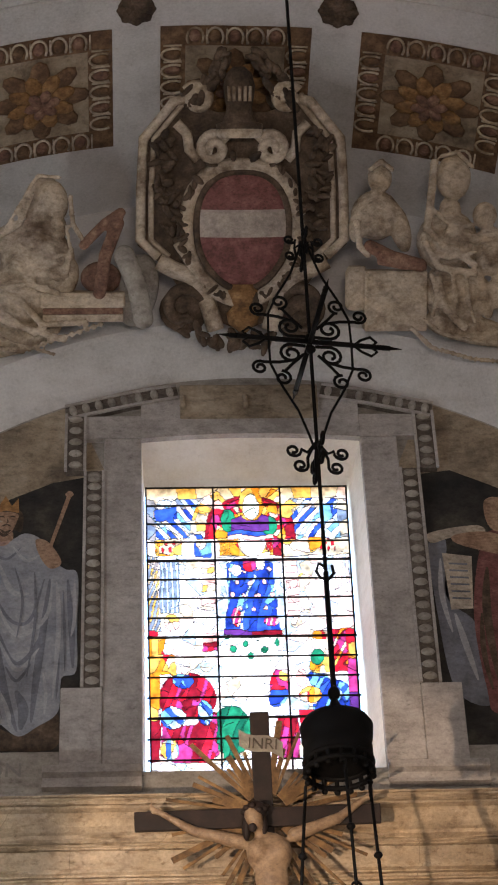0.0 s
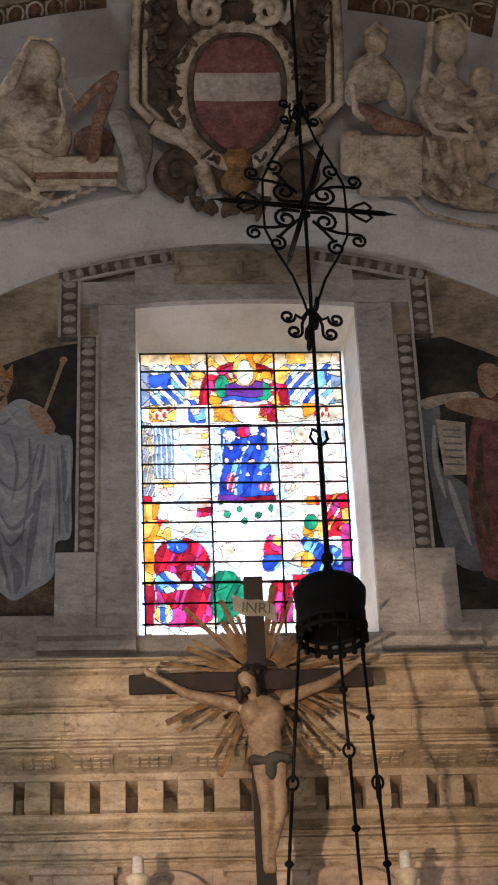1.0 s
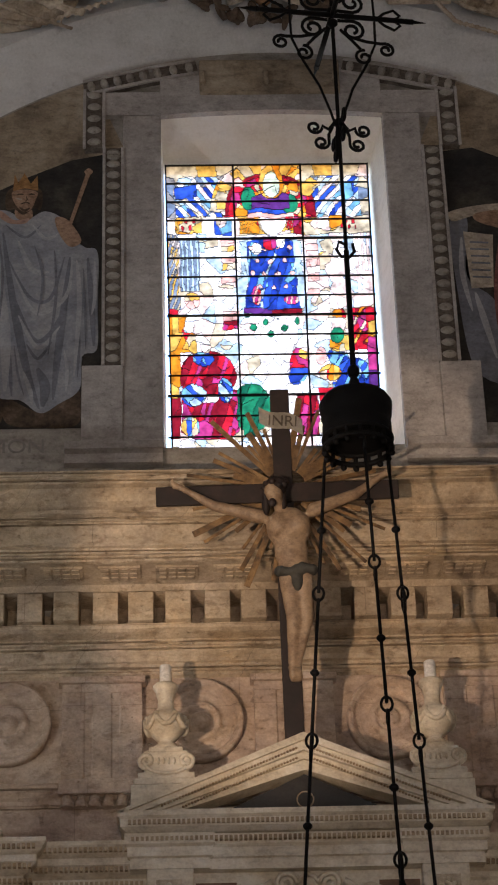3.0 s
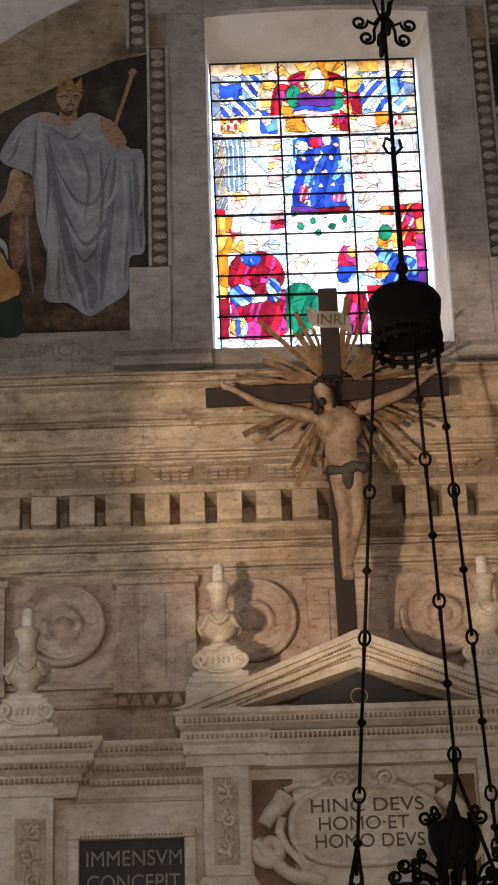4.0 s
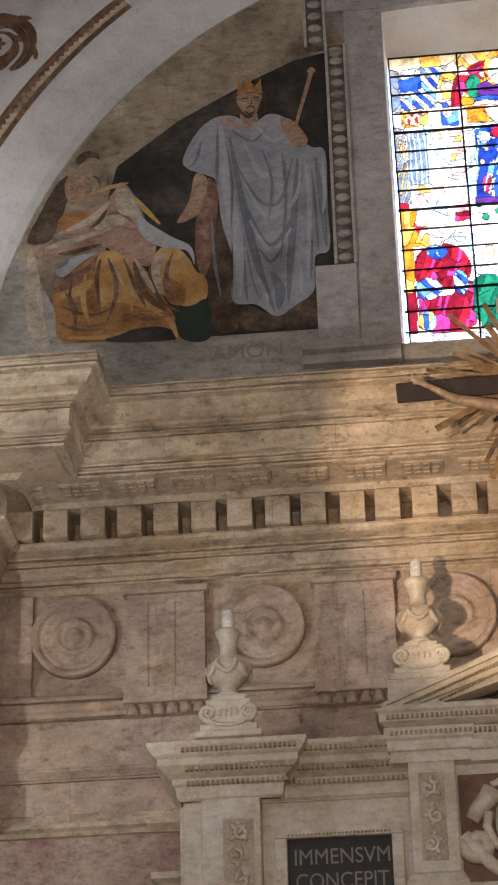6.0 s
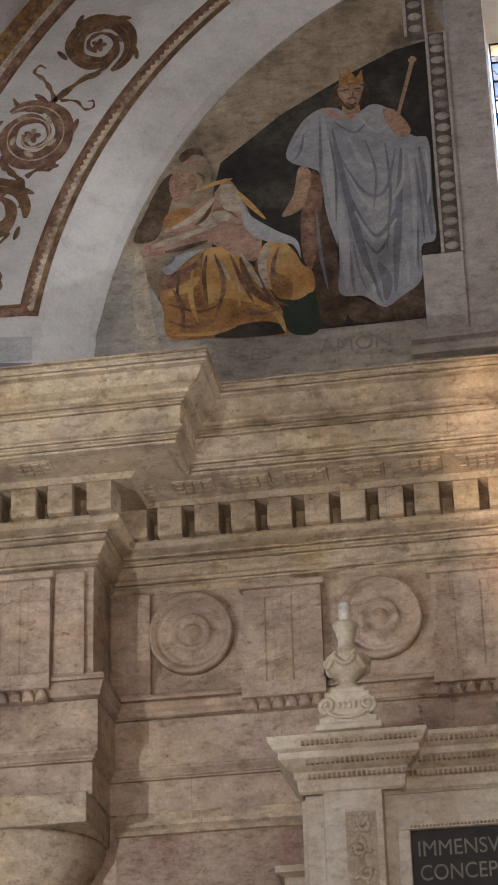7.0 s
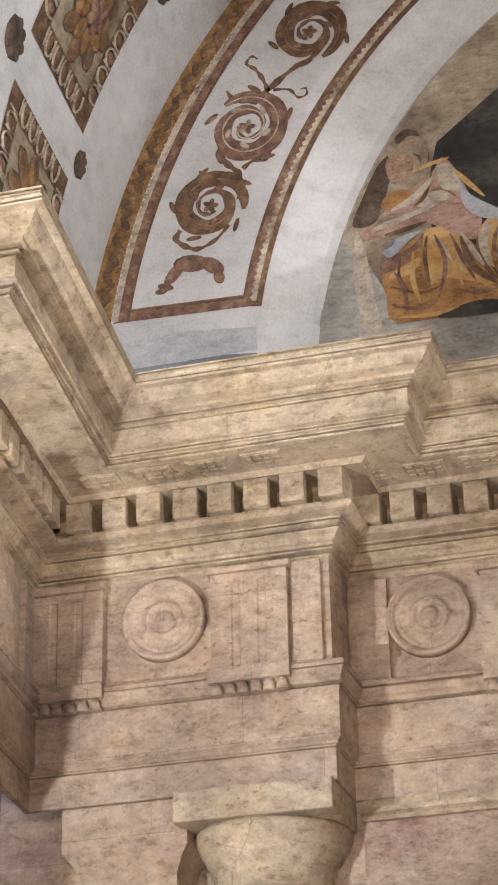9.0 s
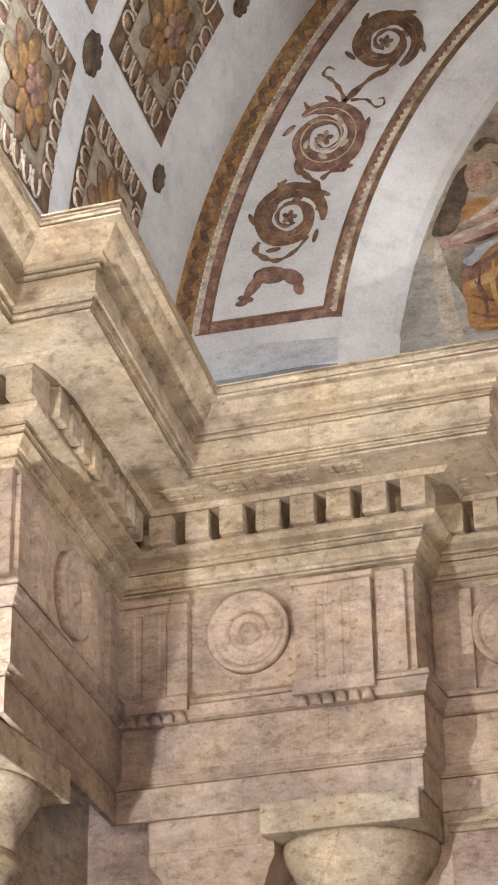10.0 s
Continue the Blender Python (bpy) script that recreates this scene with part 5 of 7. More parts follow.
for i in range(8):
    a = 2 * math.pi * i / 8
    tube(lan, [(0.06 + 0.11 * math.cos(a), -0.1 + 0.11 * math.sin(a), 5.08), (0.06 + 0.09 * math.cos(a), -0.1 + 0.09 * math.sin(a), 4.6)], 0.016, 5)
    tube(lan, [(0.06 + (0.12 + x) * math.cos(a), -0.1 + (0.12 + x) * math.sin(a), 5.36 + z) for x, z in spiral(0.05, 0, 0.05, 0.012, math.pi, 1.4, 14)], 0.012, 5)
    tube(lan, [(0.06 + (0.10 + x) * math.cos(a), -0.1 + (0.10 + x) * math.sin(a), z) for x, z in [(0, 4.85), (0.1, 5.0), (0.18, 5.03)] + [(0.22 + p, 5.06 + q) for p, q in spiral(0, 0, 0.045, 0.012, -1.5, 1.5, 14)]], 0.012, 5)
    tube(lan, [(0.06 + (0.10 + x) * math.cos(a), -0.1 + (0.10 + x) * math.sin(a), z) for x, z in [(0.05, 4.92), (0.2, 4.95)] + [(0.28 + p, 4.99 + q) for p, q in spiral(0, 0, 0.045, 0.012, -1.5, 1.5, 14)]], 0.012, 5)
part("lower_crown", lan, IRON, lampo)

# ---- frescoes ----


def smooth_loop(pts, n=6):
    """A closed Catmull-Rom line through points."""
    out = []
    k = len(pts)
    for i in range(k):
        p0, p1, p2, p3 = (Vector(pts[(i + j) % k]) for j in (-1, 0, 1, 2))
        for s in range(n):
            t = s / n
            out.append(0.5 * ((2 * p1) + (p2 - p0) * t + (2 * p0 - 5 * p1 + 4 * p2 - p3) * t * t + (3 * p1 - p0 - 3 * p2 + p3) * t ** 3))
    return out


LAYERS = [0]


def patch(name, parent, layer, mat, pts, soft=True):
    """A flat painted field on the lunette wall; each layer lies a little over the last."""
    loop = smooth_loop(pts) if soft else [Vector(p) for p in pts]
    LAYERS[0] = (LAYERS[0] + 1) % 19
    y = WALL - 0.003 - 0.0045 * layer - 0.00022 * LAYERS[0]
    bm = bmesh.new()
    f = bm.faces.new([bm.verts.new((p.x, y, p.y)) for p in loop])
    bmesh.ops.triangulate(bm, faces=[f])
    bmesh.ops.recalc_face_normals(bm, faces=bm.faces)
    if bm.faces[:] and sum(f.normal.y for f in bm.faces) > 0:
        bmesh.ops.reverse_faces(bm, faces=bm.faces[:])
    return part(name, bm, mat, parent)


def brush(name, parent, layer, mat, pts, width, closed=False):
    """A painted stroke that swells and thins along its way."""
    pts = [Vector(p) for p in pts]
    fine = []
    for i in range(len(pts) - 1):
        p0, p1, p2, p3 = pts[max(i - 1, 0)], pts[i], pts[i + 1], pts[min(i + 2, len(pts) - 1)]
        for s in range(6):
            t = s / 6
            fine.append(0.5 * ((2 * p1) + (p2 - p0) * t + (2 * p0 - 5 * p1 + 4 * p2 - p3) * t * t + (3 * p1 - p0 - 3 * p2 + p3) * t ** 3))
    fine.append(pts[-1])
    LAYERS[0] = (LAYERS[0] + 1) % 19
    y = WALL - 0.003 - 0.0045 * layer - 0.00022 * LAYERS[0]
    bm = bmesh.new()
    row = []
    for i, p in enumerate(fine):
        d = (fine[min(i + 1, len(fine) - 1)] - fine[max(i - 1, 0)]).normalized()
        w = width * (0.15 + 0.85 * math.sin(math.pi * (i + 0.5) / (len(fine))))
        row.append((bm.verts.new((p.x - d.y * w, y, p.y + d.x * w)), bm.verts.new((p.x + d.y * w, y, p.y - d.x * w))))
    for a, b in zip(row, row[1:]):
        bm.faces.new((a[0], a[1], b[1], b[0]))
    bmesh.ops.recalc_face_normals(bm, faces=bm.faces)
    return part(name, bm, mat, parent)


fresco = tagged(empty("fresco"), "faded fresco of a crowned standing figure and a seated one", "fresco")


def ring_fan(r0, r1, a0, a1, n=30):
    return [(CX + r0 * math.sin(radians(a0 + (a1 - a0) * i / n)), SPRING + r0 * math.cos(radians(a0 + (a1 - a0) * i / n))) for i in range(n + 1)] + \
           [(CX + r1 * math.sin(radians(a1 + (a0 - a1) * i / n)), SPRING + r1 * math.cos(radians(a1 + (a0 - a1) * i / n))) for i in range(n + 1)]


patch("border", fresco, 0, OCHRE_WALL, ring_fan(4.70, 3.2, -80, -21), False)
patch("ground", fresco, 1, NIGHT, [(-0.70, 10.66), (-0.69, 13.58), (-0.98, 13.52), (-1.36, 13.34), (-2.06, 12.95), (-2.63, 12.50), (-2.75, 12.0), (-2.7, 11.2), (-2.4, 10.66)], False)
R = fresco
patch("robe", R, 3, CLOAK, [(-1.73, 12.94), (-1.56, 12.95), (-1.39, 12.85), (-1.22, 12.94), (-1.06, 12.86), (-1.00, 12.68), (-0.85, 12.54), (-0.73, 12.47), (-0.73, 11.92), (-0.73, 11.46), (-0.86, 11.38), (-0.88, 11.05), (-1.06, 10.90), (-1.22, 10.81), (-1.39, 10.94), (-1.60, 11.00), (-1.59, 11.41), (-1.68, 11.81), (-1.72, 12.23), (-1.80, 12.32), (-1.98, 12.41), (-2.02, 12.53), (-1.89, 12.80)])
patch("tunic", R, 2, STUCCO_DARK, [(-1.76, 12.23), (-1.62, 11.84), (-1.56, 11.14), (-1.56, 10.72), (-1.77, 10.74), (-1.82, 11.15), (-1.81, 11.68)])
patch("robe_lining", R, 2, RUST, [(-1.80, 12.29), (-1.71, 12.12), (-1.75, 11.68), (-1.83, 11.28), (-1.91, 11.42), (-1.91, 11.85)])
patch("hem", R, 2, STUCCO_DARK, [(-1.54, 10.98), (-1.22, 10.83), (-0.90, 11.04), (-0.89, 10.70), (-1.24, 10.67), (-1.51, 10.72)])
patch("collar", R, 5, ROSE, [(-1.68, 12.94), (-1.61, 12.94), (-1.49, 12.84), (-1.36, 12.86), (-1.40, 12.80), (-1.55, 12.81)])
for w, *pts in ((0.037, (-1.59, 12.70), (-1.48, 11.95), (-1.35, 11.27), (-1.23, 10.85)),
                (0.018, (-1.54, 12.42), (-1.34, 12.01), (-1.15, 11.99), (-1.03, 12.43)),
                (0.023, (-1.49, 12.06), (-1.27, 11.54), (-1.04, 11.82), (-0.97, 12.34)),
                (0.016, (-1.35, 11.51), (-1.25, 11.36), (-1.13, 11.53)),
                (0.035, (-0.98, 12.43), (-1.03, 11.87), (-1.08, 11.34), (-1.11, 10.94)),
                (0.028, (-0.82, 12.42), (-0.78, 11.92), (-0.76, 11.48)),
                (0.016, (-1.70, 12.82), (-1.71, 12.45), (-1.72, 12.17)),
                (0.014, (-1.57, 12.79), (-1.39, 12.65), (-1.25, 12.78)),
                (0.014, (-1.85, 12.71), (-1.89, 12.52), (-1.95, 12.43)),
                (0.016, (-1.77, 11.85), (-1.75, 11.41), (-1.70, 11.04)),
                (0.046, (-1.25, 11.26), (-1.18, 11.07), (-1.20, 10.87)),
                (0.018, (-1.52, 11.67), (-1.49, 11.27), (-1.47, 10.98)),
                (0.014, (-0.90, 11.81), (-0.89, 11.49), (-0.90, 11.17))):
    brush("fold", R, 4, CLOAK_SHADE, pts, w)
for w, *pts in ((0.055, (-1.67, 12.85), (-1.63, 12.23), (-1.54, 11.57), (-1.53, 11.03)),
                (0.021, (-1.47, 12.22), (-1.27, 11.83), (-1.01, 12.01), (-0.96, 12.40)),
                (0.028, (-1.45, 12.61), (-1.32, 12.30), (-1.16, 12.27)),
                (0.023, (-0.92, 12.40), (-0.89, 11.93), (-0.93, 11.17)),
                (0.021, (-1.43, 11.81), (-1.25, 11.47), (-1.06, 11.69)),
                (0.018, (-0.76, 12.42), (-0.75, 12.03), (-0.78, 11.81)),
                (0.016, (-1.82, 12.80), (-1.89, 12.66), (-1.98, 12.52)),
                (0.018, (-1.32, 12.78), (-1.20, 12.63), (-1.08, 12.69)),
                (0.021, (-1.38, 11.24), (-1.31, 11.03), (-1.29, 10.89)),
                (0.016, (-1.02, 11.44), (-0.99, 11.23), (-1.00, 11.02))):
    brush("fold", R, 5, CLOAK_LIGHT, pts, w)
patch("neck", R, 4, SKIN, [(-1.48, 12.97), (-1.35, 12.97), (-1.33, 12.87), (-1.41, 12.83), (-1.48, 12.88)])
patch("hair", R, 4, STUCCO_DARK, [(-1.55, 13.18), (-1.41, 13.24), (-1.26, 13.18), (-1.24, 13.04), (-1.26, 12.95), (-1.32, 12.97), (-1.41, 12.90), (-1.49, 12.96), (-1.56, 12.96), (-1.58, 13.06)])
patch("face", R, 5, SKIN, [(-1.52, 13.15), (-1.41, 13.18), (-1.29, 13.15), (-1.30, 13.07), (-1.34, 12.96), (-1.40, 12.93), (-1.45, 12.96), (-1.50, 13.04)])
patch("crown", R, 6, ORANGE, [(-1.51, 13.16), (-1.50, 13.35), (-1.46, 13.24), (-1.41, 13.36), (-1.35, 13.24), (-1.29, 13.33), (-1.28, 13.16), (-1.40, 13.19)], False)
brush("brow", R, 7, STUCCO_DARK, [(-1.48, 13.11), (-1.44, 13.12), (-1.41, 13.11)], 0.009)
brush("brow", R, 7, STUCCO_DARK, [(-1.37, 13.11), (-1.34, 13.12), (-1.31, 13.11)], 0.009)
brush("brow", R, 7, STUCCO_DARK, [(-1.39, 13.10), (-1.38, 13.06), (-1.40, 13.04)], 0.006)
brush("brow", R, 7, STUCCO_DARK, [(-1.44, 13.01), (-1.39, 13.03), (-1.35, 13.01)], 0.009)
brush("brow", R, 7, STUCCO_DARK, [(-1.45, 12.98), (-1.40, 12.94), (-1.35, 12.97)], 0.014)
brush("cheek", R, 6, PALE, [(-1.48, 13.08), (-1.45, 13.07), (-1.43, 13.07)], 0.009)
patch("arm", R, 5, SKIN, [(-1.91, 12.34), (-1.80, 12.27), (-1.84, 12.05), (-1.90, 11.90), (-2.08, 11.84), (-1.97, 12.06)])
patch("forearm", R, 5, SKIN, [(-1.12, 12.86), (-1.00, 12.83), (-0.88, 12.61), (-0.98, 12.54), (-1.08, 12.68)])
patch("sceptre", R, 6, SKIN, [(-0.845, 13.35), (-0.805, 13.34), (-0.985, 12.72), (-1.015, 12.73)], False)
patch("sceptre_knob", R, 6, SKIN, [(-0.86, 13.37), (-0.82, 13.41), (-0.78, 13.37), (-0.82, 13.33)])
# the seated figure
patch("wall_damage", R, 2, GREY, [(-3.54, 11.59), (-3.3, 11.3), (-3.1, 10.66), (-3.75, 10.66), (-3.68, 11.20)])
patch("wall_damage", R, 3, PALE, [(-3.41, 11.69), (-3.33, 11.44), (-3.26, 10.91), (-3.22, 10.68), (-3.36, 10.67), (-3.45, 11.17)])
patch("shade", R, 2, STUCCO_DARK, [(-3.44, 11.76), (-3.34, 12.03), (-3.16, 12.38), (-2.93, 12.51), (-2.75, 12.49), (-2.72, 12.30), (-3.03, 12.24), (-3.15, 11.92), (-3.25, 11.75)])
patch("mantle", R, 2, ORANGE, [(-3.19, 11.22), (-3.02, 11.44), (-2.66, 11.61), (-2.41, 11.44), (-2.16, 10.99), (-2.05, 10.66), (-2.26, 10.65), (-2.66, 10.68), (-3.11, 10.72), (-3.17, 10.98)])
patch("hair", R, 4, OCHRE_WALL, [(-3.02, 12.58), (-2.88, 12.66), (-2.77, 12.57), (-2.71, 12.41), (-2.74, 12.26), (-2.87, 12.24), (-3.03, 12.33), (-3.08, 12.46)])
patch("hair", R, 4, STUCCO_DARK, [(-3.01, 12.61), (-2.93, 12.68), (-2.83, 12.67), (-2.78, 12.59), (-2.88, 12.61), (-2.98, 12.54)])
patch("face", R, 5, SKIN, [(-3.09, 12.39), (-2.98, 12.44), (-2.86, 12.37), (-2.86, 12.22), (-2.95, 12.13), (-3.04, 12.12), (-3.10, 12.25)])
brush("curl", R, 5, SKIN, [(-2.98, 12.51), (-2.88, 12.55), (-2.78, 12.48)], 0.020)
brush("curl", R, 5, BROWN, [(-2.85, 12.41), (-2.79, 12.36), (-2.78, 12.28)], 0.015)
patch("bodice", R, 3, ROSE, [(-3.14, 11.85), (-2.98, 11.98), (-2.69, 12.18), (-2.59, 12.32), (-2.48, 12.19), (-2.35, 11.85), (-2.27, 11.63), (-2.33, 11.42), (-2.46, 11.46), (-2.64, 11.57), (-2.74, 11.65), (-3.13, 11.80)])
patch("sleeve", R, 4, ORANGE, [(-3.13, 12.00), (-2.98, 12.05), (-2.88, 12.00), (-2.98, 11.90), (-3.16, 11.87)])
brush("fold", R, 5, PALE, [(-3.08, 11.84), (-2.85, 11.95), (-2.67, 12.14)], 0.035)
brush("fold", R, 5, BROWN, [(-2.87, 11.85), (-2.76, 11.95), (-2.69, 12.17)], 0.020)
brush("fold", R, 5, BROWN, [(-2.71, 11.98), (-2.60, 11.99), (-2.48, 11.88)], 0.015)
patch("sleeve", R, 4, PALE, [(-2.84, 11.86), (-2.73, 11.97), (-2.59, 11.96), (-2.52, 11.91), (-2.60, 11.85), (-2.72, 11.81)])
patch("shawl", R, 5, PALE, [(-2.64, 12.21), (-2.55, 12.25), (-2.47, 12.15), (-2.44, 11.95), (-2.52, 11.95), (-2.61, 12.00)])
patch("shawl", R, 5, CLOAK_LIGHT, [(-2.46, 12.15), (-2.39, 11.92), (-2.15, 11.71), (-1.96, 11.58), (-1.93, 11.39), (-2.00, 11.54), (-2.20, 11.59), (-2.34, 11.67), (-2.43, 11.81)])
brush("shawl_edge", R, 6, YELLOW, [(-2.48, 12.16), (-2.38, 12.02), (-2.23, 11.83)], 0.025)
brush("collar", R, 6, YELLOW, [(-2.87, 12.21), (-2.67, 12.27), (-2.52, 12.30)], 0.020)
patch("forearm", R, 6, ROSE, [(-3.36, 11.69), (-3.13, 11.74), (-2.78, 11.81), (-2.59, 11.86), (-2.64, 11.73), (-2.92, 11.64), (-3.21, 11.56), (-3.33, 11.59)])
brush("forearm_light", R, 7, PALE, [(-3.28, 11.66), (-3.02, 11.73), (-2.66, 11.83)], 0.030)
brush("fold", R, 6, STUCCO_DARK, [(-3.15, 11.60), (-2.97, 11.62), (-2.76, 11.67)], 0.025)
patch("cuff", R, 6, CLOAK_LIGHT, [(-3.17, 11.43), (-3.03, 11.55), (-2.81, 11.59), (-2.92, 11.51), (-3.10, 11.36)])
brush("cuff_shade", R, 7, CLOAK_SHADE, [(-3.15, 11.45), (-3.09, 11.50), (-3.06, 11.54)], 0.020)
patch("lap", R, 4, RUST, [(-3.18, 11.34), (-2.92, 11.44), (-2.77, 11.57), (-2.80, 11.35), (-2.95, 11.19), (-3.18, 11.20)])
patch("lap", R, 4, YELLOW, [(-2.79, 11.56), (-2.66, 11.60), (-2.58, 11.54), (-2.48, 11.45), (-2.41, 11.27), (-2.33, 11.09), (-2.22, 10.94), (-2.41, 10.94), (-2.66, 11.04), (-2.78, 11.02), (-2.82, 11.30)])
patch("lap", R, 4, ORANGE, [(-3.18, 11.19), (-3.02, 11.25), (-2.83, 11.41), (-2.79, 11.04), (-2.84, 10.97), (-3.07, 11.05)])
brush("fold", R, 5, YELLOW, [(-3.13, 11.16), (-2.96, 11.21), (-2.84, 11.31)], 0.050)
brush("fold", R, 5, ORANGE, [(-3.10, 10.98), (-2.86, 10.89), (-2.66, 10.99), (-2.41, 10.93)], 0.060)
brush("fold", R, 5, YELLOW, [(-3.06, 10.74), (-2.76, 10.72), (-2.53, 10.76)], 0.020)
brush("fold", R, 5, YELLOW, [(-2.26, 10.93), (-2.14, 10.81), (-2.09, 10.66)], 0.025)
brush("fold", R, 6, BROWN, [(-2.77, 11.52), (-2.80, 11.30), (-2.77, 11.00)], 0.020)
brush("fold", R, 6, BROWN, [(-3.12, 11.06), (-2.84, 10.95), (-2.64, 11.02)], 0.015)
brush("fold", R, 6, ORANGE, [(-2.71, 11.06), (-2.51, 11.00), (-2.29, 10.93)], 0.030)
brush("fold", R, 6, BROWN, [(-2.47, 11.46), (-2.38, 11.14), (-2.16, 10.92)], 0.035)
brush("fold", R, 7, PALE, [(-2.46, 11.49), (-2.35, 11.26), (-2.28, 11.12)], 0.025)
brush("fold", R, 6, PALE, [(-2.71, 11.47), (-2.59, 11.34), (-2.48, 11.11)], 0.040)
brush("fold", R, 6, BROWN, [(-3.02, 11.32), (-3.04, 11.15), (-2.96, 10.99)], 0.015)
patch("hollow", R, 5, NIGHT, [(-2.72, 10.69), (-2.50, 10.77), (-2.30, 10.79), (-2.15, 10.75), (-2.10, 10.65), (-2.45, 10.65)])
for w, paint, *pts in ((0.022, RUST, (-2.70, 11.52), (-2.62, 11.20), (-2.70, 10.88)), (0.020, RUST, (-2.56, 11.50), (-2.46, 11.22), (-2.36, 10.98)), (0.018, RUST, (-3.08, 11.20), (-3.00, 11.00), (-2.98, 10.78)),
                       (0.024, YELLOW, (-2.90, 11.38), (-2.92, 11.10), (-2.86, 10.84)), (0.022, YELLOW, (-2.64, 11.50), (-2.54, 11.25), (-2.48, 10.96)), (0.016, RUST, (-3.12, 10.88), (-2.90, 10.80), (-2.70, 10.84)),
                       (0.020, RUST, (-2.12, 11.52), (-2.18, 11.30), (-2.10, 11.08)), (0.018, YELLOW, (-2.02, 11.42), (-2.00, 11.22), (-1.90, 11.08)), (0.018, RUST, (-2.50, 10.92), (-2.32, 10.86), (-2.16, 10.88))):
    brush("fold", R, 7, paint, pts, w)
for w, *pts in ((0.012, (-1.62, 12.62), (-1.58, 12.2), (-1.60, 11.7)), (0.012, (-1.30, 12.55), (-1.22, 12.2), (-1.26, 11.8)), (0.014, (-1.12, 12.5), (-1.10, 12.0), (-1.16, 11.4)), (0.010, (-1.46, 11.5), (-1.42, 11.2), (-1.36, 10.98)), (0.012, (-0.86, 12.3), (-0.84, 11.9), (-0.83, 11.45))):
    brush("fold", R, 6, CLOAK_SHADE, pts, w)
patch("knee", R, 4, YELLOW, [(-2.31, 11.46), (-2.23, 11.59), (-2.10, 11.60), (-1.98, 11.46), (-1.92, 11.33), (-1.83, 11.24), (-1.83, 11.04), (-2.00, 10.97), (-2.15, 11.06), (-2.26, 11.16), (-2.31, 11.30)])
brush("fold", R, 6, PALE, [(-2.20, 11.56), (-2.28, 11.36), (-2.23, 11.11)], 0.045)
patch("knee_shade", R, 5, ORANGE, [(-2.21, 11.28), (-2.07, 11.22), (-2.01, 11.12), (-2.04, 10.99), (-2.17, 11.04)])
brush("fold", R, 6, BROWN, [(-2.32, 11.43), (-2.32, 11.26), (-2.21, 11.02), (-2.05, 10.91)], 0.020)
patch("shadow", R, 5, GREEN, [(-2.10, 10.92), (-1.94, 10.98), (-1.82, 11.01), (-1.80, 10.64), (-2.05, 10.65)])
# inscription band at the foot of the fresco
patch("name_band", R, 2, GREY, [(-3.7, 9.9), (-0.86, 9.9), (-0.86, 10.655), (-3.7, 10.655)], False)
words("letter", "AMON", -1.80, WALL - 0.02, 10.42, 0.19, LETTER, R, 0.62, 0.002)
words("letter", "SSES", -2.62, WALL - 0.02, 10.42, 0.16, LETTER, R, 0.40, 0.002)

fresco2 = tagged(empty("fresco"), "faded fresco of a robed figure with an open page", "fresco")
R = fresco2
patch("border", R, 0, OCHRE_WALL, ring_fan(4.70, 3.2, 21, 80), False)
patch("ground", R, 1, NIGHT, [(2.48, 10.66), (2.46, 13.58), (2.76, 13.62), (3.13, 13.44), (3.83, 13.05), (4.4, 12.5), (4.5, 11.2), (4.2, 10.66)], False)
patch("robe", R, 3, RED, [(2.97, 12.75), (3.15, 12.92), (3.6, 12.8), (3.7, 11.8), (3.6, 10.9), (2.96, 10.95), (2.87, 11.2), (2.83, 11.99)])
patch("under_robe", R, 2, CLOAK_SHADE, [(2.49, 12.80), (2.65, 12.80), (2.60, 12.18), (2.85, 11.87), (2.95, 11.1), (2.6, 11.2), (2.50, 12.06)])
patch("page", R, 4, PALE, [(2.60, 12.66), (2.87, 12.62), (2.83, 12.05), (2.63, 12.04)], False)
patch("scroll", R, 5, PALE, [(2.48, 12.87), (2.72, 12.94), (2.98, 12.96), (3.00, 12.86), (2.71, 12.83), (2.52, 12.77)])
for i in range(6):
    patch("line", R, 5, CLOAK_SHADE, [(2.65, 12.55 - 0.075 * i), (2.82, 12.54 - 0.075 * i), (2.82, 12.52 - 0.075 * i), (2.65, 12.53 - 0.075 * i)], False)
patch("arm", R, 6, SKIN, [(2.74, 12.86), (3.03, 12.89), (3.25, 12.79), (3.2, 12.63), (2.90, 12.70), (2.72, 12.78)])
patch("head", R, 4, SKIN, [(3.05, 13.25), (3.2, 13.28), (3.28, 13.1), (3.15, 12.9), (3.05, 13.0)])
for w, *pts in ((0.04, (3.0, 12.5), (2.95, 12.0), (2.98, 11.3)), (0.04, (3.2, 12.5), (3.15, 11.8), (3.2, 11.1)), (0.025, (2.9, 12.0), (2.88, 11.6), (2.92, 11.2))):
    brush("fold", R, 4, STUCCO_DARK, pts, w)
for w, *pts in ((0.03, (2.66, 12.0), (2.72, 11.7), (2.80, 11.3)), (0.025, (2.58, 12.6), (2.56, 12.2), (2.62, 11.8))):
    brush("fold", R, 4, CLOAK_LIGHT, pts, w)

# ---- painted arch band ----
band = tagged(empty("arch_ornament"), "brown and ochre painted scrollwork on the white arch face", "painted ornament", kind="structure")


def polar(r, a, y):
    return (CX + r * math.sin(radians(a)), y, SPRING + r * math.cos(radians(a)))


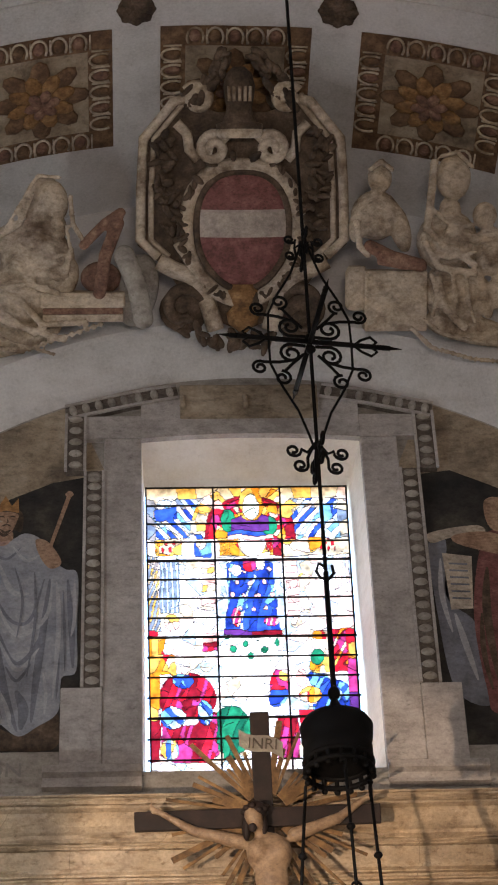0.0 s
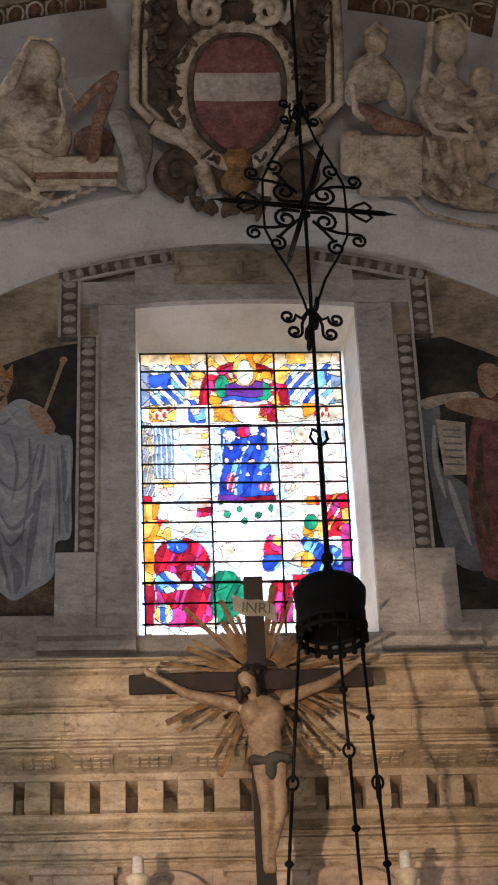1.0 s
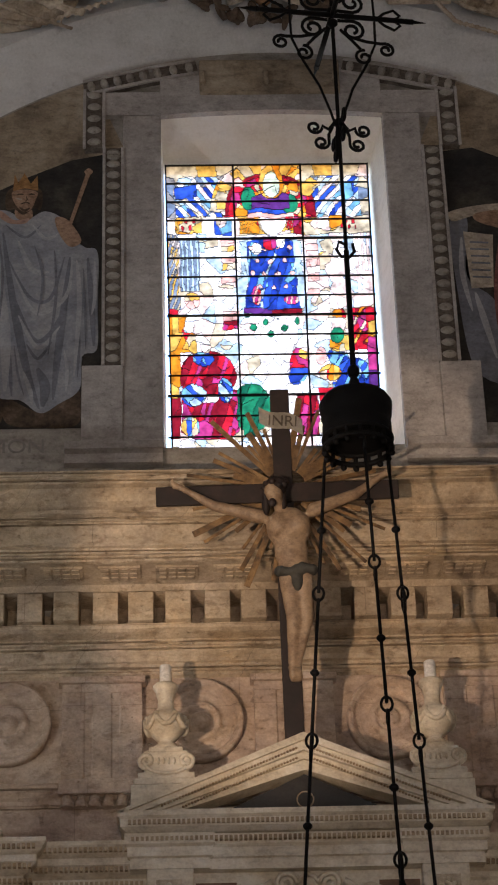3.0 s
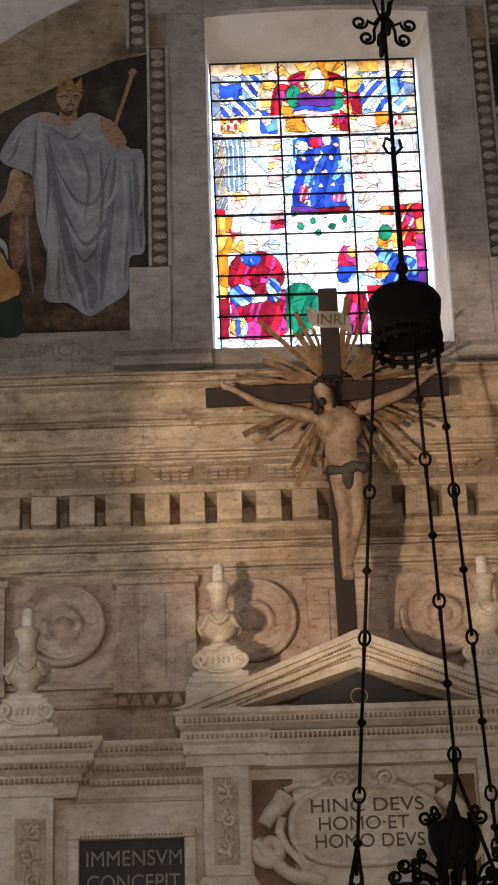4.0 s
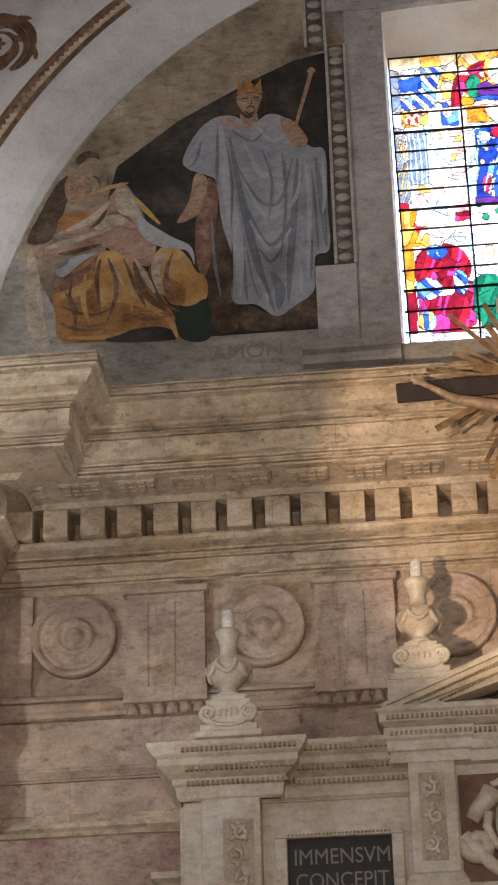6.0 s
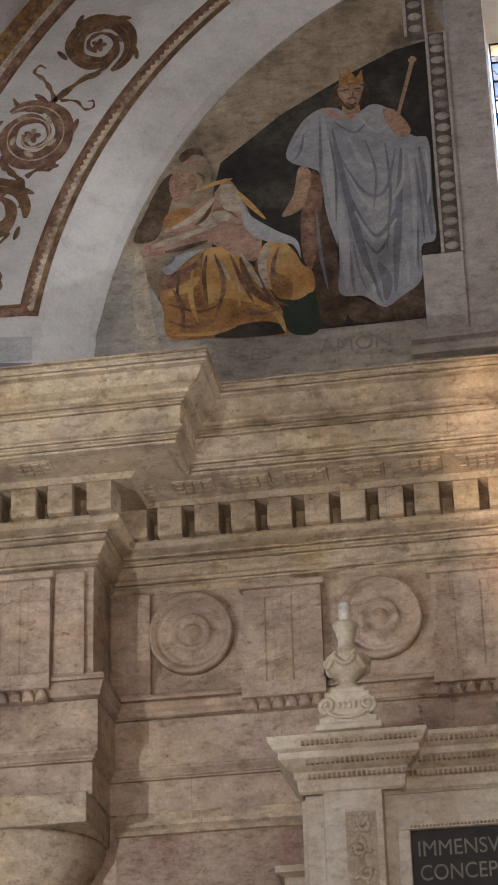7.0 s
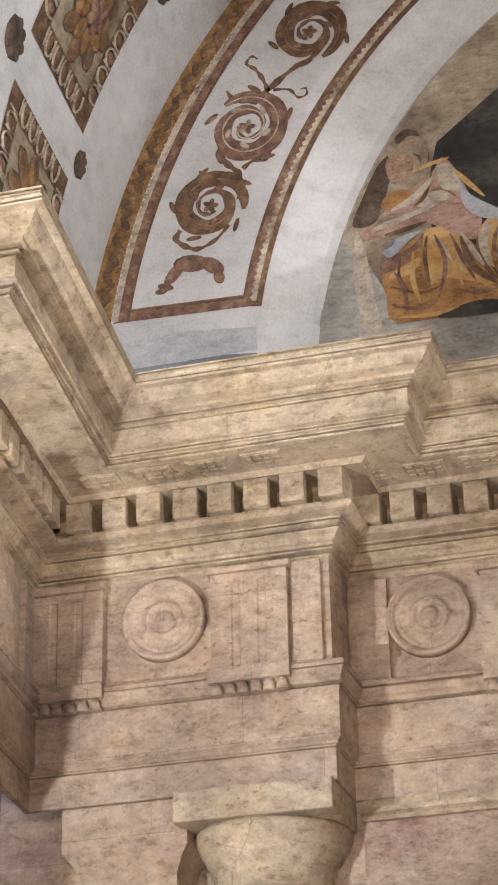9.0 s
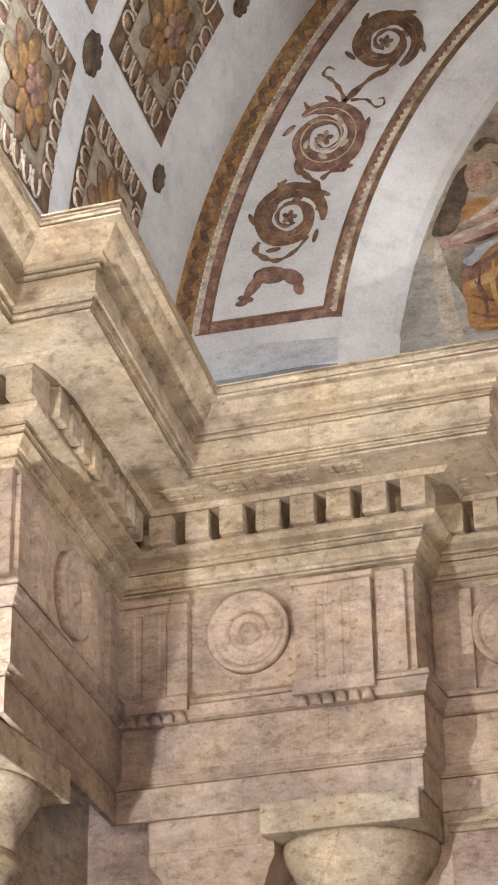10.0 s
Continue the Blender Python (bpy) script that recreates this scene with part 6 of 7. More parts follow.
def arc_strip(name, r0, r1, a0, a1, mat, layer=0, n=60, wave=0.0, waves=0):
    y = FACE - 0.004 - 0.003 * layer
    bm = bmesh.new()
    rows = []
    for i in range(n + 1):
        a = a0 + (a1 - a0) * i / n
        k = wave * (1 if (i % 2) else -1) if waves else 0
        rows.append((bm.verts.new(polar(r0, a, y)), bm.verts.new(polar(r1 + k, a, y))))
    for p, q in zip(rows, rows[1:]):
        bm.faces.new((p[0], p[1], q[1], q[0]))
    bmesh.ops.recalc_face_normals(bm, faces=bm.faces)
    return part(name, bm, mat, band)


arc_strip("inner_border", 5.17, 5.355, -80.8, -40, RUST, 0)
arc_strip("inner_border_line", 5.17, 5.215, -80.8, -40, BROWN, 1)
arc_strip("inner_border_line", 5.325, 5.355, -79.6, -40, BROWN, 1)
arc_strip("inner_border_wave", 5.225, 5.275, -80.2, -40, STUCCO, 1, 110, 0.014, 1)
arc_strip("outer_border", 6.39, 6.50, -82, -30, RUST, 0)
arc_strip("outer_border_line", 6.39, 6.415, -82, -30, BROWN, 1)
arc_strip("outer_border_wave", 6.50, 6.56, -82, -30, STUCCO, 1, 150, 0.016, 1)
arc_strip("gold_strip", 6.565, 6.775, -82, -30, GOLD, 0)
bm = bmesh.new()
for i in range(64):
    a = -81.5 + 51.5 * i / 63
    ball(bm, polar(6.665 + 0.02 * math.sin(i * 1.7), a, FACE - 0.012), 0.075, 0.012, 0.035, Matrix.Rotation(radians(a + 40 * (1 if i % 2 else -1)), 4, "Y"), 8)
part("leaf_row", bm, BROWN, band)["kind"] = "stuff"
bm = bmesh.new()
v = [bm.verts.new(q) for q in ((-4.22, FACE - 0.006, 10.90), (-5.60, FACE - 0.006, 10.95), (-5.45, FACE - 0.006, 11.07), (-4.38, FACE - 0.006, 11.03))]
bm.faces.new(v)
bmesh.ops.recalc_face_normals(bm, faces=bm.faces)
part("foot_border", bm, RUST, band)
# two flat strips along the arch foot: grey-blue below, pale blue above
for z0, z1, layer, paint in ((10.05, 10.46, 0.004, GREYBLUE), (10.46, 10.72, 0.0045, PALEBLUE)):
    bm = bmesh.new()
    bm.faces.new([bm.verts.new((x, FACE - layer, z)) for x, z in ((-5.88, z0), (-4.27, z0), (-4.27, z1 - 0.03), (-4.9, z1 + 0.04), (-5.85, z1))])
    part("plinth_wash", bm, paint, band)
bm = bmesh.new()
v = [bm.verts.new(q) for q in ((-4.36, FACE - 0.009, 10.99), (-5.42, FACE - 0.009, 11.035), (-5.42, FACE - 0.009, 11.055), (-4.36, FACE - 0.009, 11.015))]
bm.faces.new(v)
bmesh.ops.recalc_face_normals(bm, faces=bm.faces)
part("foot_line", bm, BROWN, band)


def ribbon(bm, pts, w0, w1, y, mi=0):
    """A flat ribbon through (x, z) points, wide in its middle."""
    pts = [Vector(p) for p in pts]
    row = []
    for i, p in enumerate(pts):
        d = (pts[min(i + 1, len(pts) - 1)] - pts[max(i - 1, 0)])
        d = d.normalized() if d.length > 0 else Vector((1, 0))
        u = i / (len(pts) - 1)
        w = (w0 + (w1 - w0) * u) * (0.75 + 0.25 * math.sin(i * 1.3))
        row.append((bm.verts.new((p.x - d.y * w, y, p.y + d.x * w)), bm.verts.new((p.x + d.y * w, y, p.y - d.x * w))))
    for a, b in zip(row, row[1:]):
        bm.faces.new((a[0], a[1], b[1], b[0])).material_index = mi


def volute(cx, cz, r, start, turn, mats=(BROWN, RUST)):
    """A painted scroll: a thick curl, a thin inner line and a flower."""
    bm = bmesh.new()
    y = FACE - 0.008
    pts = [Vector(p) for p in spiral(cx, cz, r * 1.05, r * 0.22, start, turn * 1.9, 64)]
    row = []
    for i, p in enumerate(pts):
        u = i / 64
        d = (pts[min(i + 1, 64)] - pts[max(i - 1, 0)]).normalized()
        w = r * (0.06 + 0.30 * math.sin(math.pi * min(1, u * 1.5)) ** 0.7 * (1 - u * 0.75) + 0.02 * math.sin(i * 0.9))
        row.append((bm.verts.new((p.x - d.y * w, y, p.y + d.x * w)), bm.verts.new((p.x + d.y * w, y, p.y - d.x * w))))
    for p, q in zip(row, row[1:]):
        bm.faces.new((p[0], p[1], q[1], q[0]))
    ribbon(bm, spiral(cx, cz, r * 1.02, r * 0.30, start, turn * 1.8, 50), r * 0.02, r * 0.04, y - 0.003, 1)
    for i in range(5):
        a = i * 2 * math.pi / 5
        ball(bm, (cx + r * 0.13 * math.cos(a), y - 0.003, cz + r * 0.13 * math.sin(a)), r * 0.12, 0.006, r * 0.08, Matrix.Rotation(-a, 4, "Y"), 8, mi=i % 2)
    for i in range(10):
        a = start + turn * (0.2 + i * 0.62)
        rr = r * ((1.24 if i % 2 else 0.66) - 0.015 * i)
        ball(bm, (cx + rr * math.cos(a), y - 0.002, cz + rr * math.sin(a)), r * (0.24 if i % 2 else 0.17), 0.006, r * 0.08, Matrix.Rotation(-a - math.pi / 2 - 0.5 * turn, 4, "Y"), 8, mi=(i + 1) % 2)
    bmesh.ops.recalc_face_normals(bm, faces=bm.faces)
    return part("volute", bm, list(mats), band)


volute(-3.69, 13.72, 0.31, -1.2, 1)
volute(-4.31, 12.79, 0.34, 2.2, -1, (RUST, STUCCO))
volute(-4.67, 12.01, 0.31, -0.3, 1)
volute(-3.02, 14.5, 0.27, 2.2, -1, (RUST, STUCCO))
bm = bmesh.new()
yb = FACE - 0.007
for w0, w1, pts in ((0.03, 0.05, [(-4.58, 12.62), (-4.52, 12.45), (-4.42, 12.33), (-4.38, 12.2), (-4.40, 12.0)]), (0.05, 0.02, [(-4.2, 13.07), (-4.05, 13.2), (-3.85, 13.35), (-3.65, 13.45), (-3.5, 13.6)]),
                    (0.03, 0.015, [(-4.1, 13.15), (-4.15, 13.3), (-4.22, 13.42), (-4.3, 13.5), (-4.25, 13.57), (-4.18, 13.52)]), (0.02, 0.012, [(-4.05, 13.15), (-3.9, 13.12), (-3.82, 13.02), (-3.74, 13.03), (-3.74, 13.1), (-3.8, 13.1)]),
                    (0.02, 0.04, [(-4.5, 11.78), (-4.62, 11.65), (-4.78, 11.58), (-4.9, 11.62), (-5.0, 11.72), (-4.95, 11.82)]), (0.03, 0.02, [(-4.45, 12.3), (-4.62, 12.36), (-4.72, 12.33), (-4.78, 12.42)]),
                    (0.03, 0.02, [(-4.36, 12.35), (-4.25, 12.42), (-4.15, 12.40), (-4.08, 12.5)]), (0.035, 0.02, [(-4.2, 13.05), (-4.33, 13.08), (-4.45, 13.15), (-4.5, 13.25)])):
    fine = []
    for i in range(len(pts) - 1):
        for s in range(5):
            t = s / 5
            p0, p1, p2, p3 = (Vector(pts[max(0, min(len(pts) - 1, i + j))]) for j in (-1, 0, 1, 2))
            fine.append(0.5 * ((2 * p1) + (p2 - p0) * t + (2 * p0 - 5 * p1 + 4 * p2 - p3) * t * t + (3 * p1 - p0 - 3 * p2 + p3) * t ** 3))
    ribbon(bm, fine, w0, w1, yb)
part("stem", bm, BROWN, band)
bm = bmesh.new()
for i, (x, z, rx, rz, a) in enumerate(((-4.86, 11.44, 0.17, 0.09, 10), (-5.02, 11.36, 0.13, 0.06, -50), (-4.66, 11.38, 0.13, 0.07, 40), (-5.1, 11.24, 0.08, 0.035, 20), (-4.6, 11.25, 0.07, 0.05, 70), (-5.14, 11.20, 0.06, 0.03, 0))):
    ball(bm, (x, yb, z), rx, 0.006, rz, Matrix.Rotation(radians(a), 4, "Y"), 10)
part("acanthus", bm, RUST, band)

# ---- painted coffers of the vault ----


def on_vault(a, y, h):
    r = VAULT - h
    return Vector((CX + r * math.sin(radians(a)), y, SPRING + r * math.cos(radians(a))))


def vault_frame(a, y, h=0.0):
    """A frame on the vault: x along the arc, y along the axis, z into the room."""
    m = Matrix.Rotation(radians(a), 4, "Y") @ Matrix.Rotation(math.pi, 4, "X")
    return Matrix.Translation(on_vault(a, y, h)) @ m


def coffer(bm, a, y0, y1):
    half = 6.1
    yc, hy = (y0 + y1) / 2, (y1 - y0) / 2

    def field(a0, a1, b0, b1, h, mi):
        n = 6
        rows = [(bm.verts.new(on_vault(a0 + (a1 - a0) * i / n, b0, h)), bm.verts.new(on_vault(a0 + (a1 - a0) * i / n, b1, h))) for i in range(n + 1)]
        for p, q in zip(rows, rows[1:]):
            bm.faces.new((p[0], q[0], q[1], p[1])).material_index = mi

    field(a - half, a + half, y0, y1, 0.004, 0)
    field(a - half + 2.05, a + half - 2.05, y0 + 0.24, y1 - 0.24, 0.010, 4)
    field(a - half + 1.95, a + half - 1.95, y0 + 0.22, y0 + 0.24, 0.012, 0)
    arc = radians(1) * VAULT
    for s in (-1, 1):
        for i in range(5):
            u = -1 + 2 * (i + 0.5) / 5
            for m, n in ((vault_frame(a + s * (half - 1.0), yc + u * (hy - 0.24), 0.012) @ Matrix.Rotation(math.pi / 2, 4, "Z"), 0), (vault_frame(a + u * (half - 2.0), yc + s * (hy - 0.12), 0.012), 1)):
                loop = [m @ Vector((0.08 * math.cos(t), 0.12 * math.sin(t) - 0.01, 0.012)) for t in [-0.6 + 4.34 * k / 12 for k in range(13)]]
                tube(bm, loop, 0.013, 5, mi=2)
                sphere(bm, m @ Matrix.Diagonal((0.058, 0.085, 0.02, 1)), 8, 6, 3 if (i + n) % 2 else 0)
                tube(bm, [m @ Vector((0.115, -0.09, 0.01)), m @ Vector((0.115, 0.09, 0.01))], 0.010, 4, mi=2)
    c = vault_frame(a, yc, 0.012)
    for ring, rr, sz, mi in ((8, 0.33, 0.17, 0), (8, 0.22, 0.14, 1), (6, 0.09, 0.10, 3)):
        for i in range(ring):
            t = 2 * math.pi * (i + 0.4 * mi) / ring
            m = c @ Matrix.Translation((rr * math.cos(t), rr * math.sin(t), 0.02 + 0.02 * mi)) @ Matrix.Rotation(t, 4, "Z") @ Matrix.Diagonal((sz, sz * 0.62, 0.03, 1))
            sphere(bm, m, 8, 6, mi)


def rosette(bm, a, y, r):
    c = vault_frame(a, y, 0.004)
    sphere(bm, c @ Matrix.Diagonal((r * 0.95, r * 0.95, 0.008, 1)), 20, 6)
    for ring, rr, sz in ((8, 0.62, 0.42), (6, 0.28, 0.34), (1, 0, 0.25)):
        for i in range(ring):
            t = 2 * math.pi * i / ring
            m = c @ Matrix.Translation((r * rr * math.cos(t), r * rr * math.sin(t), 0.01)) @ Matrix.Rotation(t, 4, "Z") @ Matrix.Diagonal((r * sz, r * sz * 0.75, 0.02, 1))
            sphere(bm, m, 8, 5)


ornament = bmesh.new()
for a in COFFER_A:
    if a < 25:
        coffer(ornament, a, *COFFER_Y[0])
    if a < -50:
        coffer(ornament, a, *COFFER_Y[1])
part("coffer_ornament", ornament, [BROWN, GOLD, STUCCO, RUST, OCHRE_WALL], ceiling)
dots = bmesh.new()
for a in COFFER_A:
    if a < 25:
        rosette(dots, a + 8.08, 13.1, 0.19)
    if a < -40:
        rosette(dots, a + 8.08, 14.95, 0.13)
        rosette(dots, a + 8.08, 11.2, 0.16)
part("rib_rosette", dots, STUCCO_DARK, ceiling)

# the vault's west flank runs askew, like the wall under it
for ob in [ceiling] + list(ceiling.children):
    for v in ob.data.vertices:
        west = max(0.0, CX - v.co.x) / VAULT
        if v.co.y < 15.3:
            v.co.y -= 0.38 * west
            v.co.x += west * 0.075 * (15.65 - v.co.y)

# ---- coat of arms in stucco, leaning out between arch and vault ----
arms = tagged(empty("coat_of_arms", pose(0.83, 15.58, 14.87, 47, 0, 0)), "stucco coat of arms with a red and white oval shield", "coat of arms")


def shield_shape(n=40):
    pts = []
    for i in range(n):
        t = 2 * math.pi * i / n
        x, z = math.cos(t), math.sin(t)
        pts.append((0.41 * abs(x) ** 0.8 * math.copysign(1, x) * (1 - 0.28 * max(0, -z) ** 2), 1.12 + (0.50 if z > 0 else 0.56) * abs(z) ** 0.85 * math.copysign(1, z)))
    return pts


ss = shield_shape()


def dome(keep, mat, name, lift=0.0):
    bm = bmesh.new()
    rings = []
    for k in (1.0, 0.85, 0.6, 0.3, 0.05):
        rings.append([(x * k, -0.16 - 0.10 * (1 - k * k) - lift, 1.12 + (z - 1.12) * k) for x, z in ss])
    vs = loft(bm, rings, 0, True)
    bm.faces.new(vs[-1])
    if keep:
        lo, hi = keep
        for z, sgn in ((lo, 1), (hi, -1)):
            geom = bm.verts[:] + bm.edges[:] + bm.faces[:]
            bmesh.ops.bisect_plane(bm, geom=geom, plane_co=(0, 0, z), plane_no=(0, 0, -sgn), clear_outer=True)
    bmesh.ops.recalc_face_normals(bm, faces=bm.faces)
    part(name, bm, mat, arms)


dome(None, RED, "shield")
dome((1.03, 1.29), BAND, "white_band", 0.006)
bm = bmesh.new()
tube(bm, [(x * 1.07, -0.15, 1.12 + (z - 1.12) * 1.05) for x, z in ss + ss[:1]], 0.035, 8)
part("shield_rim", bm, STUCCO_DARK, arms)
bm = bmesh.new()
tube(bm, [(x * 1.30, -0.12, 1.10 + (z - 1.12) * 1.20) for x, z in ss + ss[:1]], 0.075, 8)
part("inner_frame", bm, STUCCO, arms)
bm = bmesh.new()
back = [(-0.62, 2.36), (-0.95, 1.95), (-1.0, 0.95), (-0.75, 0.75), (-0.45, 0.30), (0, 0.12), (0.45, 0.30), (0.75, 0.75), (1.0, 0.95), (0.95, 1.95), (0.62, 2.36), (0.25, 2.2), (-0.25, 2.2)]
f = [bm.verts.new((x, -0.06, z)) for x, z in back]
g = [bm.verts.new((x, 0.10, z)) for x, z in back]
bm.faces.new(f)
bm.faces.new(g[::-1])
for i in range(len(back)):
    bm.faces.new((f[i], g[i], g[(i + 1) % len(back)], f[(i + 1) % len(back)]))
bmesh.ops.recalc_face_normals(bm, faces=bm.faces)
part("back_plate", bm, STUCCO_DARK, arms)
for s in (-1, 1):
    bm = bmesh.new()
    strap = [(-0.50, 2.33), (-0.64, 2.30), (-0.93, 1.95), (-0.96, 1.5), (-0.97, 1.0), (-0.80, 0.84)]
    for off, y, r in ((0, -0.10, 0.05), (0.10, -0.07, 0.03)):
        tube(bm, [(-s * (x + off), y, z) for x, z in strap], r, 8)
    tube(bm, [(-s * x, -0.14, z) for x, z in spiral(-0.42, 2.33, 0.13, 0.03, 2.6, -1.6, 26)], 0.05, 8)
    tube(bm, [(-s * x, -0.16, z) for x, z in spiral(-0.27, 1.86, 0.15, 0.03, 0.5, 1.6, 26)], 0.05, 8)
    tube(bm, [(-s * x, -0.13, z) for x, z in ((-0.62, 2.1), (-0.52, 2.0), (-0.5, 1.85), (-0.42, 1.75))], 0.05, 8)
    part("strapwork", bm, STUCCO, arms)
    bm = bmesh.new()
    rg = random.Random(31 + s)
    for i in range(46):
        u = rg.random()
        x, z = -0.76 + 0.20 * u * u + rg.uniform(-0.09, 0.09), 2.02 - 1.2 * u
        ball(bm, (-s * x, -0.12 - rg.uniform(0, 0.08), z), rg.uniform(0.04, 0.09), 0.03, rg.uniform(0.02, 0.04), Matrix.Rotation(rg.uniform(0, 3.1), 4, "Y"), 8)
    for i in range(26):
        a = rg.uniform(-1.4, 1.5)
        ball(bm, (s * 0.57 * math.cos(a), -0.16 - rg.uniform(0, 0.05), 1.12 + 0.68 * math.sin(a)), rg.uniform(0.04, 0.08), 0.03, rg.uniform(0.02, 0.035), Matrix.Rotation(rg.uniform(0, 3.1), 4, "Y"), 8)
    part("garland", bm, STUCCO_DARK, arms)["kind"] = "stuff"
    bm = bmesh.new()
    tube(bm, [(-s * x, -0.10, z) for x, z in ((-0.80, 0.80), (-0.66, 0.72), (-0.50, 0.66), (-0.36, 0.48), (-0.30, 0.28), (-0.26, 0.14))], 0.085, 8)
    tube(bm, [(-s * x, -0.13, z) for x, z in ((-0.62, 0.98), (-0.52, 0.82), (-0.38, 0.62), (-0.2, 0.50))], 0.05, 8)
    part("lower_scroll", bm, STUCCO, arms)
    # solid brown curl and ball, darker than the scroll beside them
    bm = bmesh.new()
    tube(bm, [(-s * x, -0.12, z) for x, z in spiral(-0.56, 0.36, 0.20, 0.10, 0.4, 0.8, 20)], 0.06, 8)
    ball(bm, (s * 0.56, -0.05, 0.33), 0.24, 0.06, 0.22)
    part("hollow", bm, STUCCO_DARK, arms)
bm = bmesh.new()
turned(bm, [(0.02, 0.10), (0.14, 0.2), (0.16, 0.3), (0.10, 0.36), (0.14, 0.42), (0.16, 0.5), (0.12, 0.58)], (0, -0.1, 0), 16)
part("pendant", bm, GOLD, arms)
bm = bmesh.new()
turned(bm, [(0.22, 2.04), (0.22, 2.09), (0.16, 2.11), (0.13, 2.18), (0.12, 2.24), (0.14, 2.34), (0.15, 2.45), (0.12, 2.56), (0.05, 2.62)], (-0.03, -0.16, 0), 20)
part("helmet", bm, STUCCO_DARK, arms)
bm = bmesh.new()
for i in range(5):
    a = radians(-130 + 20 * i)
    tube(bm, [(-0.03 + 0.148 * math.cos(a), -0.16 + 0.148 * math.sin(a), 2.30), (-0.03 + 0.155 * math.cos(a), -0.16 + 0.155 * math.sin(a), 2.44)], 0.018, 5)
part("visor", bm, STUCCO, arms)
bm = bmesh.new()
turned(bm, [(0.20, 1.96), (0.225, 1.99), (0.225, 2.03), (0.20, 2.06), (0.16, 2.08)], (-0.03, -0.17, 0), 20)
part("collar", bm, STUCCO, arms)
rg = random.Random(77)
for s in (-1, 1):
    bm = bmesh.new()
    for i in range(34):
        u = rg.random()
        ball(bm, (s * (0.12 + 0.36 * u) + rg.uniform(-0.05, 0.05), -0.10 - rg.uniform(0, 0.08), 2.72 - 0.42 * u + rg.uniform(-0.1, 0.12)), rg.uniform(0.05, 0.10), 0.035, rg.uniform(0.025, 0.05), Matrix.Rotation(s * rg.uniform(0.2, 1.4), 4, "Y"), 8)
    part("crest", bm, STUCCO_DARK, arms)["kind"] = "stuff"
bm = bmesh.new()
for i in range(60):
    u = rg.uniform(-1, 1)
    ball(bm, (0.62 * u + 0.03, -0.12 - rg.uniform(0, 0.06), 0.02 + 0.16 * u * u + rg.uniform(-0.06, 0.08)), rg.uniform(0.05, 0.09), 0.035, rg.uniform(0.025, 0.045), Matrix.Rotation(rg.uniform(0, 3.1), 4, "Y"), 8)
part("festoon", bm, STUCCO_DARK, arms)["kind"] = "stuff"

# ---- stucco figures beside the arms: plain carved masses ----


def stucco_figure(label, masses, mat, voxel=0.017):
    bm = bmesh.new()
    for x, z, rx, rz, turn, out in masses:
        ball(bm, (x, -out, z), rx, min(rx, rz) * 0.75, rz, Matrix.Rotation(radians(turn), 4, "Y"), 14)
    ob = obj("stucco_figure", bm, mat)
    ob.matrix_world = pose(0.83, 15.55, 14.87, 47, 0, 0)
    mod = ob.modifiers.new("remesh", "REMESH")
    mod.mode, mod.voxel_size, mod.use_smooth_shade = "VOXEL", voxel, True
    sm = ob.modifiers.new("smooth", "SMOOTH")
    sm.iterations, sm.factor = 1, 0.5
    return tagged(ob, label, "relief figure", "stucco figures")


def folds(pts, r, n=22):
    """Masses strung along a line, for a fold of cloth."""
    out = []
    for i in range(n + 1):
        u = i / n * (len(pts) - 1)
        k = min(int(u), len(pts) - 2)
        t = u - k
        (x0, z0), (x1, z1) = pts[k], pts[k + 1]
        out.append((x0 + (x1 - x0) * t, z0 + (z1 - z0) * t, r * 0.72, r * 0.72, 0, 0.27))
    return out


woman = [(-1.78, 1.36, 0.14, 0.20, -10, 0.14), (-1.90, 1.36, 0.17, 0.25, 15, 0.06), (-1.76, 1.10, 0.10, 0.14, 0, 0.1), (-1.95, 0.80, 0.36, 0.32, 0, 0.05), (-2.2, 0.45, 0.45, 0.30, 0, 0.04),
         (-1.70, 0.62, 0.14, 0.22, 20, 0.12), (-2.2, 1.0, 0.28, 0.14, -25, 0.05), (-2.2, 0.05, 0.5, 0.16, -15, 0.05)]
for line, r in (([(-1.98, 1.42), (-2.10, 1.15), (-2.35, 1.0)], 0.05), ([(-2.1, 0.95), (-1.95, 0.72), (-1.72, 0.62), (-1.62, 0.9)], 0.045), ([(-2.15, 0.8), (-1.95, 0.55), (-1.75, 0.5)], 0.045),
                ([(-2.4, 0.6), (-2.1, 0.42), (-1.9, 0.2), (-1.5, 0.22)], 0.05), ([(-2.4, 0.3), (-2.1, 0.18), (-1.7, 0.06)], 0.05), ([(-2.5, 0.0), (-2.1, -0.05), (-1.35, 0.2)], 0.045), ([(-1.62, 1.4), (-1.60, 1.15), (-1.48, 0.95)], 0.04)):
    woman += folds(line, r)
for line in ([(-1.72, 1.58), (-1.92, 1.60), (-2.06, 1.38), (-2.22, 1.12)], [(-1.66, 1.12), (-1.62, 0.88), (-1.66, 0.66)], [(-2.05, 0.92), (-1.88, 0.80), (-1.70, 0.86)], [(-2.12, 0.72), (-1.92, 0.66), (-1.74, 0.74)],
             [(-2.5, 0.45), (-2.2, 0.28), (-1.98, 0.10)], [(-2.3, 0.55), (-2.05, 0.58), (-1.85, 0.56)], [(-2.5, 0.16), (-2.2, 0.04), (-1.8, -0.08)]):
    woman += folds(line, 0.032)
stucco_figure("veiled reclining stucco figure leaning on a book", woman, STUCCO)
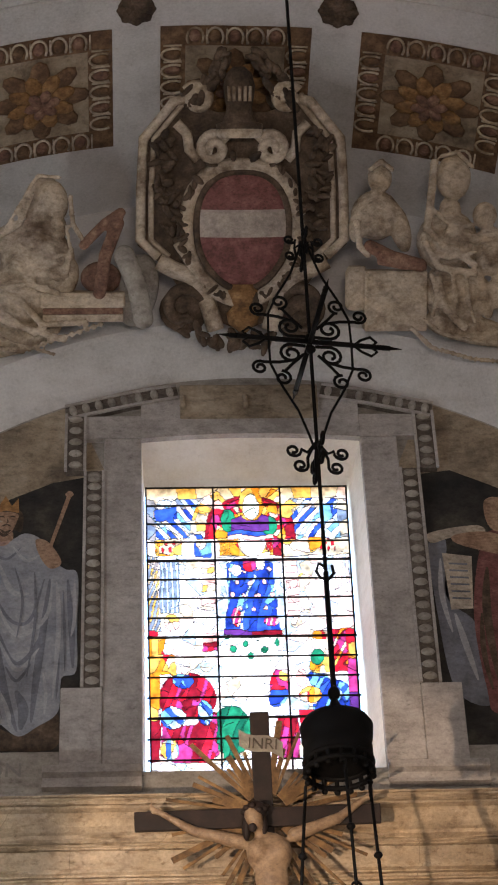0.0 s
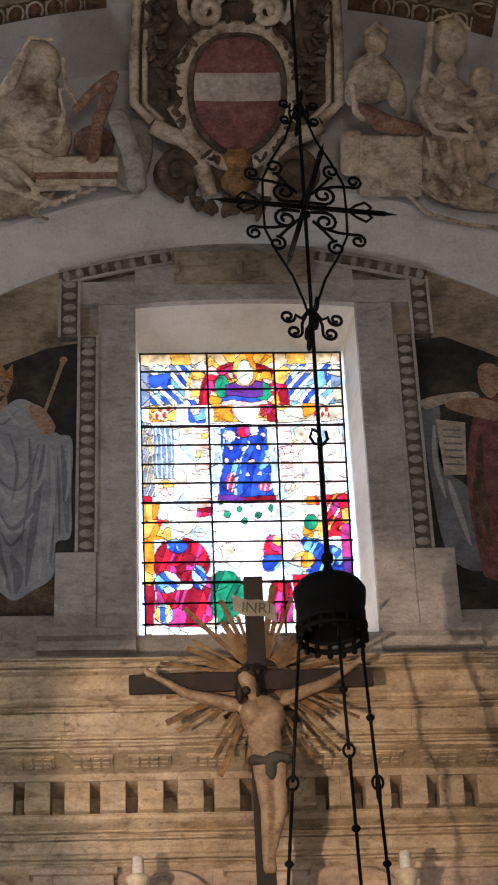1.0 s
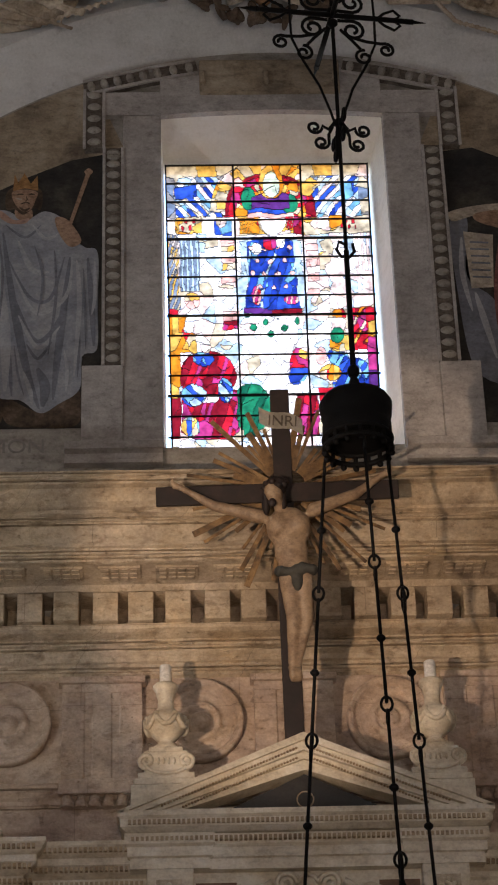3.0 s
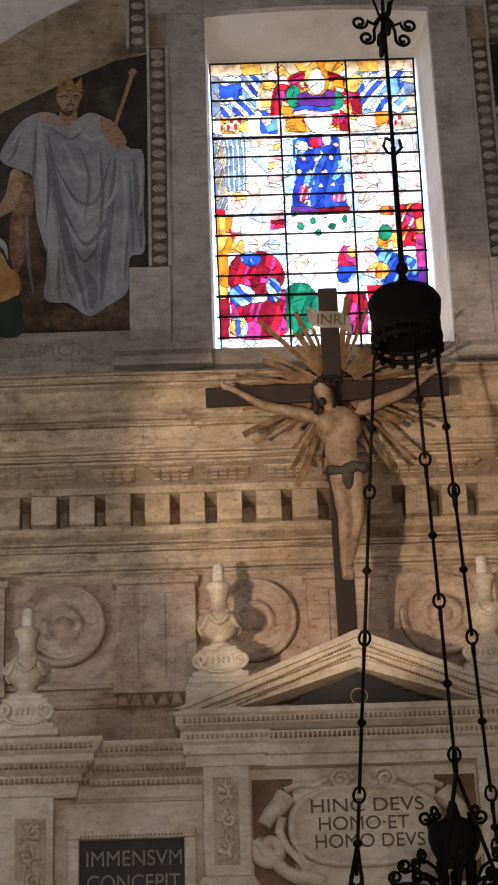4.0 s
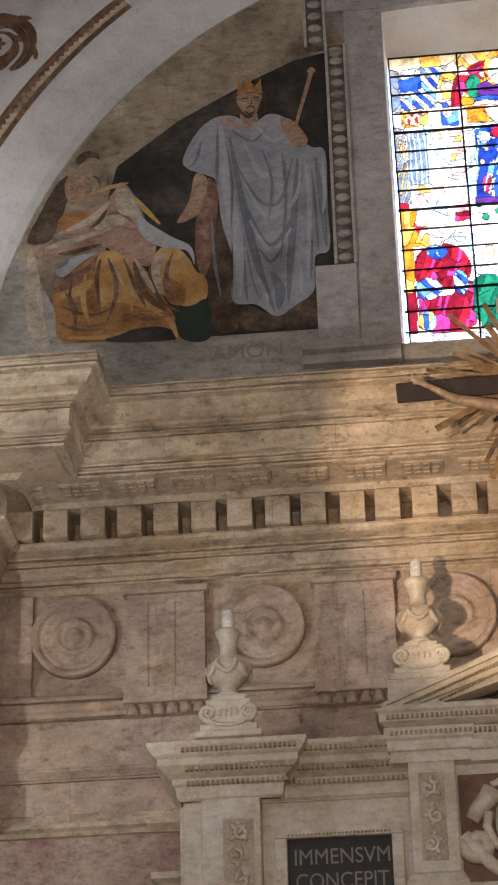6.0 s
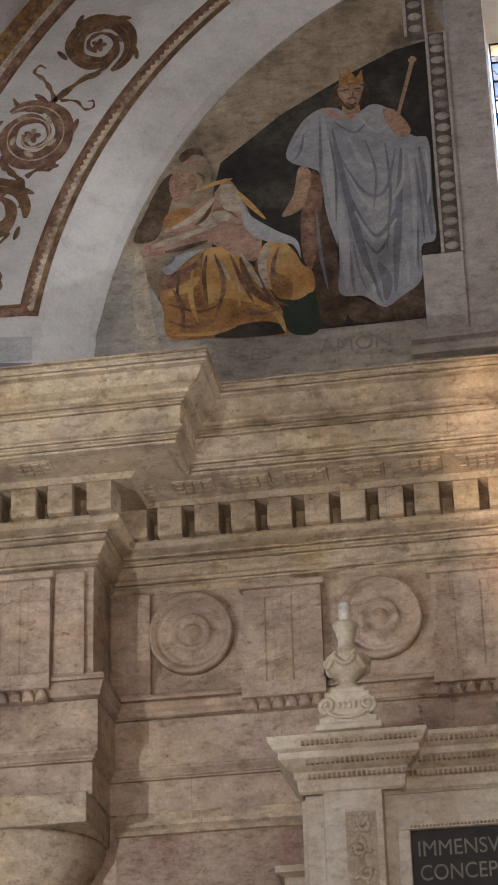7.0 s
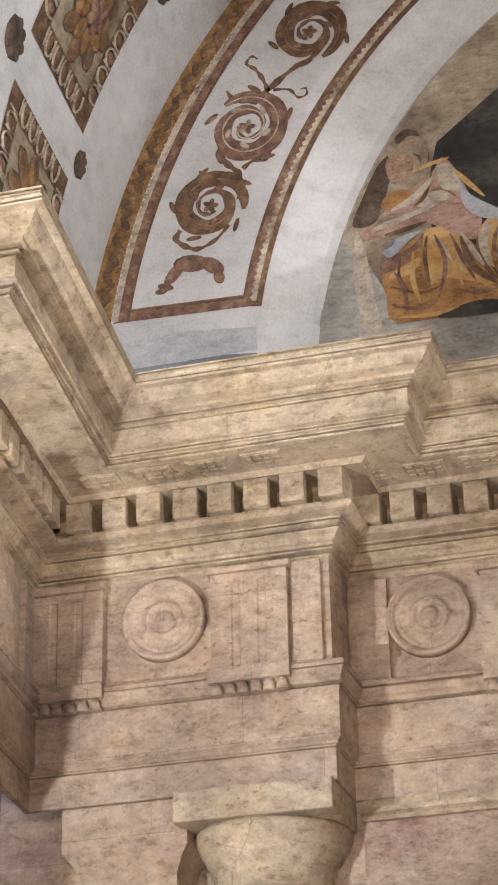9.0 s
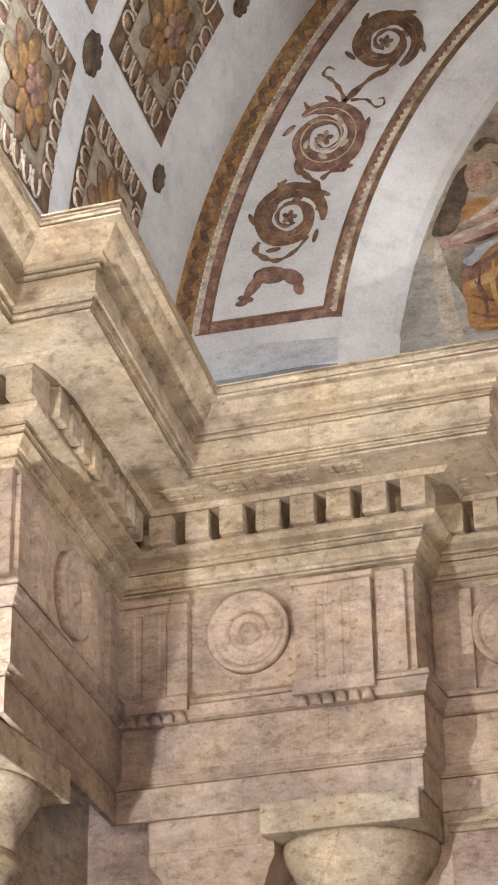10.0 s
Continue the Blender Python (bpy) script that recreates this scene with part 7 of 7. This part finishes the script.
stucco_figure("brown stucco drapery beside the book", folds([(-1.36, 0.5), (-1.3, 0.85), (-1.18, 1.15)], 0.09) + folds([(-1.5, 0.95), (-1.3, 1.15), (-1.15, 1.25)], 0.07) + [(-1.35, 0.62, 0.2, 0.16, 0, 0.04)], RUST)
stucco_figure("grey stucco rock behind the arms", folds([(-1.12, 0.85), (-1.0, 0.55), (-0.95, 0.25)], 0.14) + [(-1.0, 0.5, 0.2, 0.36, 12, 0.02)], GREY)
right = [(1.30, 1.56, 0.12, 0.15, 0, 0.14), (1.27, 1.20, 0.24, 0.24, 0, 0.06), (1.10, 1.12, 0.09, 0.18, 10, 0.1), (1.50, 1.08, 0.10, 0.24, -15, 0.1), (1.28, 1.36, 0.1, 0.1, 0, 0.1)] + folds([(1.07, 1.15), (1.10, 0.92), (1.18, 0.84)], 0.05) + folds([(1.2, 1.64), (1.3, 1.72), (1.4, 1.64)], 0.04)
stucco_figure("small bare stucco figure on a plinth", right, STUCCO)
stucco_figure("brown stucco cloth over the plinth", folds([(1.2, 0.92), (1.4, 0.82), (1.68, 0.74)], 0.09) + folds([(1.3, 0.78), (1.5, 0.74), (1.7, 0.72)], 0.06), RUST)
second = [(2.0, 1.56, 0.17, 0.22, 0, 0.14), (1.98, 1.24, 0.11, 0.14, 0, 0.08), (1.96, 0.95, 0.30, 0.30, 0, 0.05), (2.05, 0.45, 0.36, 0.28, 10, 0.05), (2.3, 1.20, 0.12, 0.13, 0, 0.16), (2.36, 0.86, 0.17, 0.24, 0, 0.14), (2.28, 0.45, 0.09, 0.26, -20, 0.14), (2.45, 0.5, 0.1, 0.2, 10, 0.12), (2.2, 0.1, 0.5, 0.14, 12, 0.05)]
for line, r in (([(1.80, 1.70), (1.78, 1.45), (1.74, 1.1)], 0.06), ([(1.72, 1.1), (1.9, 0.92), (2.2, 0.74)], 0.05), ([(1.72, 0.95), (1.85, 0.72), (2.2, 0.66)], 0.05), ([(1.95, 1.05), (2.2, 0.98), (2.45, 1.02)], 0.07), ([(1.6, 0.14), (1.8, -0.05), (2.2, -0.16), (2.6, -0.2)], 0.04), ([(1.85, 0.6), (1.9, 0.35), (2.1, 0.15)], 0.06)):
    second += folds(line, r)
for line in ([(1.86, 1.76), (2.02, 1.80), (2.16, 1.66)], [(1.78, 1.28), (1.95, 1.12), (2.16, 1.10)], [(1.76, 0.84), (1.95, 0.80), (2.2, 0.86)], [(1.78, 0.66), (1.84, 0.46), (1.80, 0.26)], [(1.98, 0.66), (2.02, 0.46), (2.0, 0.22)],
             [(2.12, 0.62), (2.14, 0.42), (2.2, 0.2)], [(1.72, 0.22), (1.9, 0.08), (2.3, 0.0)]):
    second += folds(line, 0.034)
stucco_figure("draped stucco figure with a small one in its arms", second, STUCCO)
book = tagged(empty("stucco_book", pose(0.83, 15.55, 14.87, 47, 0, 0)), "pale stucco book lying under the veiled figure", "stucco book")
part("cover", box(-1.92, -1.12, -0.24, 0.02, 0.35, 0.50, bevel=0.02), STUCCO, book)
part("page_block", box(-1.90, -1.14, -0.22, 0.02, 0.29, 0.35, bevel=0.008), RUST, book)
part("lower_cover", box(-1.90, -1.14, -0.25, 0.02, 0.22, 0.29, bevel=0.01), STUCCO, book)
plinth = tagged(empty("stucco_plinth", pose(0.83, 15.55, 14.87, 47, 0, 0)), "pale stucco block with a rolled end", "stucco plinth")
part("block", box(1.16, 1.76, -0.18, 0.06, 0.10, 0.68, bevel=0.02), STUCCO, plinth)
bm = bmesh.new()
turned(bm, [(0.08, 0.30), (0.11, 0.34), (0.11, 0.66), (0.08, 0.72)], (1.09, -0.08, 0), 14)
part("roll", bm, STUCCO, plinth)

# ---- small lamp on the west cornice ----
bulb_lamp = tagged(empty("cornice_lamp", pose(-5.62, 11.5, 9.655)), "small lit floodlight standing on the cornice", "floodlight")
bm = bmesh.new()
turned(bm, [(0.10, 0.0), (0.10, 0.03), (0.02, 0.05), (0.02, 1.25), (0.05, 1.28)], segs=12)
part("stand", bm, IRON, bulb_lamp)
BULB = bpy.data.materials.new("lit_bulb")
BULB.use_nodes = True
BULB.node_tree.nodes["Principled BSDF"].inputs["Emission Color"].default_value = (1.0, 0.95, 0.85, 1)
BULB.node_tree.nodes["Principled BSDF"].inputs["Emission Strength"].default_value = 40
bm = bmesh.new()
ball(bm, (0, 0, 1.37), 0.10, 0.10, 0.10)
part("bulb", bm, BULB, bulb_lamp, "bright white bulb")
